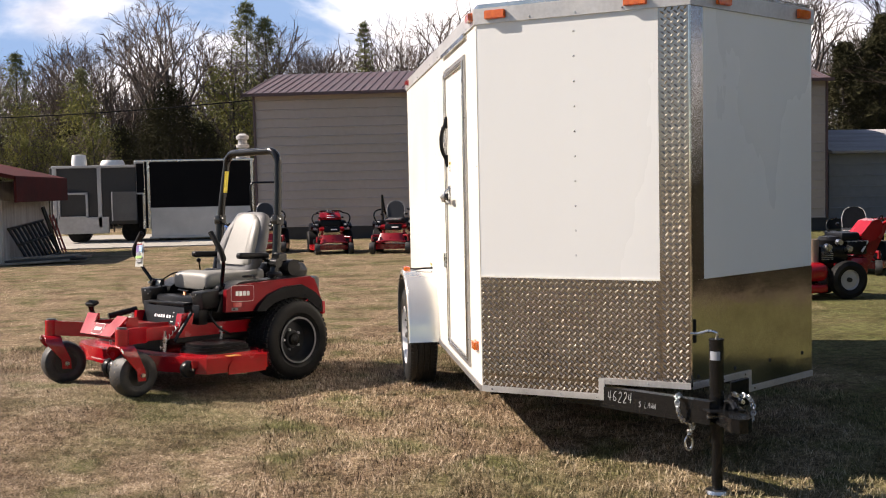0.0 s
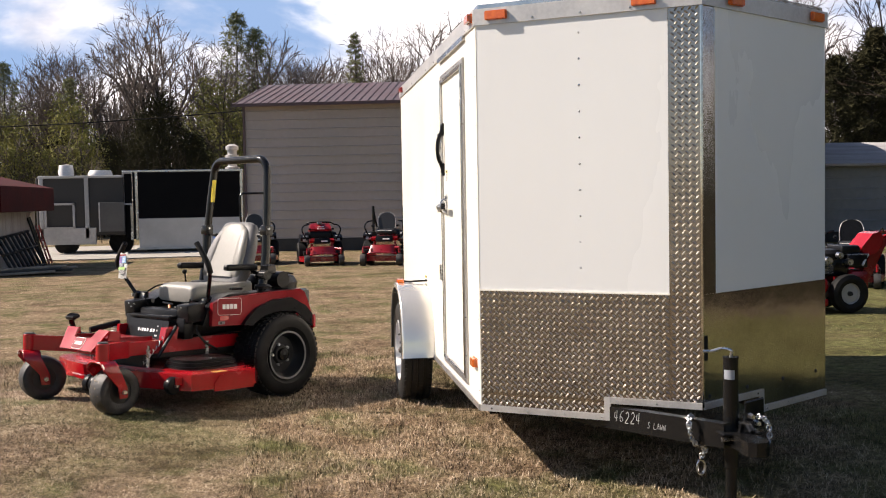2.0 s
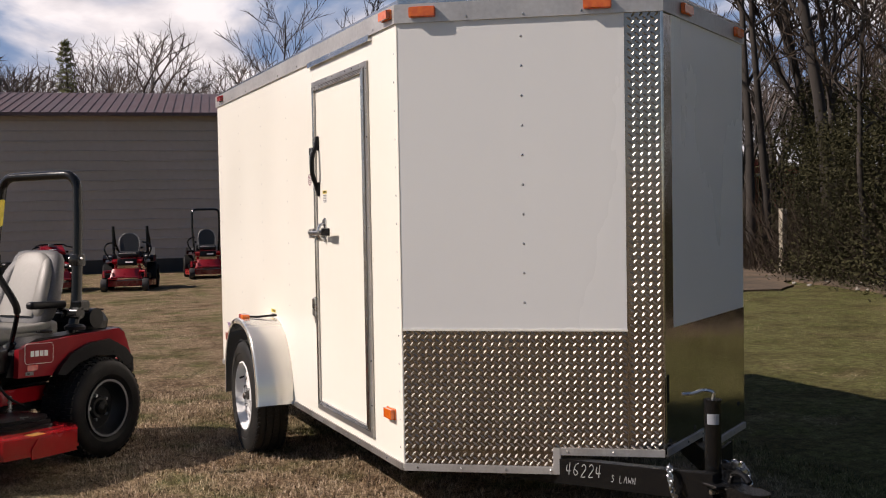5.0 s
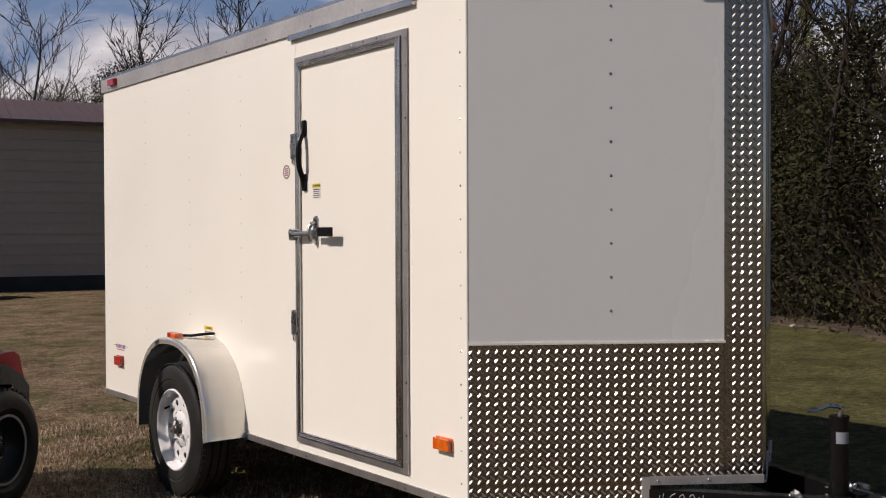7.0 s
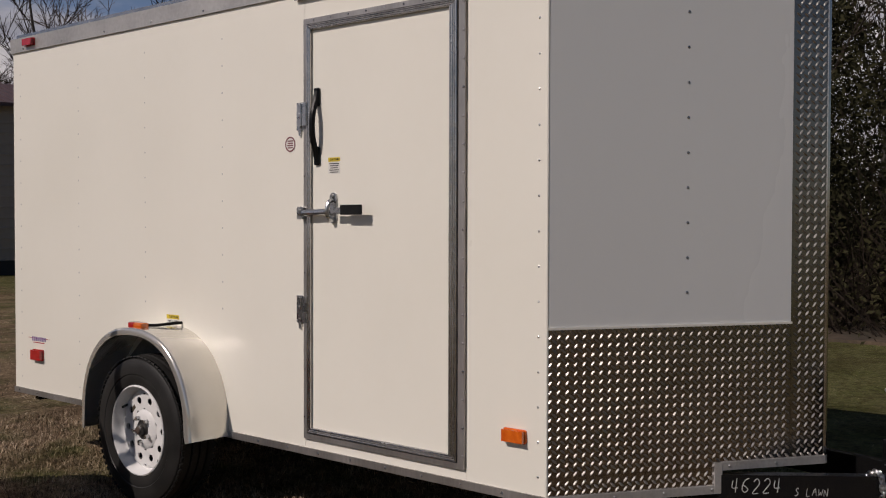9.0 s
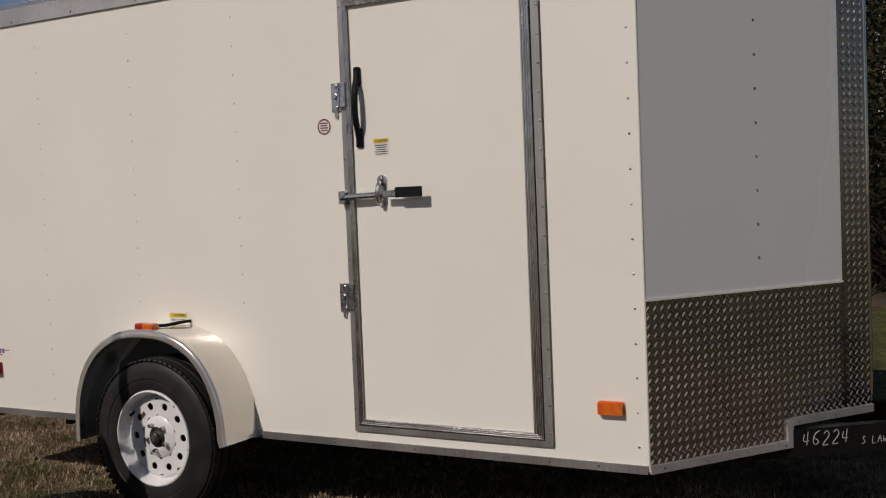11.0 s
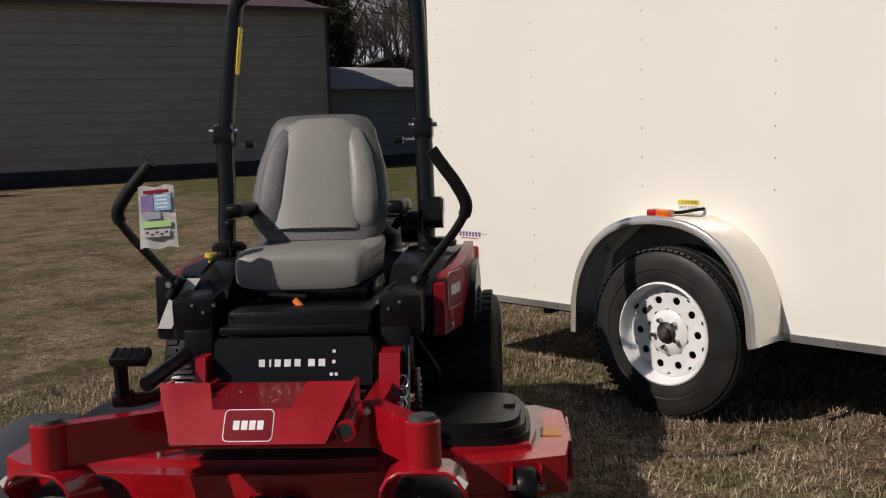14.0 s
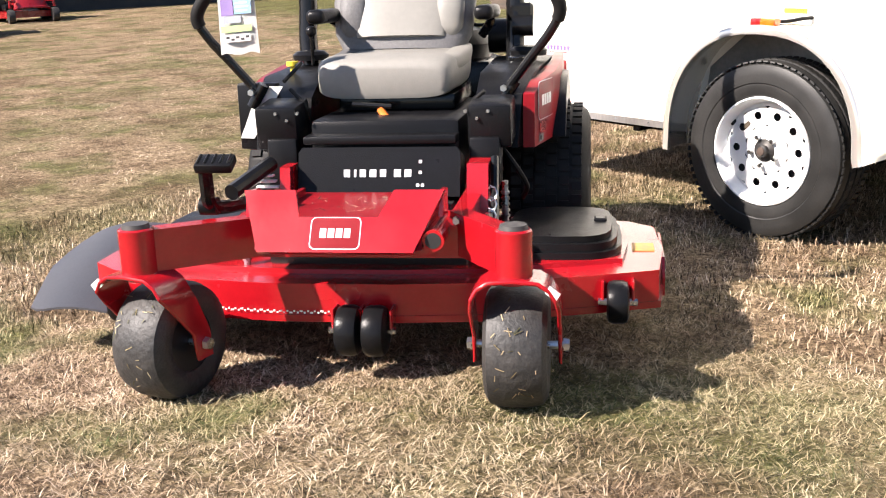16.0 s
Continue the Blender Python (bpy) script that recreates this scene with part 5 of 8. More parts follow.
            plate(q, low @ Matrix.Translation((u * sd, v, 0.0005 if w > 0.04 else 0.002)), w, h, 0.001)
            part("warning_label", q, mt, tk)
        if sd < 0:
            q = B()
            box(q, (0.575, -0.412, 0.628), (0.045, 0.125, 0.20), 0.008, seg=2)
            part("front_cover", q, M_blackplastic, mower)
            q = B()
            prism(q, [(-0.402, 0.718), (-0.328, 0.718), (-0.428, 0.562), (-0.470, 0.564)], 0.5985, 0.602, Matrix(((0, 0, 1, 0), (1, 0, 0, 0), (0, 1, 0, 0), (0, 0, 0, 1))))
            part("white_decal", q, M_paper, mower)
        # black fender over the drive wheel
        q = B()
        prism(q, [(0.370, 0.528), (0.335, 0.575), (0.26, 0.640), (0.11, 0.690), (-0.06, 0.702), (-0.195, 0.640), (-0.262, 0.575), (-0.265, 0.485), (-0.215, 0.520), (-0.10, 0.600), (0.06, 0.612), (0.20, 0.580), (0.30, 0.520)], 0.30, 0.505, fm2)
        bevel_all(q, 0.014, 2)
        part("wheel_fender", q, M_blackplastic, mower, "black moulded fender over the drive wheel")
        q = B()
        prism(q, [(-0.16, 0.50), (-0.20, 0.72), (-0.235, 0.70), (-0.285, 0.58), (-0.275, 0.46), (-0.22, 0.43)], 0.36, 0.47, fm2)
        bevel_all(q, 0.012, 2)
        rp = part("rear_panel", q, M_deepred, mower)
        for k in range(5):
            q = B()
            box(q, (-0.252 + 0.003 * k, sd * 0.472, 0.585 - 0.024 * k), (0.038, 0.006, 0.009), 0.002, (0, -25, 0))
            part("vent_slot", q, M_paper if k % 2 else M_dark, rp)
        q = B()
        box(q, (-0.10, sd * 0.506, 0.560), (0.05, 0.006, 0.045), 0.003, (0, 20, 0))
        part("tail_decal", q, M_red, rp)
    # left console: cup holder; right console: yellow knob, throttle
    q = B()
    lathe(q, [(0.030, 0.0), (0.044, 0.0), (0.046, 0.012), (0.040, 0.014), (0.036, 0.004), (0.030, 0.002)], Matrix.Translation((0.34, 0.372, 0.762)), 24)
    part("cup_holder", q, M_blacksteel, mower)
    q = B()
    lathe(q, [(0.0, 0.0), (0.060, 0.0), (0.062, 0.018), (0.048, 0.030), (0.0, 0.034)], Matrix.Translation((0.10, 0.375, 0.764)), 24)
    part("tank_cap", q, M_blackplastic, mower)
    q = B()
    lathe(q, [(0.0, 0.0), (0.060, 0.0), (0.062, 0.018), (0.048, 0.030), (0.0, 0.034)], Matrix.Translation((0.10, -0.375, 0.764)), 24)
    part("tank_cap", q, M_blackplastic, mower)
    q = B()
    lathe(q, [(0.0, 0.0), (0.008, 0.0), (0.008, 0.020), (0.020, 0.024), (0.020, 0.038), (0.0, 0.040)], Matrix.Translation((0.36, -0.365, 0.738)), 18)
    part("blade_knob", q, M_yellow, mower, "yellow blade switch knob")
    q = B()
    sweep(q, [(0.24, -0.33, 0.755), (0.26, -0.325, 0.86)], 0.006, 8)
    q2 = part("throttle", q, M_blacksteel, mower)
    q = B()
    bmesh.ops.create_uvsphere(q, u_segments=12, v_segments=8, radius=0.018, matrix=Matrix.Translation((0.262, -0.325, 0.865)))
    part("throttle_knob", q, M_blackplastic, q2)


build_cabin()


def build_seat():
    def loft(rings):
        q = B()
        vs = [[q.verts.new(p) for p in r] for r in rings]
        n = len(vs[0])
        for a, b_ in zip(vs, vs[1:]):
            for k in range(n):
                q.faces.new((a[k], a[(k + 1) % n], b_[(k + 1) % n], b_[k]))
        q.faces.new(vs[0][::-1])
        q.faces.new(vs[-1])
        return q

    def ring(cx, cz, hw, ht, ux, uz, n=24, e=0.62, cy=0.0):
        """Rounded section across the seat: half width hw, half thickness ht along (ux, uz)."""
        out = []
        for k in range(n):
            a = 2 * math.pi * k / n
            c, s = math.copysign(abs(math.cos(a)) ** e, math.cos(a)), math.copysign(abs(math.sin(a)) ** e, math.sin(a))
            out.append((cx + ux * ht * s, cy + hw * c, cz + uz * ht * s))
        return out
    # base cushion, front to rear
    rs = []
    for x, z, hw, ht in ((0.658, 0.772, 0.19, 0.040), (0.652, 0.776, 0.212, 0.062), (0.62, 0.784, 0.224, 0.073), (0.55, 0.788, 0.230, 0.074), (0.42, 0.782, 0.232, 0.068), (0.28, 0.785, 0.232, 0.070), (0.17, 0.80, 0.225, 0.075), (0.12, 0.81, 0.205, 0.06)):
        rs.append(ring(x - 0.10, z - 0.050, hw * 0.93, ht * 0.88, 0, 1, e=0.42, cy=-0.032))
    seat = part("seat_cushion", loft(rs), M_seat, mower, "light grey vinyl seat cushion", smooth=60)
    rs = []
    for x, z, hw, ht in ((0.16, 0.80, 0.20, 0.05), (0.13, 0.86, 0.235, 0.062), (0.09, 0.96, 0.245, 0.066), (0.05, 1.06, 0.232, 0.062), (0.015, 1.15, 0.205, 0.056), (-0.005, 1.205, 0.190, 0.050), (-0.012, 1.236, 0.168, 0.040), (-0.016, 1.250, 0.13, 0.022)):
        rs.append(ring(x - 0.03, z - 0.018, hw, ht, 0.93, 0.36, cy=-0.046))
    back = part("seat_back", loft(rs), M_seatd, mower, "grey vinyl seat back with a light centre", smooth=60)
    rs = []
    for x, z, hw in ((0.195, 0.85, 0.150), (0.175, 0.90, 0.165), (0.145, 0.98, 0.170), (0.105, 1.08, 0.165), (0.072, 1.16, 0.150), (0.046, 1.212, 0.128), (0.030, 1.232, 0.09)):
        rs.append(ring(x - 0.042, z - 0.018, hw, 0.030, 0.93, 0.36, cy=-0.046, e=0.7))
    part("seat_back_centre", loft(rs), M_seat, back, smooth=60)
    for sd in (1, -1):
        rs = []
        for x, z, hw, ht, cy in ((0.185, 0.84, 0.030, 0.012, 0.180), (0.180, 0.88, 0.052, 0.026, 0.190), (0.160, 0.95, 0.058, 0.032, 0.190), (0.132, 1.03, 0.056, 0.032, 0.183), (0.095, 1.12, 0.050, 0.028, 0.166), (0.060, 1.19, 0.040, 0.020, 0.138), (0.040, 1.222, 0.026, 0.008, 0.110)):
            rs.append(ring(x - 0.042, z - 0.018, hw * 0.85, ht, 0.93, 0.36, cy=sd * cy * 0.86 - 0.046, e=0.8))
        # -y bolster darker: its shade is put into the vinyl colour
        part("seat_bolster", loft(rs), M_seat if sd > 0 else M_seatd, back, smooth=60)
        rs = []
        for x, z, hw, cy in ((0.645, 0.79, 0.010, 0.185), (0.61, 0.815, 0.030, 0.192), (0.45, 0.824, 0.040, 0.196), (0.30, 0.83, 0.042, 0.200), (0.20, 0.845, 0.03, 0.205)):
            rs.append(ring(x - 0.10, z - 0.058, hw, 0.024, 0, 1, cy=sd * cy * 0.92 - 0.032))
        # cushion bolster shaded by colour on the same side
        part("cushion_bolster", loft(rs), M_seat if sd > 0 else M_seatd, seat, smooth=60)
        q = B()
        cushion(q, (0.20, 0.27 * sd - 0.02, 0.912), (0.28, 0.062, 0.045), 0.018, 3)
        ar = part("armrest", q, M_blackplastic, mower, "black padded armrest")
        q = B()
        sweep(q, smooth_path([(0.10, 0.27 * sd - 0.02, 0.895), (0.04, 0.26 * sd - 0.02, 0.87), (0.02, 0.23 * sd - 0.02, 0.83)], 4), 0.016, 8)
        part("armrest_bracket", q, M_blacksteel, ar)


build_seat()


def build_rollbar():
    rb = None
    for sd, y0, y1, y2, dx in ((1, 0.322, 0.328, 0.324, 0.028), (-1, -0.352, -0.398, -0.402, 0.0)):
        q = B()
        sweep(q, smooth_path([(0.13 + dx, 0.27 * sd, 0.56), (0.08 + dx, y0, 0.66), (0.035 + dx, y1, 0.80), (0.012 + dx, y1, 0.95), (0.0 + dx, y2, 1.21)], 5), 0.032, 12)
        base = part("roll_bar_base", q, M_blacksteel, mower, "black steel roll bar upright")
        rb = rb or base
    q = B()
    pts = [(0.028, 0.324, 1.14), (0.020, 0.320, 1.42)]
    for a in range(0, 91, 15):
        pts.append((0.016, 0.212 + 0.10 * math.cos(radians(a)), 1.600 + 0.10 * math.sin(radians(a))))
    for a in range(90, 181, 15):
        pts.append((-0.020, -0.250 + 0.10 * math.cos(radians(a)), 1.600 + 0.10 * math.sin(radians(a))))
    pts += [(-0.010, -0.372, 1.42), (0.0, -0.402, 1.14)]
    sweep(q, pts, 0.0280, 14)
    tp = part("roll_bar_hoop", q, M_blacksteel, mower, "black steel folding roll bar hoop")
    for x, y, inn in ((0.028, 0.324, -1), (0.0, -0.402, 1)):
        q = B()
        box(q, (x, y, 1.178), (0.070, 0.070, 0.075), 0.010, seg=2)
        hg = part("hinge_bracket", q, M_blacksteel, tp)
        q = B()
        cyl(q, (x + 0.015, y - 0.050, 1.190), (x + 0.015, y + 0.050, 1.190), 0.008, seg=8)
        cyl(q, (x - 0.012, y + inn * 0.036, 1.140), (x - 0.012, y + inn * 0.100, 1.140), 0.006, seg=8)
        part("hinge_pin", q, M_zinc, hg)
        q = B()
        cyl(q, (x - 0.012, y + inn * 0.075, 1.140), (x - 0.012, y + inn * 0.105, 1.140), 0.014, seg=10)
        part("pin_knob", q, M_blackplastic, hg)
    q = B()
    box(q, (-0.008, -0.338, 1.475), (0.034, 0.008, 0.17), 0.002, (-7, 0, 0))
    part("warning_label", q, M_yellow, tp, "yellow warning label")
    q = B()
    box(q, (0.03, 0.35, 0.90), (0.09, 0.08, 0.07), 0.01)
    cyl(q, (0.07, 0.32, 0.86), (0.07, 0.39, 0.86), 0.035, seg=16)
    part("bracket", q, M_blacksteel, rb)


build_rollbar()


def lever(base, bend, tip):
    q = B()
    base, bend, tip = Vector(base), Vector(bend), Vector(tip)
    lo, hi = base.lerp(bend, 0.72), bend.lerp(tip, 0.38)
    pts = [base, base.lerp(bend, 0.4), lo, (lo + hi + bend * 3) / 5, hi, bend.lerp(tip, 0.7), tip]
    path = smooth_path(pts, 5)
    n = len(path)
    sweep(q, path, 0.0135, 10)
    lv = part("steering_lever", q, M_blacksteel, mower, "black steering lever with a rubber grip")
    q = B()
    sweep(q, path[int(n * 0.42):], 0.019, 12)
    part("grip", q, M_rubber, lv)
    q = B()
    cyl(q, base + Vector((0, -0.02, -0.045)), base + Vector((0, 0.02, 0.02)), 0.018, seg=12)
    part("lever_clamp", q, M_blacksteel, lv)
    q = B()
    cyl(q, base + Vector((0.02, -0.012, 0.0)), base + Vector((0.034, -0.012, 0.0)), 0.010, seg=6)
    part("clamp_bolt", q, M_zinc, lv)


lever((0.56, 0.345, 0.70), (0.67, 0.520, 0.920), (0.70, 0.405, 1.09))
lever((0.62, -0.400, 0.705), (0.69, -0.565, 0.925), (0.70, -0.430, 1.075))


def build_small():
    # paper bag of papers tied on the lever
    q = B()
    fm = axes((0.725, -0.408, 0.915), (0.10, 1, 0.06), (-0.12, -0.06, 1))
    grid = [[q.verts.new(fm @ Vector((0.060 * (i / 4 - 1) * (1 - 0.06 * (j / 8)), 0.092 * (j / 4 - 1) + 0.004 * math.sin(i * 1.3), 0.004 + 0.007 * math.sin(i * 0.9 + j * 0.7) * math.sin(math.pi * i / 8)))) for i in range(9)] for j in range(9)]
    for j in range(8):
        for i in range(8):
            q.faces.new((grid[j][i], grid[j][i + 1], grid[j + 1][i + 1], grid[j + 1][i]))
    bmesh.ops.solidify(q, geom=q.faces[:], thickness=0.003)
    bag = part("document_bag", q, M_paper, mower, "clear bag with printed papers hung on the lever")
    for nm, x0, y0_, w, h, mt in (("red_print", 0.004, 0.074, 0.080, 0.010, M_deepred), ("purple_print", -0.026, 0.040, 0.038, 0.050, M_purple), ("blue_print", 0.022, 0.042, 0.052, 0.048, M_blueink),
                                  ("dark_print", -0.012, 0.004, 0.054, 0.020, M_bluegrey), ("green_print", -0.002, -0.022, 0.094, 0.018, M_greenink), ("grey_print", 0.0, -0.048, 0.080, 0.022, M_roofgrey)):
        q = B()
        plate(q, fm @ Matrix.Translation((x0, y0_, 0.0125)), w, h, 0.001)
        part(nm, q, mt, bag)
    for k in range(4):
        q = B()
        plate(q, fm @ Matrix.Translation((0.020, 0.060 - 0.011 * k, 0.0136)), 0.040 - 0.006 * (k % 2), 0.004, 0.0006)
        part("print_bar", q, M_paper, bag)
    for k in range(5):
        q = B()
        plate(q, fm @ Matrix.Translation((-0.030 + 0.015 * k, -0.046 - 0.006 * (k % 2), 0.0136)), 0.010, 0.006, 0.0006)
        part("print_bar", q, M_greytr, bag)
    # deck pedal
    q = B()
    box(q, (1.16, -0.345, 0.576), (0.056, 0.098, 0.026), 0.006, (0, 25, 0), 2)
    for k in range(5):
        box(q, (1.163, -0.385 + 0.020 * k, 0.588), (0.042, 0.008, 0.010), 0.003, (0, 25, 0))
    pd = part("foot_pedal", q, M_blackplastic, mower, "black ribbed deck-lift pedal")
    q = B()
    sweep(q, smooth_path([(1.155, -0.375, 0.570), (1.14, -0.38, 0.52), (1.10, -0.385, 0.455), (0.95, -0.36, 0.43), (0.75, -0.34, 0.42)], 4), 0.019, 8)
    part("pedal_arm", q, M_blacksteel, pd)
    q = B()
    sweep(q, [(1.02, -0.36, 0.475), (0.82, -0.31, 0.52)], 0.022, 10)
    part("damper", q, M_blackplastic, pd)
    q = B()
    cyl(q, (1.10, -0.415, 0.455), (1.10, -0.37, 0.455), 0.024, seg=14)
    part("pedal_pivot", q, M_blackplastic, pd)
    q = B()
    for k in range(4):
        box(q, (0.86, -0.31, 0.445 + 0.016 * k), (0.02, 0.075 - 0.012 * k, 0.006), 0.001)
    part("height_scale", q, M_whiteprint, mower)
    # springs and linkages beside the left arm
    q = B()
    sweep(q, [(0.95, 0.335, 0.34), (0.80, 0.325, 0.53)], 0.012, 8)
    part("damper", q, M_blacksteel, mower)
    q = B()
    sweep(q, [(1.06 - 0.004 * k, 0.33 + 0.012 * math.cos(k * 1.05), 0.30 + 0.0042 * k + 0.012 * math.sin(k * 1.05)) for k in range(40)], 0.0028, 6)
    part("spring", q, M_zinc, mower)
    # engine behind the seat
    q = B()
    box(q, (-0.30, 0.0, 0.60), (0.40, 0.46, 0.28), 0.03, seg=2)
    en = part("engine_block", q, M_blacksteel, mower, "black air-cooled engine behind the seat")
    q = B()
    lathe(q, [(0.0, 0.0), (0.19, 0.0), (0.20, 0.05), (0.17, 0.10), (0.10, 0.12), (0.0, 0.12)], Matrix.Translation((-0.28, 0.02, 0.74)), 28)
    part("engine_shroud", q, M_blackplastic, en)
    for k in range(8):
        q = B()
        a = 2 * math.pi * k / 8
        box(q, (-0.28 + 0.12 * math.cos(a), 0.02 + 0.12 * math.sin(a), 0.855), (0.10, 0.012, 0.012), 0.002, (0, 0, math.degrees(a)))
        part("shroud_fin", q, M_blackplastic, en)
    q = B()
    cyl(q, (-0.14, 0.22, 0.82), (-0.14, 0.32, 0.82), 0.06, seg=20)
    part("air_filter", q, M_blackplastic, en)
    q = B()
    box(q, (-0.43, 0.0, 0.50), (0.04, 0.70, 0.10), 0.01)
    part("rear_bumper", q, M_red, mower)
    for sd in (1, -1):
        beam((-0.25, 0.27 * sd, 0.41), (-0.44, 0.30 * sd, 0.48), 0.05, 0.08)
        q = B()
        cyl(q, (0.07, 0.10 * sd, 0.303), (0.07, 0.34 * sd, 0.303), 0.07, seg=16)
        part("hydraulic_motor", q, M_blacksteel, mower)
    # pan and skirt near-black: shade below the foot plate put into their colour
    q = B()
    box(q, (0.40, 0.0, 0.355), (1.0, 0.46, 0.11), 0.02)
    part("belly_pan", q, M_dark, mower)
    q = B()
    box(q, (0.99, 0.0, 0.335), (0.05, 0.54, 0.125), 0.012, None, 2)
    part("front_shade_skirt", q, M_dark, mower)
    for pts, r in ((((0.60, 0.30, 0.56), (0.66, 0.36, 0.50), (0.62, 0.40, 0.42), (0.50, 0.38, 0.36)), 0.008), (((0.56, 0.25, 0.60), (0.63, 0.245, 0.66), (0.66, 0.285, 0.70)), 0.006),
                   (((0.58, -0.26, 0.60), (0.64, -0.25, 0.66), (0.62, -0.30, 0.71)), 0.006), (((0.62, -0.34, 0.55), (0.72, -0.37, 0.47), (0.84, -0.35, 0.44)), 0.009), (((0.40, -0.34, 0.765), (0.50, -0.30, 0.775), (0.58, -0.33, 0.73)), 0.006)):
        q = B()
        sweep(q, smooth_path(pts, 5), r, 8)
        part("hose", q, M_rubber, mower)
    for sd in (1, -1):
        for k in range(3):
            q = B()
            cyl(q, (0.742, 0.275 * sd - 0.004 + 0.032 * (k - 1), 0.652 - 0.02 * (k % 2)), (0.750, 0.275 * sd - 0.004 + 0.032 * (k - 1), 0.652 - 0.02 * (k % 2)), 0.006, 0.005, 6)
            part("screw", q, M_zinc, mower)
    q = B()
    rng = random.Random(9)
    for px, py, tn in ((1.41, 0.425, 0), (1.41, -0.455, -17)):
        m0 = Matrix.Translation((px, py, 0)) @ Matrix.Rotation(radians(tn), 4, 'Z') @ Matrix.Translation((-0.085, 0, 0.170))
        for k in range(26):
            a, b_, y = rng.uniform(-0.6, 1.3), rng.uniform(0, 6.28), rng.uniform(-0.05, 0.05)
            c = Vector((math.cos(a), 0, math.sin(a)))
            tng = Vector((-math.sin(a), 0, math.cos(a)))
            d = tng * math.cos(b_) + Vector((0, 1, 0)) * math.sin(b_)
            w = c.cross(d) * 0.0011
            o = c * 0.1495 + Vector((0, y, 0))
            d = d * rng.uniform(0.004, 0.011)
            q.faces.new([q.verts.new(m0 @ p) for p in (o - d - w, o + d - w, o + d + w, o - d + w)])
    tagged(part("tyre_clippings", q, M_blade, mower), "dry grass clippings stuck on the caster tyres", kind="stuff")
    # cut grass on the foot floor is only a few clippings
    q = B()
    for k in range(40):
        a = random.uniform(0, 6.28)
        c = Vector((1.05 + random.uniform(-0.10, 0.09), random.uniform(-0.17, 0.17), 0.4485))
        d = Vector((math.cos(a), math.sin(a), 0.05)) * random.uniform(0.006, 0.016)
        w = Vector((-math.sin(a), math.cos(a), 0)) * 0.0012
        q.faces.new([q.verts.new(p) for p in (c - d - w, c - d + w, c + d + w, c + d - w)])
    tagged(part("grass_clippings", q, M_blade, mower), "dry grass clippings on the foot floor", kind="stuff")


build_small()


# ---- buildings and yard behind ----
def ribbed_wall(name, parent, o, u, width, z0, z1, material, step=0.24):
    """Metal wall of lapped horizontal panels, each with a small lower lip."""
    fm = axes(o, u, (0, 0, 1))
    b = B()
    prism(b, [(0, z0), (width, z0), (width, z1), (0, z1)], -0.03, 0.0, fm)
    wall = part(name, b, material, parent)
    z = z0
    while z < z1 - 0.02:
        zt = min(z + step, z1)
        prof = [(z, 0.001), (z, 0.030), (z + 0.024, 0.032), (z + 0.038, 0.010), (zt, 0.006), (zt, 0.001)]
        b = B()
        a = [b.verts.new(fm @ Vector((0, h, w))) for h, w in prof]
        c = [b.verts.new(fm @ Vector((width, h, w))) for h, w in prof]
        for i in range(len(prof)):
            j = (i + 1) % len(prof)
            b.faces.new((a[i], a[j], c[j], c[i]))
        b.faces.new(a)
        b.faces.new(c[::-1])
        part("siding_panel", b, material, wall, smooth=20)
        z += step
    return wall


def seam_roof(parent, x0, x1, y0, y1, z0, z1, material, step=0.23, t=0.05):
    """One roof slope from the eave (y0, z0) to the ridge (y1, z1) with standing ribs."""
    side = axes((0, 0, 0), (0, 1, 0), (0, 0, 1))
    b = B()
    prism(b, [(y0, z0), (y1, z1), (y1, z1 + t), (y0, z0 + t)], x0, x1, side)
    roof = part("roof", b, material, parent, smooth=20)
    b = B()
    prism(b, [(y0 - 0.01, z0 + t), (y1, z1 + t), (y1, z1 + t + 0.02), (y0 - 0.01, z0 + t + 0.02)], x0, x0 + 0.03, side)
    first = part("roof_rib", b, material, roof, smooth=20)
    k = step
    while x0 + k < x1:
        rib = new("roof_rib", first.data)
        rib.parent = roof
        rib.location = (k, 0, 0)
        k += step
    return roof


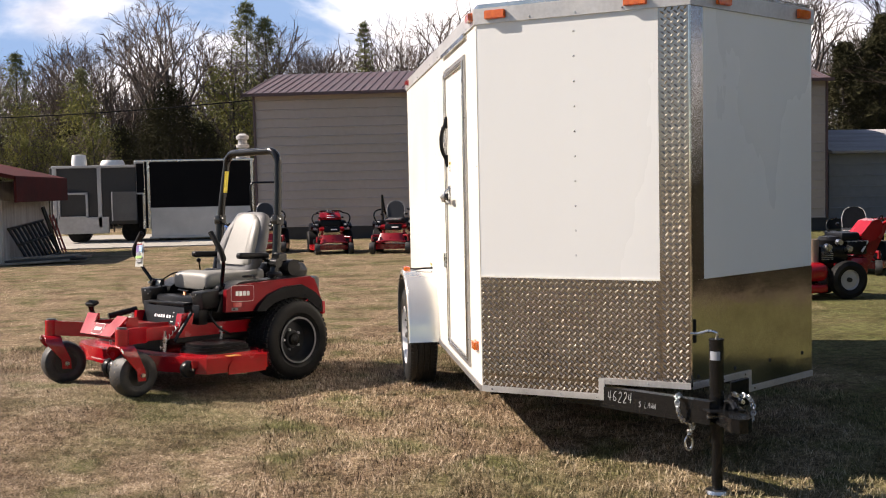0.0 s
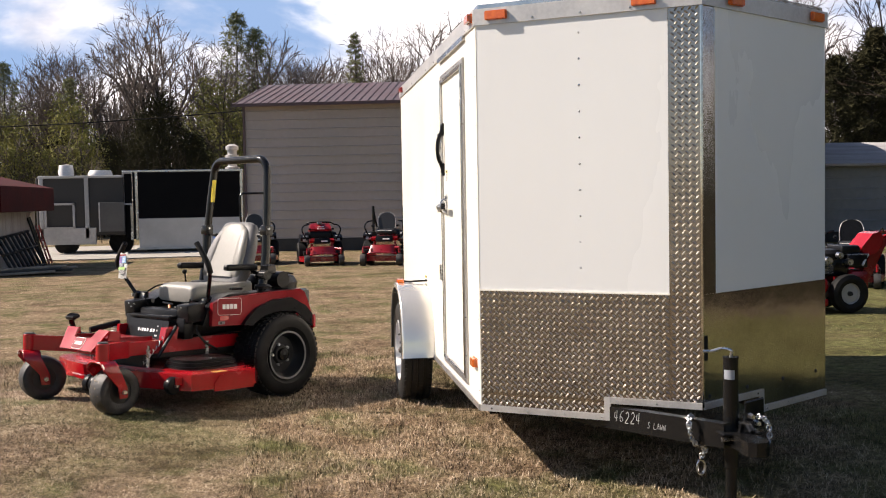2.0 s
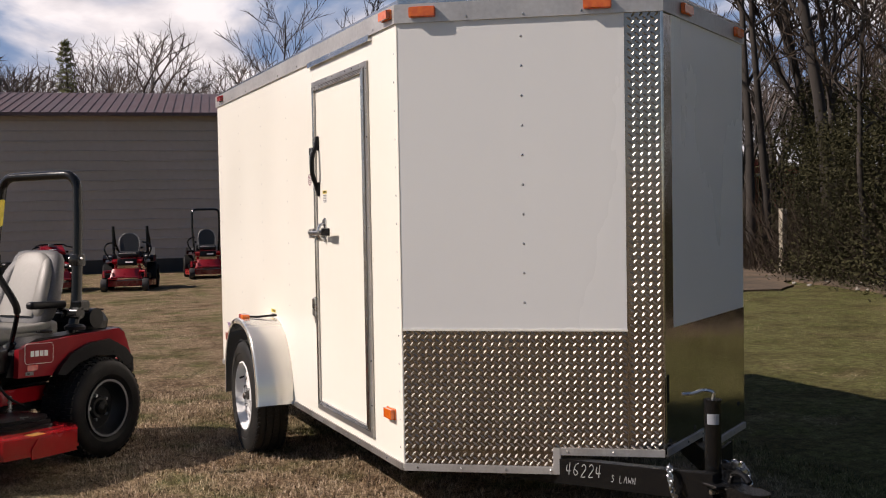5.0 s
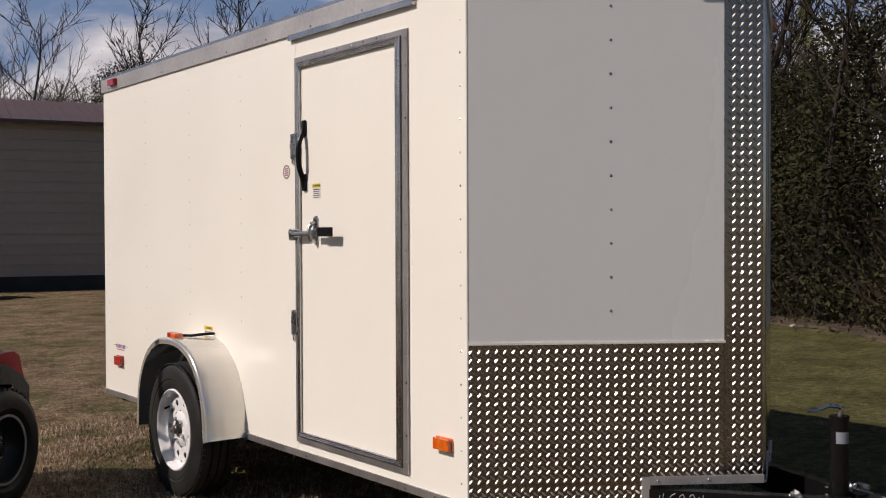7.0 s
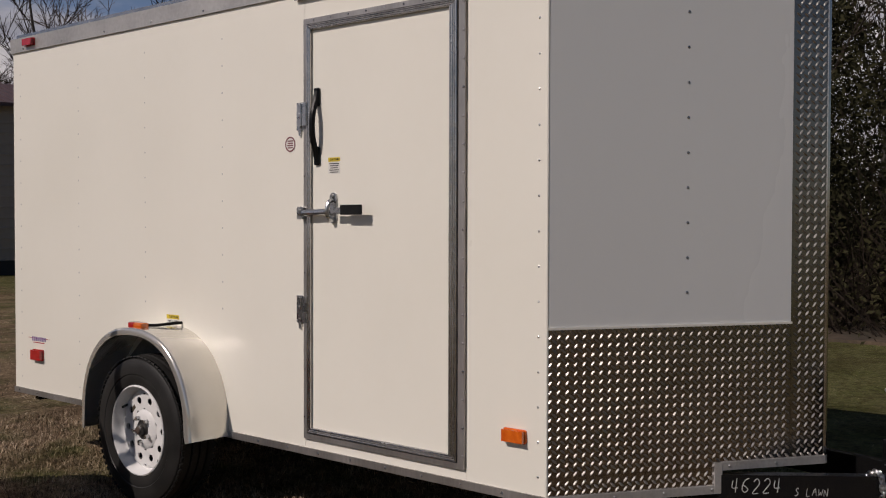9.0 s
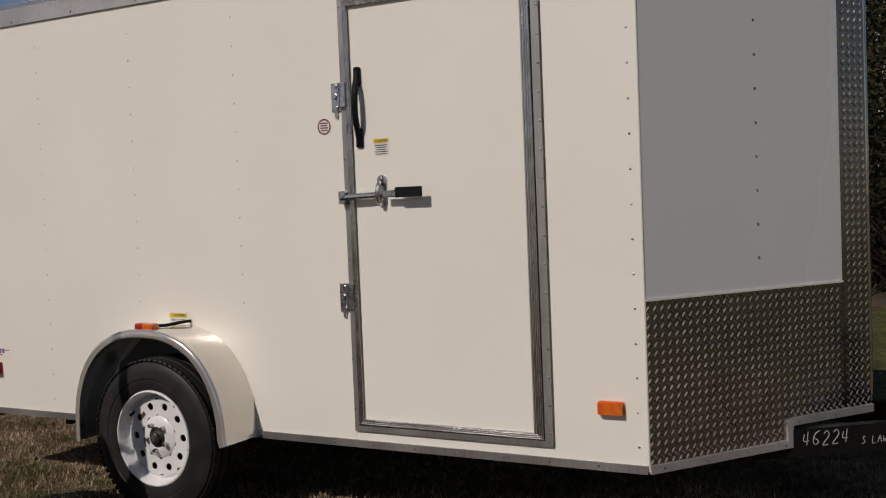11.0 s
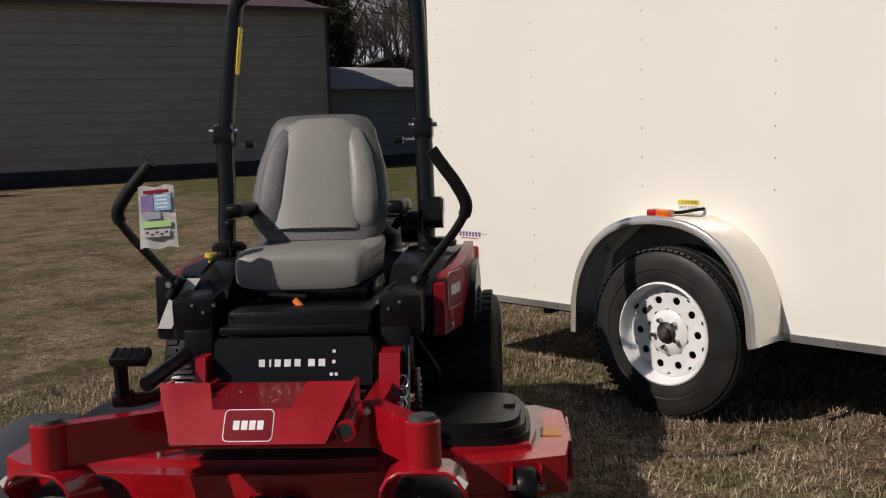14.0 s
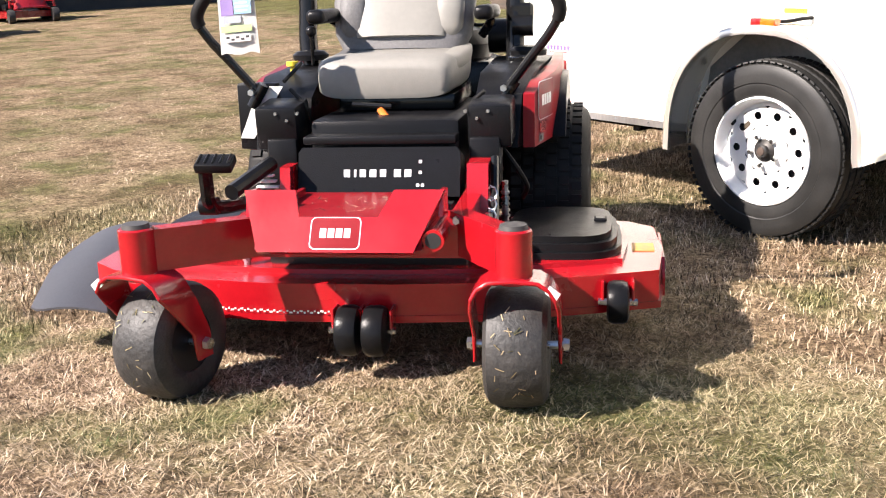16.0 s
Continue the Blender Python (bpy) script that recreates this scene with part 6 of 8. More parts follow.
def tan_building():
    w, dp, ze, zr = 15.6, 8.0, 4.05, 4.99
    g = thing("metal_building", pose(-2.25, 24.4, 0, 0, 0, -11.8), "tan metal garage building with a maroon ribbed roof", "building")
    ribbed_wall("wall", g, (0, 0, 0), (1, 0, 0), w, 0.35, ze, M_siding, 0.25)
    ribbed_wall("wall", g, (w, 0, 0), (0, 1, 0), dp, 0.35, ze, M_siding, 0.25)
    ribbed_wall("wall", g, (0, dp, 0), (0, -1, 0), dp, 0.35, ze, M_siding, 0.25)
    b = B()
    prism(b, [(0.04, 0.04), (w - 0.04, 0.04), (w - 0.04, dp), (0.04, dp)], 0, ze)
    part("core", b, M_siding, g)
    b = B()
    prism(b, [(0.05, ze), (dp / 2, zr - 0.02), (dp - 0.05, ze)], 0.03, w - 0.03, axes((0, 0, 0), (0, 1, 0), (0, 0, 1)))
    part("gable", b, M_siding, g)
    # dark band under the siding: base and shadow painted as one
    b = B()
    prism(b, [(-0.01, -0.035), (w + 0.01, -0.035), (w + 0.01, dp), (-0.01, dp)], -0.1, 0.35)
    part("base_band", b, M_found, g)
    seam_roof(g, -0.25, w + 0.12, -0.3, dp / 2, ze - 0.06, zr, M_maroon)
    seam_roof(g, -0.25, w + 0.12, dp + 0.3, dp / 2, ze - 0.06, zr, M_maroon)
    b = B()
    box(b, (w / 2 - 0.065, -0.31, ze - 0.02), (w + 0.37, 0.03, 0.085))
    part("eave_trim", b, M_maroon, g)
    for x in (0, w):
        b = B()
        box(b, (x, -0.02, (ze + 0.35) / 2), (0.06, 0.08, ze - 0.35))
        part("corner_trim", b, M_maroon, g)


tan_building()


M_guard = mat("smooth_bright_aluminium", (0.52, 0.52, 0.53), 0.34, 0.7, col2=(0.40, 0.40, 0.42), scale=1.1, fine=0.05, rvar=0.06)


def boxed(name, m, label, category, group=""):
    return thing(name, m, label, category, group)


def black_trailer():
    g = boxed("black_trailer", pose(-4.0, 24.9, 0.08), "black enclosed trailer with bright aluminium stone guard", "trailer", "trailers by the drive")
    b = B()
    box(b, (0, 1.1, 1.25), (3.20, 2.1, 1.86), 0.03)
    part("body", b, M_blacktr, g)
    b = B()
    box(b, (0.15, 0.045, 0.46), (2.78, 0.02, 0.86), 0.004)
    part("stone_guard", b, M_guard, g)
    b = B()
    box(b, (0.15, 0.042, 0.05), (2.9, 0.05, 0.06), 0.008)
    part("sill_trim", b, M_satin, g)
    # side door standing open on its bright frame
    for x0, z0, sx, sz in ((-1.62, 1.73, 0.045, 0.88), (-1.51, 2.17, 0.26, 0.05), (-1.52, 1.30, 0.20, 0.045)):
        b = B()
        box(b, (x0, -0.05, z0), (sx, 0.04, sz), 0.006)
        part("door_frame", b, M_roofgrey, g)
    b = B()
    box(b, (-1.51, -0.02, 1.73), (0.22, 0.02, 0.84), 0.004)
    part("door", b, M_blacktr, g)
    for x in (-1.42, -1.28, 1.60):
        b = B()
        box(b, (x, 0.04, 1.25), (0.08, 0.05, 1.90), 0.01)
        part("corner_post", b, M_alu, g)
    b = B()
    box(b, (0, 0.04, 2.21), (3.32, 0.06, 0.06), 0.01)
    part("roof_trim", b, M_alu, g)
    for x in (-1.0, 1.0):
        b = B()
        cyl(b, (x, 0.9, 0.25), (x, 1.12, 0.25), 0.33, seg=24)
        part("wheel", b, M_rubber, g)
    b = B()
    lathe(b, [(0.0, 0), (0.20, 0), (0.20, 0.12), (0.13, 0.15), (0.13, 0.36), (0.19, 0.38), (0.19, 0.46), (0.13, 0.48), (0.13, 0.60), (0.18, 0.62), (0.18, 0.72), (0.08, 0.78), (0.0, 0.78)], Matrix.Translation((1.33, 0.7, 2.19)), 20)
    part("roof_vent", b, M_roofgrey, g)


black_trailer()


def grey_trailer():
    g = boxed("concession_trailer", pose(-6.74, 24.7, 0.06), "charcoal concession trailer with white frame and roof vents", "trailer", "trailers by the drive")
    b = B()
    box(b, (-0.03, 1.2, 1.28), (2.34, 2.2, 1.62), 0.03)
    part("body", b, M_greytr, g)
    for x in (-1.05, 0.15):
        b = B()
        box(b, (x, 0.07, 1.25), (0.11, 0.06, 1.72), 0.01)
        part("frame_post", b, M_roofgrey, g)
    b = B()
    box(b, (0.0, 0.07, 2.09), (2.24, 0.08, 0.07), 0.01)
    part("frame_rail", b, M_roofgrey, g)
    b = B()
    box(b, (-0.36, 0.07, 0.46), (1.48, 0.06, 0.46), 0.01)
    part("skirt", b, M_roofgrey, g)
    b = B()
    for x in (-0.95, -0.20):
        box(b, (x, 0.05, 1.02), (0.06, 0.05, 0.70), 0.005)
    for z in (0.69, 1.35):
        box(b, (-0.57, 0.05, z), (0.80, 0.05, 0.06), 0.005)
    part("hatch_frame", b, M_roofgrey, g)
    b = B()
    box(b, (0.86, -0.22, 0.98), (0.66, 0.03, 0.80), 0.01, (0, 0, 18))
    part("open_hatch", b, mat("dull_grey_hatch", (0.11, 0.105, 0.10), 0.5, col2=(0.08, 0.077, 0.075), scale=2), g)
    b = B()
    box(b, (0.545, -0.325, 0.98), (0.03, 0.035, 0.80), 0.006, (0, 0, 18))
    part("hatch_edge", b, M_roofgrey, g)
    for x, r, h in ((-0.50, 0.20, 0.36), (0.42, 0.32, 0.20)):
        b = B()
        lathe(b, [(0, 0), (r, 0), (r * 1.05, h * 0.5), (r * 0.9, h), (0, h * 1.05)], Matrix.Translation((x, 0.7, 2.08)), 20)
        part("roof_vent", b, M_whiteprint, g)
    for x in (-0.6, 0.9):
        b = B()
        cyl(b, (x, 0.9, 0.25), (x, 1.12, 0.25), 0.33, seg=24)
        part("wheel", b, M_rubber, g)


grey_trailer()


def small_shed():
    g = boxed("shed", pose(-9.2, 17.0, 0), "low white board shed with a rusty red overhanging roof", "shed")
    b = B()
    box(b, (0, 2.0, 0.85), (4.2, 4.0, 1.70))
    part("wall", b, M_shedwall, g)
    for i in range(21):
        b = B()
        box(b, (-2.0 + 0.2 * i, -0.012, 0.66), (0.185, 0.02, 1.30), 0.004)
        part("board", b, M_shedwall, g)
    b = B()
    prism(b, [(-2.5, 1.72), (0.0, 2.3), (2.5, 1.72), (2.5, 1.80), (0.0, 2.4), (-2.5, 1.80)], -4.3, 0.3, axes((0, 0, 0), (1, 0, 0), (0, 0, 1)))
    roof = part("roof", b, M_rust, g)
    for x in (-2.48, 2.48):
        b = B()
        box(b, (x, 2.0, 1.52), (0.05, 4.6, 0.52), 0.008)
        part("roof_fascia", b, M_rust, roof)
    for i in range(20):
        b = B()
        box(b, (2.112, 0.1 + 0.2 * i, 0.66), (0.02, 0.185, 1.30), 0.004)
        part("board", b, M_shedwall, g)


small_shed()


def rack_and_planks():
    g = boxed("steel_rack", pose(-6.72, 17.35, 0), "black steel ramp leaning against the shed", "ramp")
    for k in range(9):
        b = B()
        sweep(b, [(0.04, 0.34 * k, 0.02), (-0.30, 0.34 * k - 0.10, 0.70 + 0.012 * k)], 0.035, 6)
        part("bar", b, M_blacksteel, g)
    for x, z, d in ((0.04, 0.03, 0.0), (-0.13, 0.37, -0.05), (-0.30, 0.71, -0.10)):
        b = B()
        sweep(b, [(x, -0.06 + d, z), (x, 2.85 + d, z + 0.10 * (z > 0.1))], 0.03, 6)
        part("rail", b, M_blacksteel, g)
    g = boxed("steel_post", pose(-6.74, 20.35, 0), "dark steel post leaning against the shed", "post")
    b = B()
    sweep(b, [(0.0, 0.0, 0.0), (-0.31, -0.1, 1.12)], 0.05, 8)
    part("post", b, M_blacksteel, g)
    g = boxed("ladder", pose(-6.74, 20.75, 0), "rusty red steel ladder leaning against the shed", "ladder")
    for y in (0.0, 0.32):
        b = B()
        sweep(b, [(0.0, y, 0.0), (-0.28, y, 0.92)], 0.025, 6)
        part("rail", b, M_redbarn, g)
    for k in range(4):
        b = B()
        sweep(b, [(-0.07 * k - 0.03, 0.0, 0.10 + 0.23 * k), (-0.07 * k - 0.03, 0.32, 0.10 + 0.23 * k)], 0.018, 6)
        part("rung", b, M_redbarn, g)
    for k in range(5):
        g = boxed("plank", pose(-6.35 + 0.08 * k, 16.5 + 0.16 * k, 0.0, 0, -2, 8 - 3 * k), "grey weathered plank lying on the ground", "plank", "planks by the shed")
        b = B()
        box(b, (0, 0, 0.05 + 0.045 * (k % 3)), (1.35, 0.16, 0.04), 0.005)
        part("board", b, M_greytr if k % 2 else M_wood, g)


rack_and_planks()


def low_buildings():
    g = boxed("low_building", pose(16.15, 22.0, 0), "low grey-blue metal building with a faded low metal roof", "building")
    b = B()
    box(b, (0, 3, 1.08), (5.3, 6, 2.16))
    part("core", b, M_bluegrey, g)
    ribbed_wall("wall", g, (-2.65, -0.02, 0), (1, 0, 0), 5.3, 0.25, 2.12, M_bluegrey, 0.30)
    b = B()
    prism(b, [(-0.3, 2.08), (3.0, 2.80), (6.3, 2.08), (6.3, 2.15), (3.0, 2.88), (-0.3, 2.15)], -2.7, 2.85, axes((0, 0, 0), (0, 1, 0), (0, 0, 1)))
    part("roof", b, mat("faded_roof_metal", (0.36, 0.35, 0.345), 0.75, col2=(0.25, 0.243, 0.24), scale=0.8, fine=0.3, spec=0.1, stretch=(0.4, 2, 1)), g)
    # base and its shadow painted as one dark strip
    b = B()
    box(b, (0, -0.03, 0.1), (5.4, 0.1, 0.36))
    part("base_band", b, M_found, g)
    g = boxed("red_barn", pose(33.4, 41.9, 0, 0, 0, -36.9), "red board barn with pale roof edges behind bare trees", "barn")
    side = axes((0, 0, 0), (1, 0, 0), (0, 0, 1))
    b = B()
    prism(b, [(-4.0, 0), (5.5, 0), (5.5, 3.4), (0.4, 4.55), (-4.0, 3.55)], -9.0, 0.0, side)
    part("wall", b, M_redbarn, g)
    for i in range(24):
        x = -3.9 + 0.4 * i
        top = 4.5 - (0.225 if x < 0.4 else 0.225) * abs(x - 0.4) - 0.06
        b = B()
        box(b, (x, -0.02, top / 2), (0.06, 0.05, top))
        part("batten", b, M_redbarn, g)
    b = B()
    prism(b, [(-4.5, 3.45), (0.4, 4.58), (6.0, 3.30), (6.0, 3.42), (0.4, 4.72), (-4.5, 3.57)], -9.3, 0.4, side)
    part("roof", b, M_roofgrey, g)
    b = B()
    box(b, (3.9, -1.2, 3.0), (4.4, 2.4, 0.12), 0.0, (0, 2, 0))
    part("porch_roof", b, M_roofgrey, g)
    g = boxed("white_tank", pose(22.9, 26.4, 0, 0, 0, -36), "white metal tank on short legs behind the brush", "tank")
    b = B()
    lathe(b, [(0.0, -0.62), (0.20, -0.58), (0.31, -0.45), (0.32, 0.45), (0.20, 0.58), (0.0, 0.62)], Matrix.Translation((0, 0, 0.62)) @ Matrix.Rotation(radians(90), 4, 'Y'), 20)
    part("shell", b, M_whiteprint, g)
    for x in (-0.35, 0.35):
        b = B()
        box(b, (x, 0, 0.18), (0.08, 0.4, 0.36))
        part("leg", b, M_greytr, g)


low_buildings()

b = B()
prism(b, [(-30, 20.5), (-2.0, 22.2), (-2.6, 24.3), (-2.6, 30), (-30, 30)], -0.02, 0.03)
tagged(part("drive", b, M_concrete), "pale gravel drive beside the building", "drive", kind="structure")


# ---- clouds far behind the trees ----
def cloud_backdrop():
    m = bpy.data.materials.new("cloud_sheet")
    m.use_nodes = True
    n, l = m.node_tree.nodes, m.node_tree.links
    n.remove(n["Principled BSDF"])
    out = n["Material Output"]
    tc = n.new("ShaderNodeTexCoord")
    mp = n.new("ShaderNodeMapping")
    mp.inputs["Scale"].default_value = (1 / 210, 1 / 210, 1 / 95)
    mp.inputs["Location"].default_value = (0.37, 2.1, 0.45)
    l.new(tc.outputs["Object"], mp.inputs[0])
    t = n.new("ShaderNodeTexNoise")
    t.inputs["Scale"].default_value, t.inputs["Detail"].default_value, t.inputs["Roughness"].default_value = 1.0, 9, 0.52
    t.inputs["Distortion"].default_value = 0.4
    l.new(mp.outputs[0], t.inputs["Vector"])
    r = n.new("ShaderNodeMapRange")
    r.interpolation_type = 'SMOOTHSTEP'
    r.inputs[1].default_value, r.inputs[2].default_value = 0.39, 0.57
    sx = n.new("ShaderNodeSeparateXYZ")
    l.new(tc.outputs["Object"], sx.inputs[0])
    hz = n.new("ShaderNodeMapRange")
    hz.inputs[1].default_value, hz.inputs[2].default_value, hz.inputs[3].default_value, hz.inputs[4].default_value = 40, 150, 0.13, -0.01
    l.new(sx.outputs[2], hz.inputs[0])
    ad = n.new("ShaderNodeMath")
    l.new(t.outputs[0], ad.inputs[0])
    l.new(hz.outputs[0], ad.inputs[1])
    l.new(ad.outputs[0], r.inputs[0])
    t2 = n.new("ShaderNodeTexNoise")
    t2.inputs["Scale"].default_value, t2.inputs["Detail"].default_value = 2.6, 6
    l.new(mp.outputs[0], t2.inputs["Vector"])
    cr = n.new("ShaderNodeValToRGB")
    cr.color_ramp.elements[0].position, cr.color_ramp.elements[0].color = 0.35, (0.46, 0.475, 0.52, 1)
    cr.color_ramp.elements[1].position, cr.color_ramp.elements[1].color = 0.60, (0.82, 0.82, 0.83, 1)
    l.new(t2.outputs[0], cr.inputs[0])
    em = n.new("ShaderNodeEmission")
    em.inputs[1].default_value = 1.0
    l.new(cr.outputs[0], em.inputs[0])
    tr = n.new("ShaderNodeEmission")
    tr.inputs[0].default_value = (0.16, 0.26, 0.43, 1)
    mx = n.new("ShaderNodeMixShader")
    l.new(r.outputs[0], mx.inputs[0])
    l.new(tr.outputs[0], mx.inputs[1])
    l.new(em.outputs[0], mx.inputs[2])
    l.new(mx.outputs[0], out.inputs[0])
    verts, faces = [], []
    cols, R = 48, 900.0
    for i in range(cols + 1):
        a = radians(-105 + 175 * i / cols)
        for z in (-10, 120, 260, 430):
            verts.append((-R * math.sin(a), R * math.cos(a), z))
    for i in range(cols):
        for k in range(3):
            faces.append((i * 4 + k, i * 4 + k + 1, i * 4 + 5 + k, i * 4 + 4 + k))
    me = bpy.data.meshes.new("backdrop")
    me.from_pydata(verts, [], faces)
    me.materials.append(m)
    ob = new("backdrop", me)
    ob.visible_shadow = False
    tagged(ob, "broken white clouds in a blue sky", "sky", kind="structure")


cloud_backdrop()


# ---- trees ----
class Stems:
    """Collects tapered stems as one mesh."""

    def __init__(self):
        self.v, self.f = [], []

    def add(self, pts, r0, r1, sides):
        base = len(self.v)
        n = len(pts)
        up = Vector((0.3, 0.7, 0.2))
        for i, p in enumerate(pts):
            d = (pts[min(i + 1, n - 1)] - pts[max(i - 1, 0)]).normalized()
            s = d.cross(up).normalized()
            t = d.cross(s)
            r = r0 + (r1 - r0) * i / (n - 1)
            for k in range(sides):
                a = 2 * math.pi * k / sides
                self.v.append(p + (s * math.cos(a) + t * math.sin(a)) * r)
        for i in range(n - 1):
            for k in range(sides):
                self.f.append((base + i * sides + k, base + i * sides + (k + 1) % sides, base + (i + 1) * sides + (k + 1) % sides, base + (i + 1) * sides + k))

    def ribbon(self, pts, r):
        """A finest twig: a narrow folded blade that ends in a point."""
        base = len(self.v)
        n = len(pts)
        s = (pts[-1] - pts[0]).cross(Vector((0.4, 0.8, 0.3))).normalized()
        for i, p in enumerate(pts[:-1]):
            w = r * (1 - 0.6 * i / n)
            self.v += [p - s * w, p + s * w]
        self.v.append(pts[-1])
        for i in range(n - 2):
            k = base + 2 * i
            self.f.append((k, k + 1, k + 3, k + 2))
        self.f.append((base + 2 * (n - 2), base + 2 * (n - 2) + 1, base + 2 * (n - 1)))

    def make(self, name, material, parent):
        me = bpy.data.meshes.new(name)
        me.from_pydata(self.v, [], self.f)
        for pl in me.polygons:
            pl.use_smooth = True
        me.materials.append(material)
        ob = new(name, me)
        ob.parent = parent
        return ob


def wander(rng, p, d, length, n, bend, lift=0.0):
    pts = [p.copy()]
    for _ in range(n):
        d = (d + Vector((rng.uniform(-bend, bend), rng.uniform(-bend, bend), rng.uniform(-bend, bend) + lift))).normalized()
        p = p + d * (length / n)
        pts.append(p.copy())
    return pts


def bare_tree(seed, m, h, r, label, density=1.0, lean=0.05, fork=0.32, group="bare trees", twigs=None, rise=(0.55, 1.25), reach=1.0):
    """Leafless broad tree: trunk and limbs in one part, twigs of the crown in another."""
    rng = random.Random(seed)
    g = thing("bare_tree", m, label, "tree", group)
    big, fine = Stems(), Stems()
    tips = []
    trunk = wander(rng, Vector((0, 0, -0.1)), Vector((rng.uniform(-lean, lean), rng.uniform(-lean, lean), 1)), h * 0.92, 12, 0.07, 0.05)
    big.add(trunk, r, r * 0.14, 8)
    limbs = int(15 * density) + 3
    for k in range(limbs):
        t = fork + (0.95 - fork) * (k + rng.random() * 0.6) / limbs
        i = min(int(t * 12), 11)
        p = trunk[i].lerp(trunk[i + 1], t * 12 - i)
        a = k * 2.4 + rng.uniform(-0.5, 0.5)
        up = rng.uniform(*rise)
        d = Vector((math.cos(a), math.sin(a), up)).normalized()
        L = h * reach * rng.uniform(0.26, 0.46) * (1.15 - 0.55 * t)
        rr = r * (1 - 0.8 * t) * rng.uniform(0.35, 0.6)
        limb = wander(rng, p, d, L, 7, 0.16, 0.05)
        big.add(limb, rr, rr * 0.22, 5)
        tips.append((limb, rr * 0.5, L))
    for limb, rr, L in tips:
        for _ in range(int(9 * density) + 2):
            i = rng.randint(1, 6)
            p = limb[i].lerp(limb[i + 1], rng.random()) if i < 7 else limb[-1]
            dl = (limb[min(i + 1, 7)] - limb[i - 1]).normalized()
            d = (dl + Vector((rng.uniform(-1, 1), rng.uniform(-1, 1), rng.uniform(-0.3, 0.9)))).normalized()
            L2 = L * rng.uniform(0.25, 0.5)
            tw = wander(rng, p, d, L2, 5, 0.2, 0.04)
            fine.add(tw, max(0.018, rr * 0.40), 0.010, 3)
            for _ in range(int(6 * density) + 1):
                j = rng.randint(1, 4)
                p3 = tw[j].lerp(tw[j + 1], rng.random())
                d3 = ((tw[j + 1] - tw[j]).normalized() + Vector((rng.uniform(-0.9, 0.9), rng.uniform(-0.9, 0.9), rng.uniform(-0.3, 0.8)))).normalized()
                L3 = L2 * rng.uniform(0.3, 0.6)
                tw3 = wander(rng, p3, d3, L3, 3, 0.22, 0.03)
                fine.ribbon(tw3, 0.013)
                if density > 0.8:
                    for _ in range(2):
                        d4 = (d3 + Vector((rng.uniform(-0.9, 0.9), rng.uniform(-0.9, 0.9), rng.uniform(-0.3, 0.8)))).normalized()
                        fine.ribbon(wander(rng, tw3[rng.randint(1, 2)], d4, L3 * 0.7, 1, 0.2), 0.011)
    big.make("trunk", M_bark, g)
    fine.make("crown", twigs or M_twig, g)
    return g


def fan_tree(seed, m, h, r, label, depth=6, spread=0.40, base=0.20, group="bare trees", least=0.011):
    """Leafless tree whose limbs fork again and again into a rounded fan of fine twigs."""
    rng = random.Random(seed)
    g = thing("bare_tree", m, label, "tree", group)
    big, fine = Stems(), Stems()

    def grow(p, d, length, rad, k):
        pts = wander(rng, p, d, length, 3 if k < 4 else 2, 0.07, 0.03)
        (big if k < 3 else fine).add(pts, max(rad, least), max(rad * 0.74, least * 0.8), 7 if k == 0 else 4 if k < 4 else 3)
        ahead = (pts[-1] - pts[-2]).normalized()
        side = ahead.cross(Vector((rng.uniform(-1, 1), rng.uniform(-1, 1), rng.uniform(-0.2, 0.2)))).normalized()
        if k >= 2:
            for _ in range(1 if k < depth else 3):
                q = pts[rng.randint(1, len(pts) - 1)]
                e = (ahead + Vector((rng.uniform(-0.9, 0.9), rng.uniform(-0.9, 0.9), rng.uniform(-0.5, 0.6)))).normalized()
                fine.ribbon(wander(rng, q, e, length * rng.uniform(0.5, 0.95), 2, 0.25), least * 0.75)
        if k >= depth:
            return
        n = 2 + (rng.random() < 0.36) + (k == 0)
        turn = rng.uniform(0, 6.283)
        for j in range(n):
            u = Matrix.Rotation(turn + 6.283 * j / n + rng.uniform(-0.4, 0.4), 3, ahead) @ side
            e = (ahead + u * spread * (0.9 + 0.14 * k) * rng.uniform(0.55, 1.35) + Vector((0, 0, 0.07))).normalized()
            grow(pts[-1].lerp(pts[-2], rng.uniform(0, 0.35) if j else 0), e, length * rng.uniform(0.62, 0.90), rad * rng.uniform(0.55, 0.75), k + 1)
    grow(Vector((0, 0, -0.1)), Vector((rng.uniform(-0.05, 0.05), rng.uniform(-0.05, 0.05), 1)), h * base, r, 0)
    heights = sorted(p[2] for p in fine.v)
    k = h / heights[int(len(heights) * 0.985)]
    for st in (big, fine):
        st.v = [tuple(c * k for c in p) for p in st.v]
    big.make("trunk", M_bark, g)
    fine.make("crown", M_twig, g)
    return g


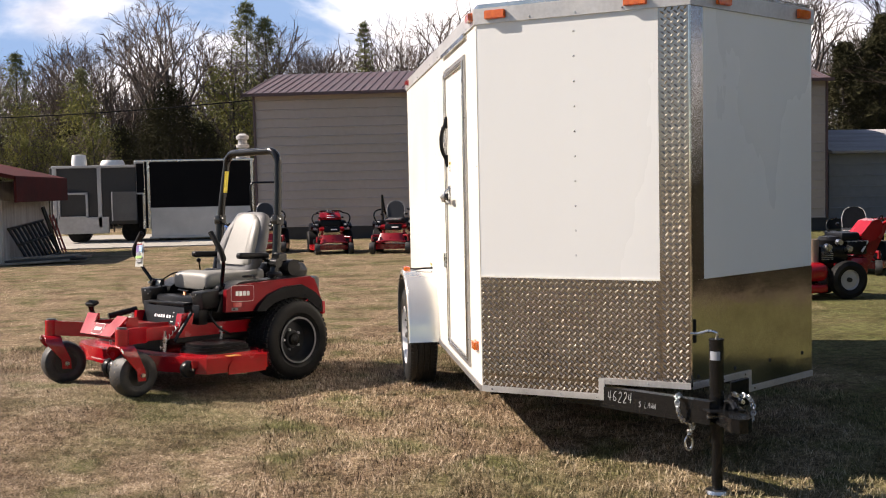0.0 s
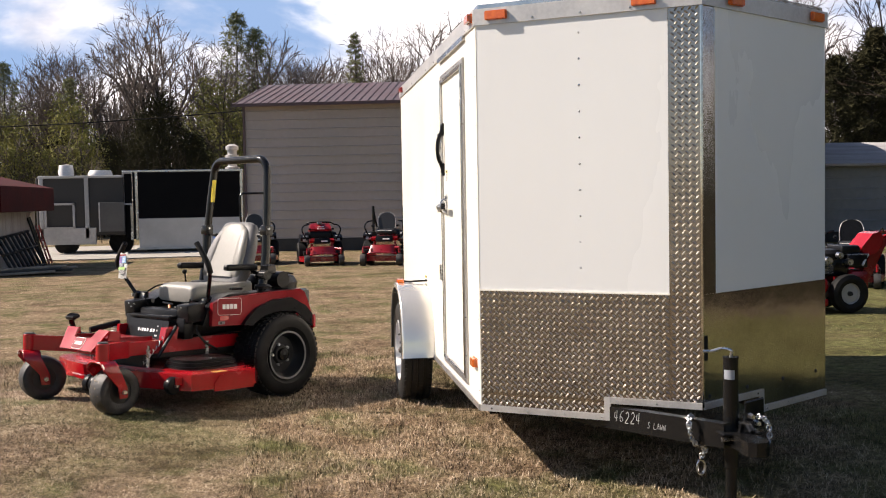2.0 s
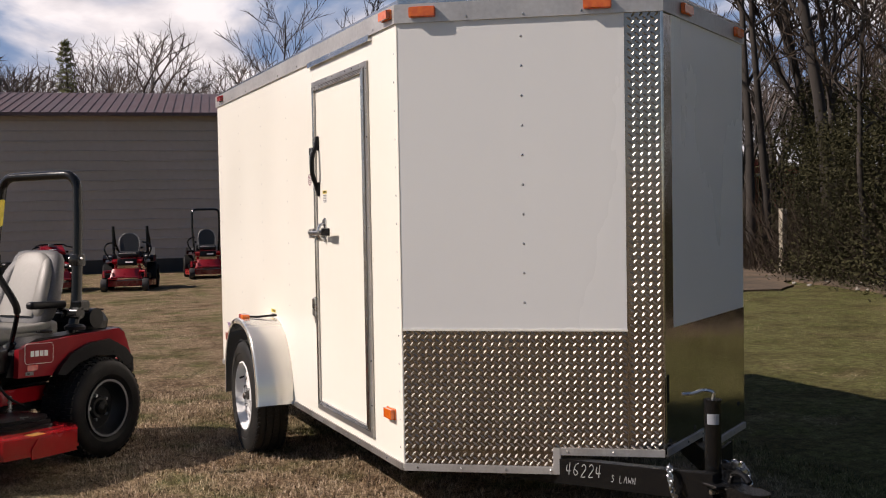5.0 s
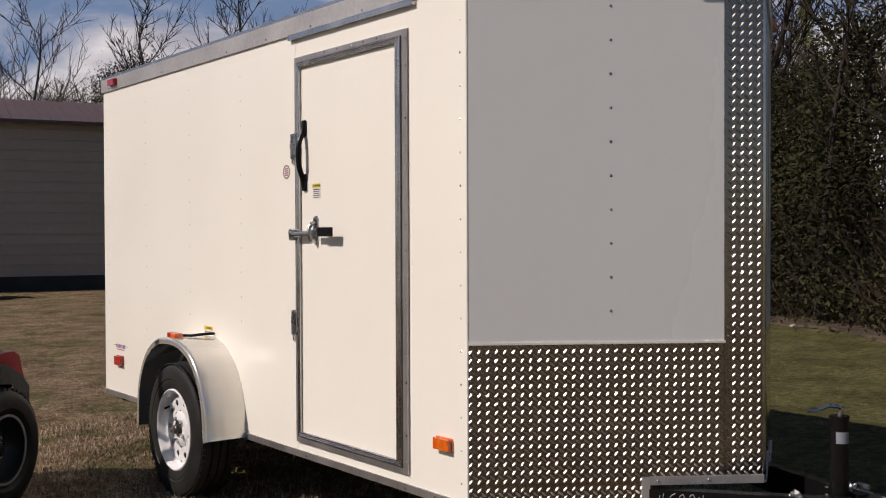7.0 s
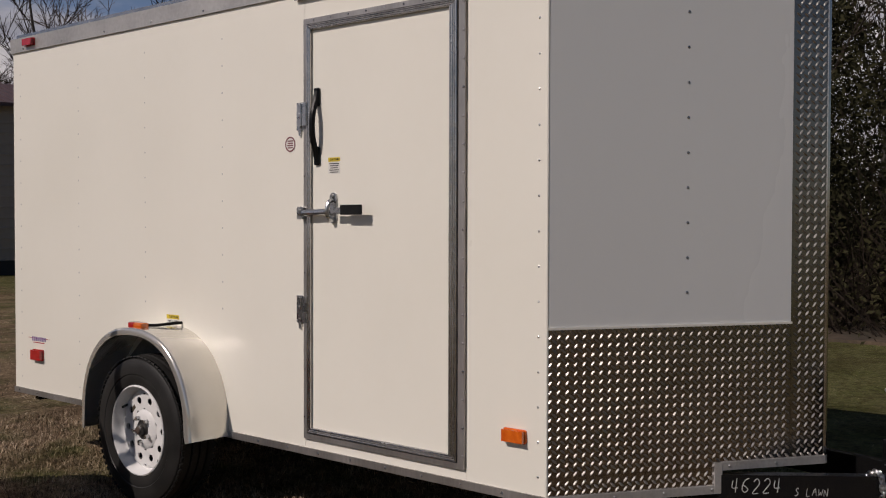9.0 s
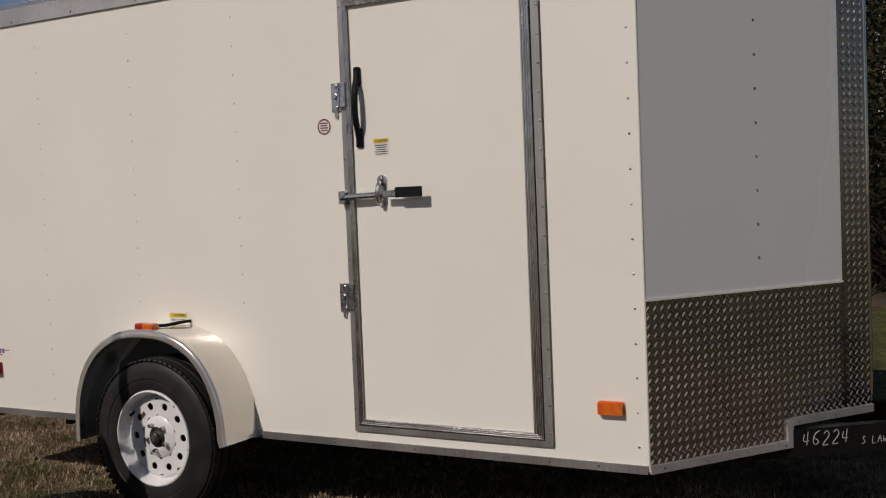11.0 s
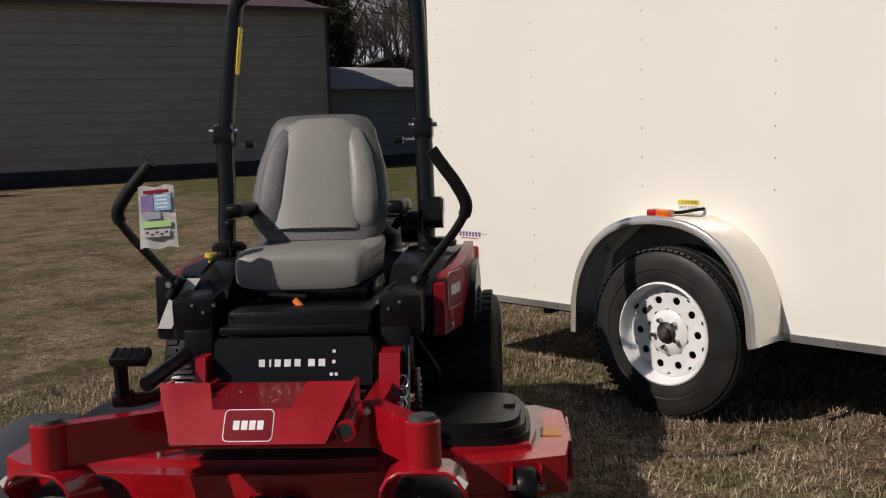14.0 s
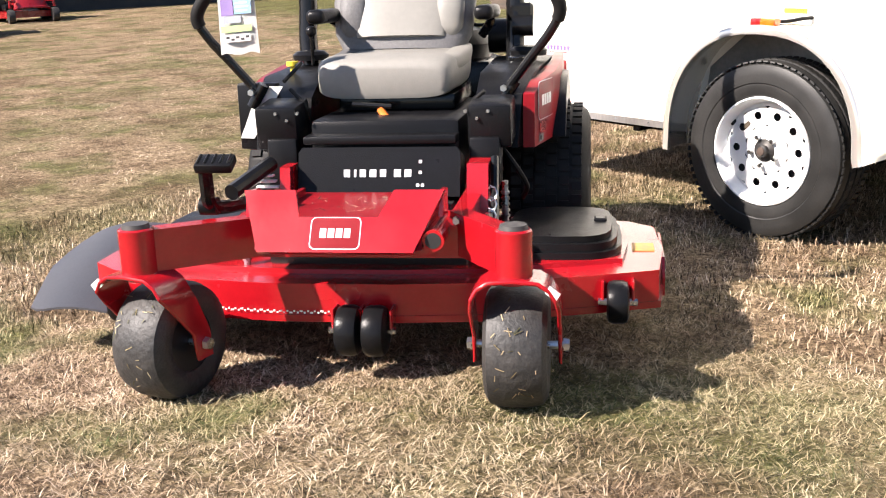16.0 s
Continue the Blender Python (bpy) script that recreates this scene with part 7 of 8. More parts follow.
def leaf_clumps(name, material, parent, centres, rng, per, spread, size, slim=0.28):
    """A crown of many small leaf tufts round the given centres."""
    v, f = [], []
    for c, s in centres:
        for _ in range(per):
            p = c + Vector((rng.gauss(0, 1), rng.gauss(0, 1), rng.gauss(0, 0.7))) * spread * s
            a, b_ = Vector((rng.uniform(-1, 1), rng.uniform(-1, 1), rng.uniform(-0.6, 0.9))).normalized(), Vector((rng.uniform(-1, 1), rng.uniform(-1, 1), rng.uniform(-1, 1))).normalized()
            z = size * rng.uniform(0.6, 1.5)
            w = a.cross(b_).normalized() * z * slim
            k = len(v)
            v += [p - a * z * 0.5 - w * 0.3, p + w, p + a * z * 0.6, p - w]
            f.append((k, k + 1, k + 2, k + 3))
    me = bpy.data.meshes.new(name)
    me.from_pydata(v, [], f)
    me.materials.append(material)
    ob = new(name, me)
    ob.parent = parent
    return ob


def pine(seed, m, h, label, spread=1.0, start=0.35, needles=M_pine, per=11):
    """Pine with open tiers of limbs, each ending in needle tufts, drawn in to a pointed leader."""
    rng = random.Random(seed)
    g = thing("pine_tree", m, label, "tree", "pines")
    st = Stems()
    trunk = wander(rng, Vector((0, 0, -0.1)), Vector((0.02, 0.02, 1)), h, 10, 0.02, 0.06)
    st.add(trunk, h * 0.014, 0.012, 7)
    cs = []
    k, t = 0, start
    while t < 0.995:
        i = min(int(t * 10), 9)
        p = trunk[i].lerp(trunk[i + 1], t * 10 - i)
        for b_ in range(5):
            a = k * 1.1 + b_ * 1.257 + rng.uniform(-0.3, 0.3)
            L = h * 0.20 * spread * (1.0 - t) ** 0.85 * rng.uniform(0.55, 1.2) + 0.10
            br = wander(rng, p, Vector((math.cos(a), math.sin(a), rng.uniform(0.15, 0.55))).normalized(), L, 4, 0.07, 0.07)
            st.add(br, 0.022 * (1.1 - t), 0.006, 4)
            for q in (2, 3, 4):
                if rng.random() < 0.55 + 0.12 * q:
                    cs.append((br[q], 0.32 + 0.35 * (1 - t)))
        k += 1
        t += 0.05 - 0.025 * t
    cs.append((trunk[-1], 0.25))
    st.make("trunk", M_bark, g)
    leaf_clumps("crown", needles, g, cs, rng, per, 0.20 * spread, 0.24, 0.075)
    return g


def cedar(seed, m, h, w, material, label, n=280):
    rng = random.Random(seed)
    g = thing("cedar_tree", m, label, "tree", "cedars")
    st = Stems()
    st.add(wander(rng, Vector((0, 0, -0.1)), Vector((0, 0, 1)), h * 0.95, 8, 0.03, 0.05), 0.10, 0.02, 6)
    cs = []
    for _ in range(n):
        t = rng.random() ** 1.25
        rad = w * (1 - t) ** 0.6 * (0.8 + 0.2 * math.sin(7 * t + seed)) * math.sqrt(rng.uniform(0.1, 1.1)) * rng.choice((0.8, 1.0, 1.0, 1.25))
        a = rng.uniform(0, 6.283)
        cs.append((Vector((rad * math.cos(a), rad * math.sin(a), 0.2 + t * (h - 0.2))), 0.7))
    st.make("trunk", M_bark, g)
    leaf_clumps("crown", material, g, cs, rng, 80, 0.46, 0.075, 0.2)
    return g


def budding(seed, m, h, label):
    """Young tree with a thin haze of yellow-green leaves."""
    g = bare_tree(seed, m, h, 0.10, label, 0.6, 0.08, 0.18, "budding trees")
    rng = random.Random(seed + 7)
    cs = []
    for _ in range(150):
        t = rng.uniform(0.05, 1) ** 0.8
        rad = h * 0.24 * math.sin(math.pi * min(1, 0.15 + 0.8 * t)) * math.sqrt(rng.random())
        a = rng.uniform(0, 6.283)
        cs.append((Vector((rad * math.cos(a), rad * math.sin(a), t * h * 0.95)), 0.8))
    leaf_clumps("leaves", M_bud, g, cs, rng, 40, 0.50, 0.085)
    return g


def rot(x, y, a, s=1.0):
    return pose(x, y, 0, 0, 0, a) @ Matrix.Scale(s, 4)


def grove():
    oak = fan_tree(64, rot(-7.2, 43, 0), 9.9, 0.24, "large bare grey-brown tree behind the trailers", 7, 0.34, 0.21)
    thin = fan_tree(11, rot(-12.5, 50, 40), 9.0, 0.14, "bare slender tree in the wood edge", 6, 0.33, 0.26)
    tall = fan_tree(23, rot(-3.6, 52, 90), 10.3, 0.17, "bare tall tree in the wood edge", 6, 0.42, 0.24)
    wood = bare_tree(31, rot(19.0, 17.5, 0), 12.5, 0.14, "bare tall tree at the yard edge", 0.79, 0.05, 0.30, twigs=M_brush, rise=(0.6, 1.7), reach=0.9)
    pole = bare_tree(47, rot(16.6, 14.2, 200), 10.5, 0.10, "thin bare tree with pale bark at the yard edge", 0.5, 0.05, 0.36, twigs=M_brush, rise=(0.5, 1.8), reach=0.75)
    rng = random.Random(5)
    # far wood edge behind the building
    x = -34.0
    k = 0
    while x < 34:
        for row in range(3 if x < 13 else 2):
            src = (thin, tall, tall, thin, tall)[(k + row) % 5]
            y = 50 + row * 5 + rng.uniform(-2, 2)
            s = rng.uniform(0.70, 0.92) * (1.12 if -2 < x < 13 else 1.0)
            if not (abs(x + 7.6) < 1.5 and row == 0):
                copy_thing(src, pose(x + rng.uniform(-1.4, 1.4), y, 0, 0, 0, rng.uniform(0, 360)) @ Matrix.Scale(s, 4))
        x += rng.uniform(1.6, 2.6)
        k += 1
    # right-hand wood, carried on unseen below y 0 to darken the nose
    for (x, y, a, s, src) in ((17.4, 16.2, 30, 0.95, 0), (20.5, 14.0, 120, 1.0, 0), (23.5, 16.5, 250, 1.05, 0), (26, 12.5, 60, 1.1, 0), (29, 18, 10, 1.0, 0), (24, 22, 200, 0.9, 1),
                              (21.5, 10.0, 330, 1.0, 0), (25, 7.0, 140, 1.1, 0), (28, 3.0, 80, 1.05, 0), (22.5, 5.0, 20, 0.9, 1), (24.5, 0.0, 270, 1.0, 0), (29, -4, 180, 1.0, 0), (31, 9, 45, 1.1, 0),
                              (18.6, 12.6, 300, 0.9, 1), (20.2, 8.2, 100, 0.95, 1), (33, 14, 15, 1.1, 0), (34, 23, 95, 1.0, 0), (30, 26.5, 215, 0.9, 0), (23.4, 27.0, 160, 0.9, 1),
                              (25.5, 28.4, 20, 0.8, 1), (38, 5, 130, 1.1, 0), (36, 30, 250, 1.0, 0), (41, 18, 10, 1.1, 0), (26, -9, 60, 1.0, 0), (33, -13, 10, 1.1, 0), (14.0, 35.5, 40, 0.85, 0),
                              (20.5, 38.5, 310, 1.15, 0), (9.5, 41, 140, 0.9, 0), (27.5, 40, 20, 1.0, 0), (34, 42, 110, 1.0, 0), (45, 34, 110, 1.1, 0), (46, 8, 200, 1.1, 0), (44, -6, 200, 1.1, 0)):
        copy_thing((wood, pole)[src], pose(x, y, 0, 0, 0, a) @ Matrix.Scale(s, 4))
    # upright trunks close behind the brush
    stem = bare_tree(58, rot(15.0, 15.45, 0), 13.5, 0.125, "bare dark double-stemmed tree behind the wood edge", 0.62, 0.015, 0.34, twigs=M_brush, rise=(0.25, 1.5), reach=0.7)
    for (x, y, a, s) in ((15.45, 15.4, 130, 0.92), (15.1, 13.0, 70, 1.25), (16.9, 15.1, 310, 0.8)):
        copy_thing(stem, pose(x, y, 0, 0, 0, a) @ Matrix.Scale(s, 4))
    # two slender trees leaning out over the yard
    for (x, y, a, s, tilt) in ((15.0, 16.1, 250, 0.62, 23), (15.9, 16.9, 40, 0.70, 14)):
        copy_thing(stem, pose(x, y, 0) @ Matrix.Rotation(radians(tilt), 4, Vector((-0.56, -0.83, 0))) @ pose(0, 0, 0, 0, 0, a) @ Matrix.Scale(s, 4))
    # grey wood behind the low building and the barn
    for k in range(22):
        u, v = rng.uniform(0, 1), rng.uniform(0, 1)
        copy_thing((tall, thin)[k % 2], pose(25.5 + 11 * u + 5 * v, 41 - 6 * u + 9 * v, 0, 0, 0, rng.uniform(0, 360)) @ Matrix.Scale(rng.uniform(0.72, 0.95), 4))
    for (x, y, a, s) in ((12.3, 8.6, 150, 0.7), (11.5, 5.9, 10, 0.62), (10.1, 3.4, 110, 0.6), (12.9, 9.9, 310, 0.74)):
        copy_thing(pole, pose(x, y, 0, 0, 0, a) @ Matrix.Scale(s, 4))
    for k in range(16):
        copy_thing((tall, thin)[k % 2], pose(40 + rng.uniform(0, 14), -22 + 4.6 * k + rng.uniform(-1.5, 1.5), 0, 0, 0, rng.uniform(0, 360)) @ Matrix.Scale(rng.uniform(0.9, 1.2), 4))
    for (x, y, a, s) in ((24, 20, 20, 0.8), (27.5, 22.5, 110, 0.85), (30.5, 19.5, 240, 0.9), (29, 27, 75, 0.8), (33, 24, 310, 0.9), (23, 25, 160, 0.7), (36, 20, 10, 0.95), (31, 33, 60, 0.9)):
        copy_thing(thin if x > 29 and y < 25 else tall, pose(x, y, 0, 0, 0, a) @ Matrix.Scale(s, 4))
    # pines
    p1 = pine(2, rot(-4.0, 50.7, 0), 11.4, "tall open-crowned pine behind the building", 1.7, 0.26, per=15)
    p2 = pine(8, rot(2.35, 50.7, 0), 10.3, "dense young pine behind the building", 0.95, 0.3)
    for (x, y, a, s) in ((-2.45, 50.9, 80, 0.93), (-4.9, 47.0, 150, 0.66), (-14.4, 46.5, 30, 0.72), (-11.4, 47.5, 200, 0.66), (-17.2, 46.0, 290, 0.70)):
        copy_thing(p1, pose(x, y, 0, 0, 0, a) @ Matrix.Scale(s, 4))
    p3 = pine(21, rot(19.4, 29.6, 0), 7.1, "dark dense pine behind the low building", 1.7, 0.10, M_cedar, 34)
    copy_thing(p3, pose(17.9, 29.3, 0, 0, 0, 110) @ Matrix.Scale(0.86, 4))
    copy_thing(p3, pose(20.6, 31.0, 0, 0, 0, 230) @ Matrix.Scale(0.80, 4))
    copy_thing(oak, pose(19.3, 34.0, 0, 0, 0, 75) @ Matrix.Scale(0.95, 4))
    copy_thing(p2, pose(33, 20, 0, 0, 0, 10) @ Matrix.Scale(1.0, 4))
    # cedars and evergreen brush; the one at y -9.2 is unseen, added for reflections
    c1 = cedar(4, rot(-6.6, 42, 0), 6.0, 2.6, M_cedar, "dark dense cedar behind the black trailer", 440)
    c2 = cedar(9, rot(17.2, 15.6, 0), 4.3, 2.0, M_cedar, "dark bushy cedar at the yard edge", 240)
    for (x, y, a, s, src) in ((-8.9, 42.5, 40, 0.7, c1), (-7.2, 41.2, 200, 0.86, c1), (-5.2, 41.6, 310, 0.72, c1), (19.4, 14.2, 80, 0.95, c2), (21.3, 16.8, 190, 1.1, c2), (22.3, 12.6, 300, 1.1, c2),
                              (23.6, 9.4, 120, 1.2, c2), (25, 14, 240, 1.4, c2), (27, 25.5, 140, 1.2, c2),
                              (14.9, 16.2, 70, 0.42, c2), (14.3, 12.1, 210, 0.70, c2), (13.3, 10.2, 20, 0.82, c2), (12.7, 8.0, 100, 0.9, c2), (12.1, 5.6, 310, 1.05, c2), (11.0, 3.2, 170, 1.0, c2), (10.6, 0.6, 40, 1.05, c2),
                              (10.9, -2.4, 90, 0.95, c2), (12.4, -9.2, 330, 1.1, c2), (15.6, 9.0, 15, 1.0, c2), (15.0, 4.6, 250, 1.1, c2), (14.2, 0.4, 60, 1.2, c2), (14.0, 41, 10, 1.0, c1), (15.3, 44.5, 75, 1.45, c1), (17.4, 46.5, 200, 1.6, c1), (13.3, 47.0, 310, 1.2, c1), (19.6, 45.0, 15, 1.3, c1), (18.0, 42.5, 100, 1.15, c1), (22.5, 43, 230, 1.2, c1), (27.0, 42, 320, 1.1, c1), (-11.5, 44.5, 120, 0.75, c1)):
        copy_thing(src, pose(x, y, 0, 0, 0, a) @ Matrix.Scale(s, 4))
    # yellow-green brush at the left wood edge
    b1 = budding(14, rot(-15, 40, 0), 6.0, "young tree with a haze of yellow-green leaves")
    for (x, y, a, s) in ((-18, 41, 40, 1.0), (-12.4, 40, 100, 0.85), (-20.5, 39, 170, 1.1), (-23.5, 41, 250, 1.15), (-10.6, 42.5, 300, 1.0), (-26, 40, 20, 1.1), (-16.5, 44, 90, 1.2), (-3.0, 43, 10, 0.95), (-2.2, 41, 130, 0.8), (-19, 46, 10, 1.25), (-12.2, 38.6, 260, 0.65), (-9.6, 40.6, 150, 0.75), (-17.2, 39.6, 330, 1.05), (-22, 43.5, 60, 1.3), (-4.4, 44.5, 220, 1.2), (-10.8, 39.6, 250, 0.6)):
        copy_thing(b1, pose(x, y, 0, 0, 0, a) @ Matrix.Scale(s, 4))


grove()


def wood_edge(y):
    """Where the lawn ends and the wood begins, as x over y."""
    ys, xs = (-30, -8, -2, 2.6, 5.0, 9.5, 12.0, 20.0), (15.0, 9.4, 8.4, 8.9, 10.8, 12.1, 12.8, 15.2)
    return float(np.interp(y, ys, xs))


def undergrowth():
    """Tangled dry brush along the edge of the wood."""
    rng = random.Random(77)
    st = Stems()
    for _ in range(5200):
        cy = rng.uniform(-14, 18)
        cx = wood_edge(cy) + 0.2 + abs(rng.gauss(0, 2.4))
        a = rng.uniform(0, 6.283)
        d = Vector((math.cos(a) * 0.6, math.sin(a) * 0.6, rng.uniform(0.35, 1.2))).normalized()
        st.add(wander(rng, Vector((cx, cy, 0)), d, rng.uniform(0.4, 2.8), 4, 0.25, -0.02), 0.010, 0.003, 3)
    for _ in range(2200):
        cx, cy = rng.uniform(-26, 34), 40 + rng.gauss(0, 2.0)
        a = rng.uniform(0, 6.283)
        d = Vector((math.cos(a) * 0.5, math.sin(a) * 0.5, 1)).normalized()
        st.add(wander(rng, Vector((cx, cy, 0)), d, rng.uniform(1.0, 4.0), 4, 0.2), 0.02, 0.006, 3)
    for _ in range(5600):
        cx, cy = rng.uniform(-44, 26), 61 + rng.gauss(0, 2.0)
        a = rng.uniform(0, 6.283)
        d = Vector((math.cos(a) * 0.3, math.sin(a) * 0.3, 1)).normalized()
        st.add(wander(rng, Vector((cx, cy, 0)), d, rng.uniform(4.0, 8.5), 4, 0.16), 0.07, 0.018, 3)
    for _ in range(1900):
        t = rng.random()
        cx, cy = 46 - 8 * t + rng.gauss(0, 2.5), -24 + 66 * t
        a = rng.uniform(0, 6.283)
        d = Vector((math.cos(a) * 0.45, math.sin(a) * 0.45, 1)).normalized()
        st.add(wander(rng, Vector((cx, cy, 0)), d, rng.uniform(2.0, 9.0), 4, 0.16), 0.05, 0.012, 3)
    me = bpy.data.meshes.new("brush")
    me.from_pydata(st.v, [], st.f)
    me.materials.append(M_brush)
    tagged(new("brush", me), "tangled dry brush along the wood edge", "brush", kind="stuff")
    # leaf litter under the trees
    b = B()
    poly = []
    for k in range(70):
        y = -30 + 47.5 * k / 69
        poly.append((wood_edge(y) - 0.25 + 0.35 * noise.noise((y * 0.9, 1.7, 0)), y))
    poly += [(60, 17.5), (60, -30)]
    poly = poly[::-1]
    prism(b, poly, -0.05, 0.035)
    tagged(part("litter", b, M_litter), "brown leaf litter under the trees", "leaf litter", kind="structure")
    b = B()
    poly = []
    for k in range(48):
        a = 2 * math.pi * k / 48
        u, v = 3.9 * math.cos(a), 2.1 * math.sin(a)
        rr = 1 + 0.22 * noise.noise((math.cos(a) * 2.2, math.sin(a) * 2.2, 4.4)) + 0.08 * noise.noise((math.cos(a) * 9, math.sin(a) * 9, 1.2))
        poly.append((11.3 + rr * (0.62 * u - 0.78 * v), 13.0 + rr * (0.78 * u + 0.62 * v)))
    prism(b, poly, -0.04, 0.03)
    tagged(part("litter", b, M_litter), "patch of brown fallen leaves on the lawn", "leaf litter", kind="structure")
    # small pale stones and scraps at the edge
    rng = random.Random(12)
    for k in range(34):
        g = thing("stone", pose(wood_edge(yy := 9.5 + rng.uniform(-4.0, 5.0)) + rng.uniform(-0.6, 0.5), yy, 0, 0, 0, rng.uniform(0, 360)), "pale stone lying on the grass edge", "stone", "stones at the yard edge")
        b = B()
        bmesh.ops.create_icosphere(b, subdivisions=1, radius=rng.uniform(0.02, 0.055), matrix=Matrix.Translation((0, 0, 0.03)) @ Matrix.Diagonal((1, rng.uniform(0.6, 1), 0.55, 1)))
        part("rock", b, M_concrete if k % 3 else M_litter, g)
    g = thing("fence_post", pose(14.1, 13.4, 0), "pale weathered wooden post at the yard edge", "post")
    b = B()
    box(b, (0, 0, 0.66), (0.14, 0.12, 1.42), 0.012)
    part("post", b, mat("pale_post_wood", (0.42, 0.37, 0.29), 0.85, col2=(0.30, 0.26, 0.2), scale=4, fine=0.4), g)
    g = thing("barrel", pose(13.0, 9.1, 0), "dark drum lying at the wood edge", "drum")
    b = B()
    lathe(b, [(0.0, -0.45), (0.30, -0.45), (0.31, -0.15), (0.32, -0.14), (0.32, -0.12), (0.31, -0.11), (0.31, 0.2), (0.30, 0.45), (0.0, 0.45)], Matrix.Translation((0, 0, 0.30)) @ Matrix.Rotation(radians(78), 4, 'Y'), 24)
    part("drum", b, M_greytr, g)


undergrowth()


# ---- machines parked further back ----
def taper_top(q, centre, z0, z1, k):
    """Draws the upper part of a block in towards its centre."""
    for v in q.verts:
        s = 1 - (1 - k) * (v.co.z - z0) / (z1 - z0)
        v.co.x = centre[0] + (v.co.x - centre[0]) * s
        v.co.y = centre[1] + (v.co.y - centre[1]) * s


M_pmred = mat("bright_red_mower_paint", (0.30, 0.006, 0.010), 0.28, col2=(0.20, 0.004, 0.007), scale=5, fine=0.15, coat=0.5)


def parked_mower(m, label, hoop, folded, stand=False, shell=M_shell):
    g = thing("parked_mower", m, label, "mower", "parked red mowers")

    def P(nm, q, mt, par=None, lb=""):
        return part(nm, q, mt, par or g, lb)
    q = B()
    prism(q, [(0.55, 0.56), (0.78, 0.46), (0.84, 0.0), (0.78, -0.46), (0.55, -0.56), (0.2, -0.56), (0.2, 0.56)], 0.10, 0.22)
    P("cutting_deck", bevel_all(q, 0.02, 2), M_pmred)
    q = B()
    prism(q, [(0.48, 0.34), (0.86, 0.33), (0.93, 0.22), (0.93, -0.22), (0.86, -0.33), (0.48, -0.34)], 0.28, 0.47)
    taper_top(q, (0.45, 0), 0.28, 0.47, 0.82)
    P("front_plate", bevel_all(q, 0.03, 2), M_pmred)
    q = B()
    sweep(q, smooth_path([(0.93, -0.34, 0.27), (1.0, -0.18, 0.30), (1.0, 0.18, 0.30), (0.93, 0.34, 0.27)], 4), 0.022, 8)
    P("front_bar", q, M_pmred)
    q = B()
    prism(q, [(-0.35, 0.40), (0.52, 0.56), (0.56, 0.62), (0.40, 0.66), (-0.35, 0.66)], -0.31, 0.31, Matrix(((1, 0, 0, 0), (0, 0, 1, 0), (0, 1, 0, 0), (0, 0, 0, 1))))
    P("body", bevel_all(q, 0.03, 2), M_pmred)
    for sd in (1, -1):
        q = B()
        mm = Matrix.Translation((-0.10, 0.46 * sd, 0.28)) @ Matrix.Rotation(radians(90), 4, 'X')
        lathe(q, [(0.0, -0.05), (0.15, -0.05), (0.15, -0.11), (0.24, -0.12), (0.28, -0.09), (0.28, 0.09), (0.24, 0.12), (0.15, 0.11), (0.15, 0.05), (0.0, 0.05)], mm, 28)
        P("drive_wheel", q, M_rubber)
        q = B()
        box(q, (0.60, 0.40 * sd, 0.30), (0.42, 0.16, 0.12), 0.03, None, 2)
        P("belt_cover", q, M_blackplastic)
        q = B()
        mm = Matrix.Translation((1.0, 0.42 * sd, 0.14)) @ Matrix.Rotation(radians(90), 4, 'X')
        lathe(q, [(0.0, -0.05), (0.08, -0.05), (0.13, -0.06), (0.14, 0.0), (0.13, 0.06), (0.08, 0.05), (0.0, 0.05)], mm, 22)
        P("caster_wheel", q, M_dustyrub)
        q = B()
        sweep(q, [(1.0, 0.42 * sd, 0.30), (1.0, 0.42 * sd, 0.42), (0.85, 0.30 * sd, 0.42)], 0.03, 8)
        P("caster_arm", q, M_pmred)
        q = B()
        sweep(q, smooth_path([(0.42, 0.36 * sd, 0.62), (0.38, 0.48 * sd, 0.85), (0.34, 0.44 * sd, 0.98), (0.30, 0.30 * sd, 1.02)], 4), 0.018, 8)
        P("steering_lever", q, M_blacksteel)
        q = B()
        prism(q, [(-0.36, 0.56), (0.34, 0.60), (0.42, 0.68), (0.30, 0.75), (-0.10, 0.76), (-0.36, 0.70)], 0.42 * sd - 0.10, 0.42 * sd + 0.10, Matrix(((1, 0, 0, 0), (0, 0, 1, 0), (0, 1, 0, 0), (0, 0, 0, 1))))
        P("side_console", bevel_all(q, 0.03, 2), M_blackplastic)
        q = B()
        box(q, (0.36, 0.40 * sd, 0.66), (0.05, 0.13, 0.16), 0.02, (0, -28, 0), 2)
        P("console_front", q, M_roofgrey)
        q = B()
        sweep(q, [(0.46, 0.26 * sd, 0.40), (0.47, 0.24 * sd, 0.54)], 0.03, 8)
        P("frame_upright", q, M_pmred)
        q = B()
        box(q, (0.30, 0.29 * sd, 0.90), (0.26, 0.06, 0.05), 0.02, None, 2)
        P("armrest", q, M_blackplastic)
    q = B()
    box(q, (0.52, 0, 0.60), (0.10, 0.40, 0.14), 0.02, (0, -15, 0), 2)
    P("front_panel", q, M_blackplastic)
    q = B()
    box(q, (0.585, 0.05, 0.60), (0.004, 0.16, 0.03), 0.001, (0, -15, 0))
    P("name_bar", q, M_whiteprint)
    q = B()
    box(q, (-0.45, 0, 0.62), (0.42, 0.5, 0.36), 0.05, None, 2)
    P("engine", q, M_blacksteel)
    if stand:
        q = B()
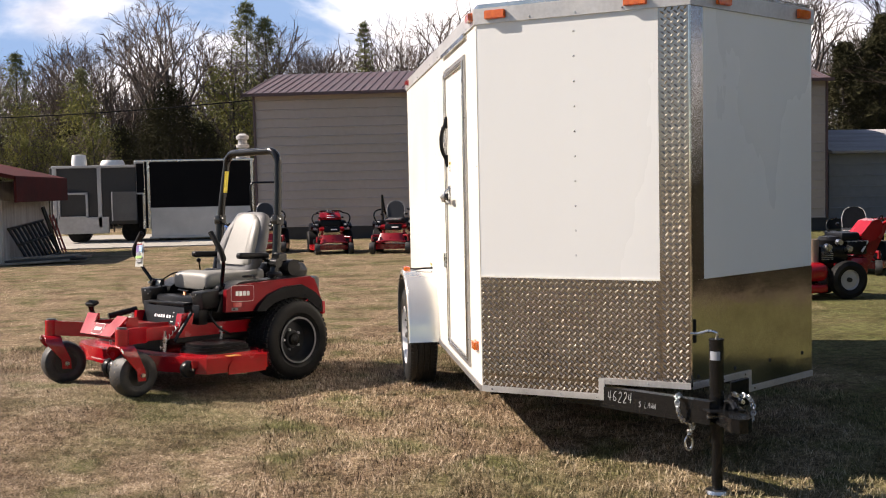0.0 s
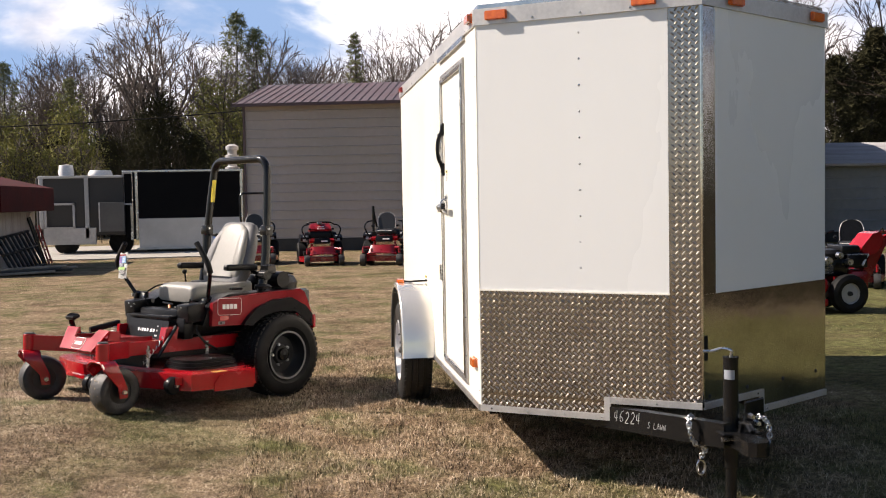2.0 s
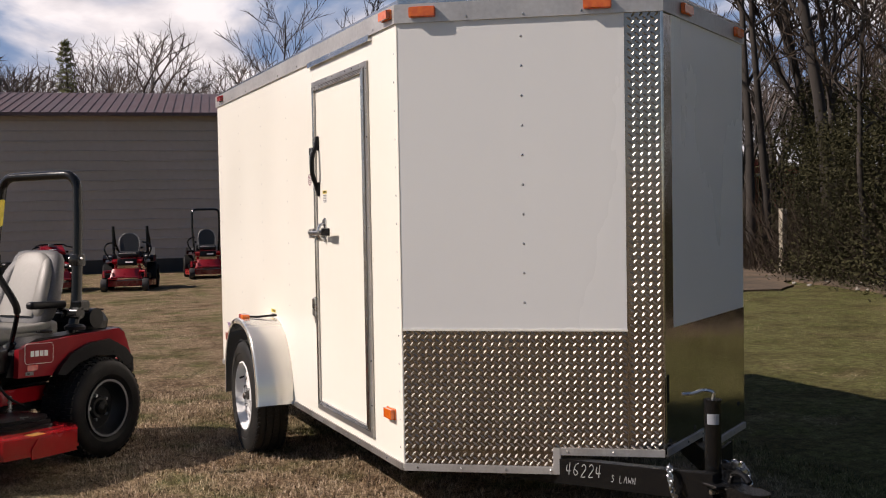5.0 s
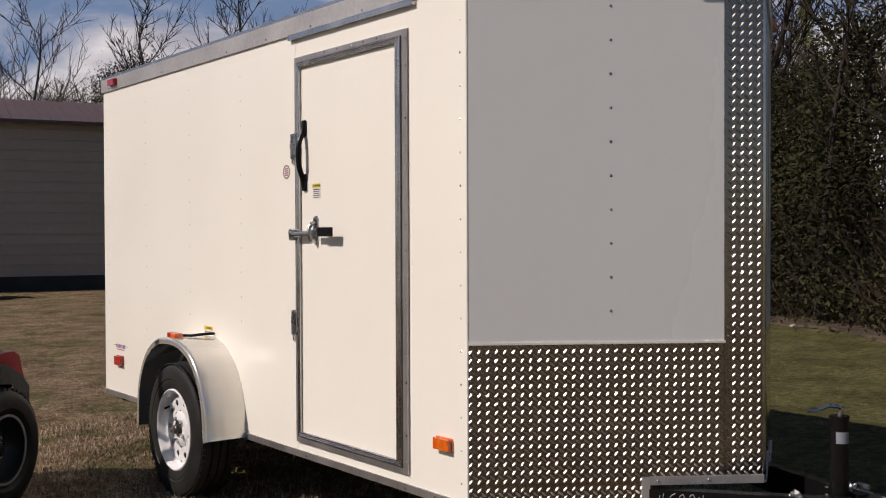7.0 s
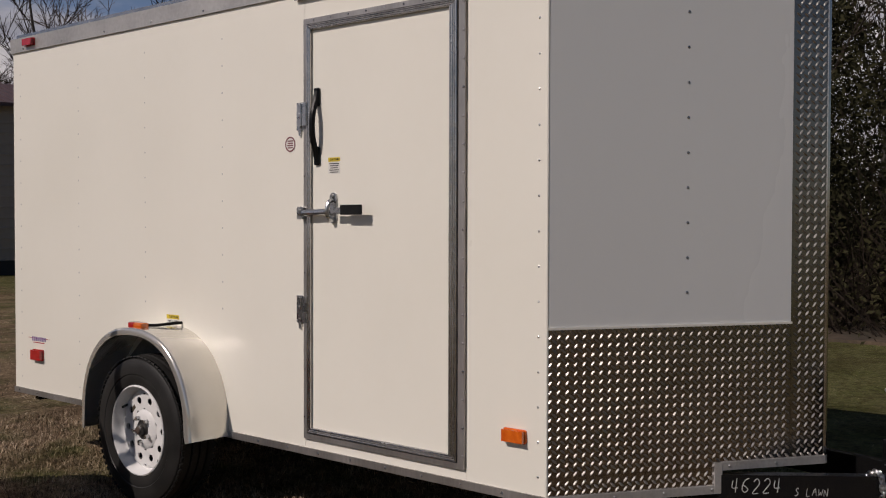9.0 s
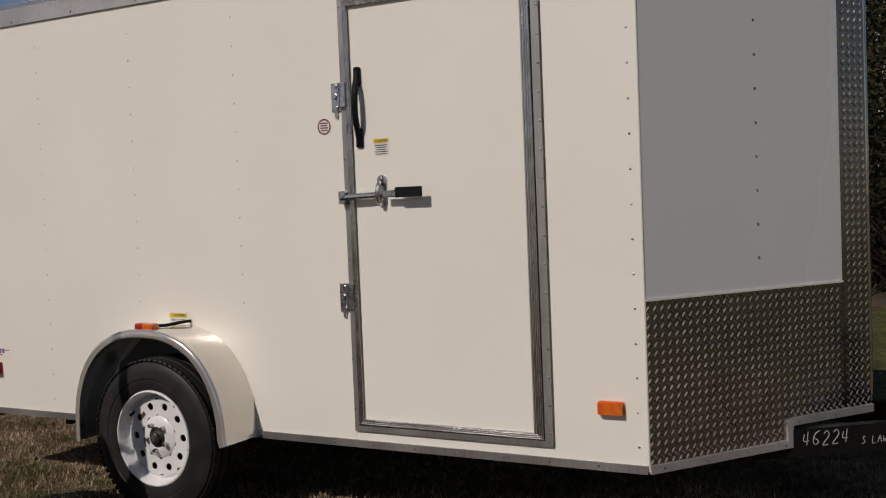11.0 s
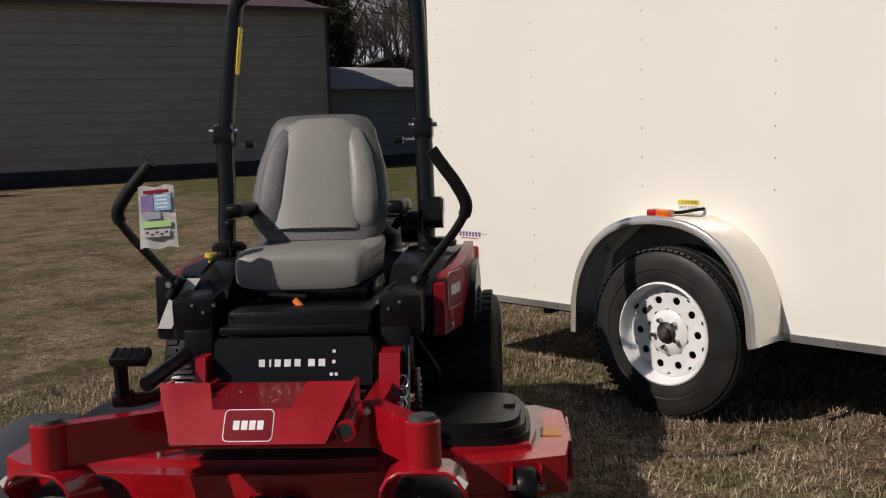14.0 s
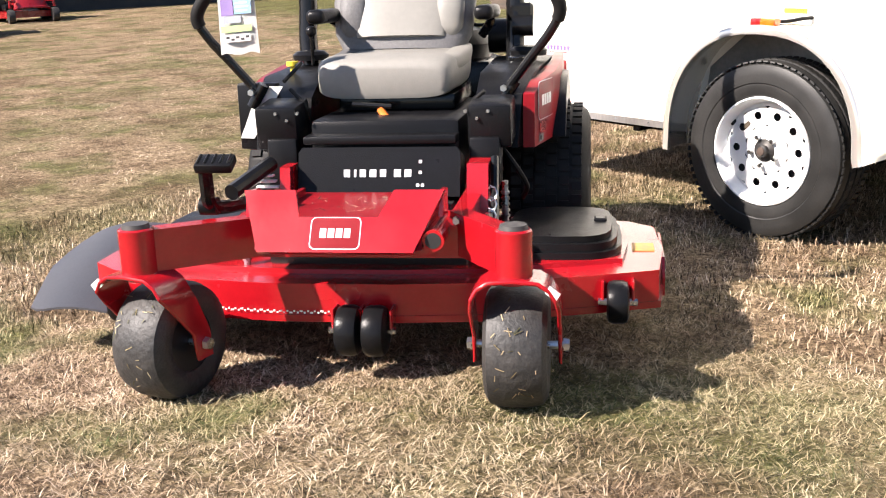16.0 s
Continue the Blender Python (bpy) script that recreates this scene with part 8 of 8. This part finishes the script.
        box(q, (0.02, 0, 0.70), (0.44, 0.60, 0.30), 0.06, None, 3)
        P("engine_cover", q, M_blackplastic)
        for sd in (1, -1):
            q = B()
            cyl(q, (0.10, 0.30 * sd, 0.70), (0.10, 0.40 * sd, 0.70), 0.13, 0.11, seg=20)
            P("air_cleaner", q, M_blackplastic)
        q = B()
        prism(q, [(-0.22, 0.80), (0.22, 0.84), (0.26, 0.90), (0.18, 0.99), (-0.05, 1.04), (-0.24, 1.00)], -0.30, 0.30, Matrix(((1, 0, 0, 0), (0, 0, 1, 0), (0, 1, 0, 0), (0, 0, 0, 1))))
        taper_top(q, (0.0, 0), 0.80, 1.04, 0.78)
        P("cowl", bevel_all(q, 0.03, 2), M_pmred)
        for z, w in ((0.95, 0.16), (0.90, 0.20)):
            q = B()
            box(q, (0.245 - 0.4 * (z - 0.90), 0, z), (0.012, w, 0.022), 0.004, (0, -40, 0))
            P("name_bar", q, M_whiteprint)
        q = B()
        box(q, (0.30, 0.04, 0.60), (0.02, 0.36, 0.045), 0.006)
        P("front_bar", q, M_zinc)
        q = B()
        box(q, (0.12, -0.02, 1.05), (0.16, 0.12, 0.05), 0.015, None, 2)
        P("gauge_pod", q, M_shell)
        q = B()
        sweep(q, smooth_path([(-0.10, -0.34, 1.02), (0.02, -0.22, 1.06), (0.02, 0.22, 1.06), (-0.10, 0.34, 1.02)], 5), 0.02, 8)
        P("handlebar", q, M_blacksteel)
        return g
    q = B()
    box(q, (0.22, 0, 0.76), (0.42, 0.44, 0.12), 0.05, None, 3)
    P("seat_cushion", q, M_dseat)
    q = B()
    upright = Matrix.Translation((0.10, 0, 0.78)) @ Matrix.Rotation(radians(-10), 4, 'Y') @ Matrix(((0, 0, 1, 0), (0, 1, 0, 0), (1, 0, 0, 0), (0, 0, 0, 1)))

    def arch(half, height, shrink=0.0):
        pts = [(shrink, -half * 0.92), (shrink, half * 0.92)]
        for i in range(11):
            a = radians(18 * i)
            pts.append((height * 0.55 + (height * 0.45) * math.sin(a), half * math.cos(a)))
        return pts
    prism(q, arch(0.215, 0.45), -0.13, -0.02, upright)
    P("seat_back", bevel_all(q, 0.03, 2), shell)
    q = B()
    prism(q, arch(0.195, 0.425, 0.02), -0.025, 0.03, upright)
    P("seat_pad", bevel_all(q, 0.02, 2), M_blackplastic if shell is M_blackplastic else M_dseat)
    for sd in (1, -1):
        q = B()
        sweep(q, smooth_path([(0.13, 0.205 * sd, 0.83), (0.10, 0.215 * sd, 1.0), (0.06, 0.17 * sd, 1.15), (0.045, 0.08 * sd, 1.21)], 4), 0.007, 6)
        P("seat_piping", q, M_roofgrey)
    q = B()
    box(q, (0.445, 0, 0.785), (0.012, 0.36, 0.012), 0.004)
    P("cushion_piping", q, M_paper)
    if hoop:
        q = B()
        pts = [(-0.12, 0.30, 0.6), (-0.14, 0.34, 1.2)]
        pts += [(-0.16, 0.24 + 0.10 * math.cos(radians(a)), 1.62 + 0.10 * math.sin(radians(a))) for a in range(0, 91, 30)]
        pts += [(-0.16, -0.24 + 0.10 * math.cos(radians(a)), 1.62 + 0.10 * math.sin(radians(a))) for a in range(90, 181, 30)]
        pts += [(-0.14, -0.34, 1.2), (-0.12, -0.30, 0.6)]
        sweep(q, pts, 0.028, 8)
        P("roll_bar", q, M_blacksteel)
    if folded:
        for sd in (1, -1):
            q = B()
            sweep(q, [(-0.12, 0.36 * sd, 0.6), (-0.13, 0.36 * sd, 1.36)], 0.030, 8)
            P("roll_bar_post", q, M_blacksteel)
        q = B()
        sweep(q, smooth_path([(-0.15, 0.36, 1.30), (-0.55, 0.36, 0.90), (-0.70, 0.20, 0.72), (-0.70, -0.20, 0.72), (-0.55, -0.36, 0.90), (-0.15, -0.36, 1.30)], 4), 0.028, 8)
        P("folded_hoop", q, M_blacksteel)
        q = B()
        box(q, (0.34, 0.50, 0.82), (0.004, 0.12, 0.16), 0.001, (0, 0, 0))
        P("hang_tag", q, M_paper)
    return g


parked_mower(pose(-1.83, 18.9, 0, 0, 0, -88) @ Matrix.Scale(0.92, 4), "red zero-turn mower with a black roll bar, parked by the building", True, False)
parked_mower(pose(-0.38, 18.0, 0, 0, 0, -86) @ Matrix.Scale(0.86, 4), "red stand-on mower parked by the building", False, False, True)
parked_mower(pose(1.08, 17.6, 0, 0, 0, -104) @ Matrix.Scale(0.92, 4), "red zero-turn mower with a folded roll bar, parked by the building", False, True)
parked_mower(pose(3.2, 20.6, 0, 0, 0, -98) @ Matrix.Scale(0.92, 4), "red zero-turn mower with a dark seat, parked by the building", True, False)
parked_mower(pose(7.36, 9.54, 0, 0, 0, -119) @ Matrix.Scale(0.80, 4), "red mower with a black seat behind the tiller", False, False, shell=M_blackplastic)


def tiller():
    g = thing("walk_behind_tiller", pose(5.36, 6.36, 0, 0, 0, 182), "bright red walk-behind tiller with grey wheels", "tiller")
    for sd in (1, -1):
        m = Matrix.Translation((0.0, 0.28 * sd, 0.225)) @ Matrix.Rotation(radians(-90 * sd), 4, 'X')
        q = B()
        lathe(q, [(0.12, -0.06), (0.17, -0.075), (0.215, -0.06), (0.225, 0.0), (0.215, 0.06), (0.17, 0.075), (0.12, 0.06)], m, 36)
        w = part("wheel", q, M_rubber, g)
        q = B()
        lathe(q, [(0.0, 0.02), (0.05, 0.03), (0.11, 0.02), (0.125, 0.055), (0.13, 0.055), (0.13, 0.0), (0.0, 0.0)], m, 28)
        part("rim", q, M_roofgrey, w)
        q = B()
        lathe(q, [(0.0, 0.02), (0.028, 0.02), (0.026, 0.06), (0.0, 0.062)], m, 14)
        part("hub", q, M_dark, w)
    q = B()
    box(q, (0.43, 0, 0.32), (0.40, 0.62, 0.22), 0.09, None, 4)
    part("front_housing", q, M_red, g)
    q = B()
    box(q, (0.48, 0, 0.13), (0.44, 0.64, 0.10), 0.03, None, 2)
    part("front_bumper", q, M_red, g)
    q = B()
    box(q, (0.10, 0, 0.52), (0.36, 0.34, 0.22), 0.04, None, 2)
    en = part("engine", q, M_blacksteel, g, "black single-cylinder engine with bare metal fittings")
    q = B()
    lathe(q, [(0.0, 0.0), (0.16, 0.0), (0.165, 0.05), (0.13, 0.09), (0.05, 0.10), (0.0, 0.10)], Matrix.Translation((0.06, 0.0, 0.63)), 22)
    part("recoil_cover", q, M_blackplastic, en)
    q = B()
    box(q, (-0.10, 0.0, 0.72), (0.24, 0.36, 0.10), 0.03, None, 2)
    part("fuel_tank", q, M_blackplastic, en)
    for x, y, z, r in ((0.20, 0.19, 0.60, 0.05), (0.06, 0.20, 0.66, 0.04), (-0.06, 0.20, 0.58, 0.045)):
        q = B()
        cyl(q, (x, y - 0.03, z), (x, y + 0.03, z), r, r * 0.85, 14)
        part("fitting", q, M_zinc, en)
    for k in range(5):
        q = B()
        box(q, (0.20, 0.175, 0.46 + 0.022 * k), (0.14, 0.03, 0.008), 0.002)
        part("cooling_fin", q, M_zinc, en)
    q = B()
    cyl(q, (0.34, 0.10, 0.40), (0.34, 0.10, 0.70), 0.065, seg=18)
    part("muffler", q, mat("tan_heat_shield", (0.30, 0.22, 0.16), 0.6, 0.4), g)
    q = B()
    box(q, (-0.20, 0, 0.36), (0.24, 0.42, 0.24), 0.05, None, 2)
    part("gear_case", q, M_pmred, g)
    q = B()
    box(q, (-0.17, 0, 0.585), (0.25, 0.40, 0.15), 0.015, None, 2)
    bx = part("battery_box", q, M_blackplastic, g)
    q = B()
    box(q, (-0.17, 0, 0.664), (0.26, 0.41, 0.012), 0.004)
    part("box_lid", q, M_zinc, bx)
    upright = Matrix(((1, 0, 0, 0), (0, 0, 1, 0), (0, 1, 0, 0), (0, 0, 0, 1)))
    q = B()
    prism(q, [(-0.14, 0.16), (-0.27, 0.16), (-0.37, 0.34), (-0.62, 0.82), (-0.59, 0.88), (-0.49, 0.86), (-0.34, 0.56), (-0.26, 0.40)], -0.10, 0.10, upright)
    part("handle_post", bevel_all(q, 0.02, 2), M_pmred, g)
    q = B()
    prism(q, [(-0.26, 0.68), (-0.25, 0.74), (-0.33, 0.83), (-0.39, 0.90), (-0.47, 0.92), (-0.53, 0.87), (-0.51, 0.75), (-0.43, 0.67), (-0.33, 0.64)], -0.15, 0.15, upright)
    part("handle_console", bevel_all(q, 0.04, 3), M_red, g)
    for sd in (1, -1):
        q = B()
        sweep(q, smooth_path([(-0.55, 0.08 * sd, 0.84), (-0.61, 0.15 * sd, 0.90), (-0.78, 0.19 * sd, 0.905)], 4), 0.016, 8)
        part("handle", q, M_red, g)
        q = B()
        sweep(q, [(-0.22, 0.215 * sd, 0.54), (-0.32, 0.165 * sd, 0.66)], 0.013, 8)
        part("lever", q, M_paper, g)
        q = B()
        sweep(q, [(-0.58, 0.12 * sd, 0.74), (-0.615, 0.13 * sd, 0.86)], 0.009, 6)
        part("lever", q, M_paper, g)
    q = B()
    sweep(q, smooth_path([(-0.49, 0.1, 0.90), (-0.57, 0.05, 0.955), (-0.63, 0.0, 0.90)], 4), 0.010, 6)
    part("cable", q, M_blacksteel, g)


tiller()

def blue_bin():
    g = thing("blue_tote", pose(-2.62, 22.6, 0, 0, 0, 20), "blue plastic storage tote standing by the building", "tote")
    M_blue = mat("blue_plastic", (0.03, 0.10, 0.36), 0.45, scale=6)
    q = B()
    prism(q, [(-0.28, 0.0), (0.28, 0.0), (0.34, 0.46), (-0.34, 0.46)], -0.20, 0.20, axes((0, 0, 0), (1, 0, 0), (0, 0, 1)))
    part("tub", bevel_all(q, 0.03, 2), M_blue, g)
    q = B()
    box(q, (0, 0, 0.475), (0.74, 0.46, 0.05), 0.015, None, 2)
    part("lid", q, M_blue, g)


blue_bin()

# sagging cable across the yard
q = B()
sweep(q, [(-30 + 29 * k / 24, 30 + 4 * (k / 24), 4.35 + 3.2 * ((k / 24 - 0.5) ** 2) - 0.5 + 0.25 * k / 24) for k in range(25)], 0.02, 6)
cb = thing("overhead_cable", pose(0, 0, 0), "thin black overhead cable to the building", "cable")
part("wire", q, M_rubber, cb)


# ---- grass ----
def grass():
    """Dry lawn blades, thick close to where the machines stand and thinner away from there."""
    rng = np.random.default_rng(4)
    zones = ((-4.6, -1.2, -0.5, 3.0, 220000, 0.80), (-4.7, 2.6, -2.9, 4.6, 275000, 1.15), (-7.0, 8.0, 4.6, 12.0, 50000, 1.9), (-7.0, 12.0, 12.0, 22.0, 24000, 2.6), (2.6, 9.0, -4.0, 12.0, 34000, 1.7))
    allv, allf = [], []
    base = 0
    for zi, (x0, x1, y0, y1, n, s) in enumerate(zones):
        x, y = rng.uniform(x0, x1, n), rng.uniform(y0, y1, n)
        # clumps: pull blades toward random tufts
        tx, ty = rng.uniform(x0, x1, n // 16), rng.uniform(y0, y1, n // 16)
        k = rng.integers(0, n // 16, n)
        pull = rng.random(n) < 0.55
        x = np.where(pull, tx[k] + rng.normal(0, 0.022 * s, n), x)
        y = np.where(pull, ty[k] + rng.normal(0, 0.022 * s, n), y)
        if zi == 1:
            nx0, nx1, ny0, ny1 = zones[0][:4]
            keep = ~((x > nx0) & (x < nx1) & (y > ny0) & (y < ny1))
            x, y = x[keep], y[keep]
            n = len(x)
        a = rng.uniform(0, 2 * np.pi, n)
        L = rng.uniform(0.014, 0.050, n) * s ** 0.6
        lie = rng.beta(1.1, 3.4, n) * (0.95, 0.8, 0.45, 0.4, 0.4)[zi] + 0.04
        if zi == 1:
            lie = rng.beta(1.8, 1.8, n) * 1.35 + 0.05
            L *= 0.85
        w = rng.uniform(0.0009, 0.0021, n) * s
        dx, dy = np.cos(a) * np.cos(lie), np.sin(a) * np.cos(lie)
        dz = np.sin(lie)
        sx, sy = -np.sin(a) * w, np.cos(a) * w
        z0 = np.full(n, -0.004)
        bend = rng.uniform(0.0, 0.7, n)
        mx, my, mz = x + dx * L * 0.55, y + dy * L * 0.55, z0 + dz * L * 0.62 + 0.003
        ex, ey, ez = x + dx * L * (1 + 0.2 * bend), y + dy * L * (1 + 0.2 * bend), z0 + dz * L * (1 - 0.35 * bend) + 0.004
        v = np.stack([np.stack([x - sx, y - sy, z0], 1), np.stack([x + sx, y + sy, z0], 1), np.stack([mx + sx * 0.8, my + sy * 0.8, mz], 1),
                      np.stack([mx - sx * 0.8, my - sy * 0.8, mz], 1), np.stack([ex, ey, ez], 1)], 1).reshape(-1, 3)
        # follow the gentle swells of the ground
        gx, gy = v[::5, 0], v[::5, 1]
        lift = np.array([ground_height(p, q_) for p, q_ in zip(gx, gy)]) if zi < 2 else np.zeros(n)
        v[:, 2] += np.repeat(lift, 5)
        allv.append(v)
        i = np.arange(n) * 5 + base
        allf.append((np.stack([i, i + 1, i + 2, i + 3], 1), np.stack([i + 3, i + 2, i + 4], 1)))
        base += n * 5
    V = np.concatenate(allv)
    Q = np.concatenate([f[0] for f in allf])
    T = np.concatenate([f[1] for f in allf])
    me = bpy.data.meshes.new("grass")
    me.vertices.add(len(V))
    me.vertices.foreach_set("co", V.astype(np.float32).ravel())
    loops = np.concatenate([Q.ravel(), T.ravel()]).astype(np.int32)
    me.loops.add(len(loops))
    me.loops.foreach_set("vertex_index", loops)
    starts = np.concatenate([np.arange(len(Q)) * 4, len(Q) * 4 + np.arange(len(T)) * 3]).astype(np.int32)
    me.polygons.add(len(starts))
    me.polygons.foreach_set("loop_start", starts)
    me.update(calc_edges=True)
    me.materials.append(M_blade)
    tagged(new("grass", me), "short dry straw-coloured grass blades with some green", "grass", kind="stuff")


grass()
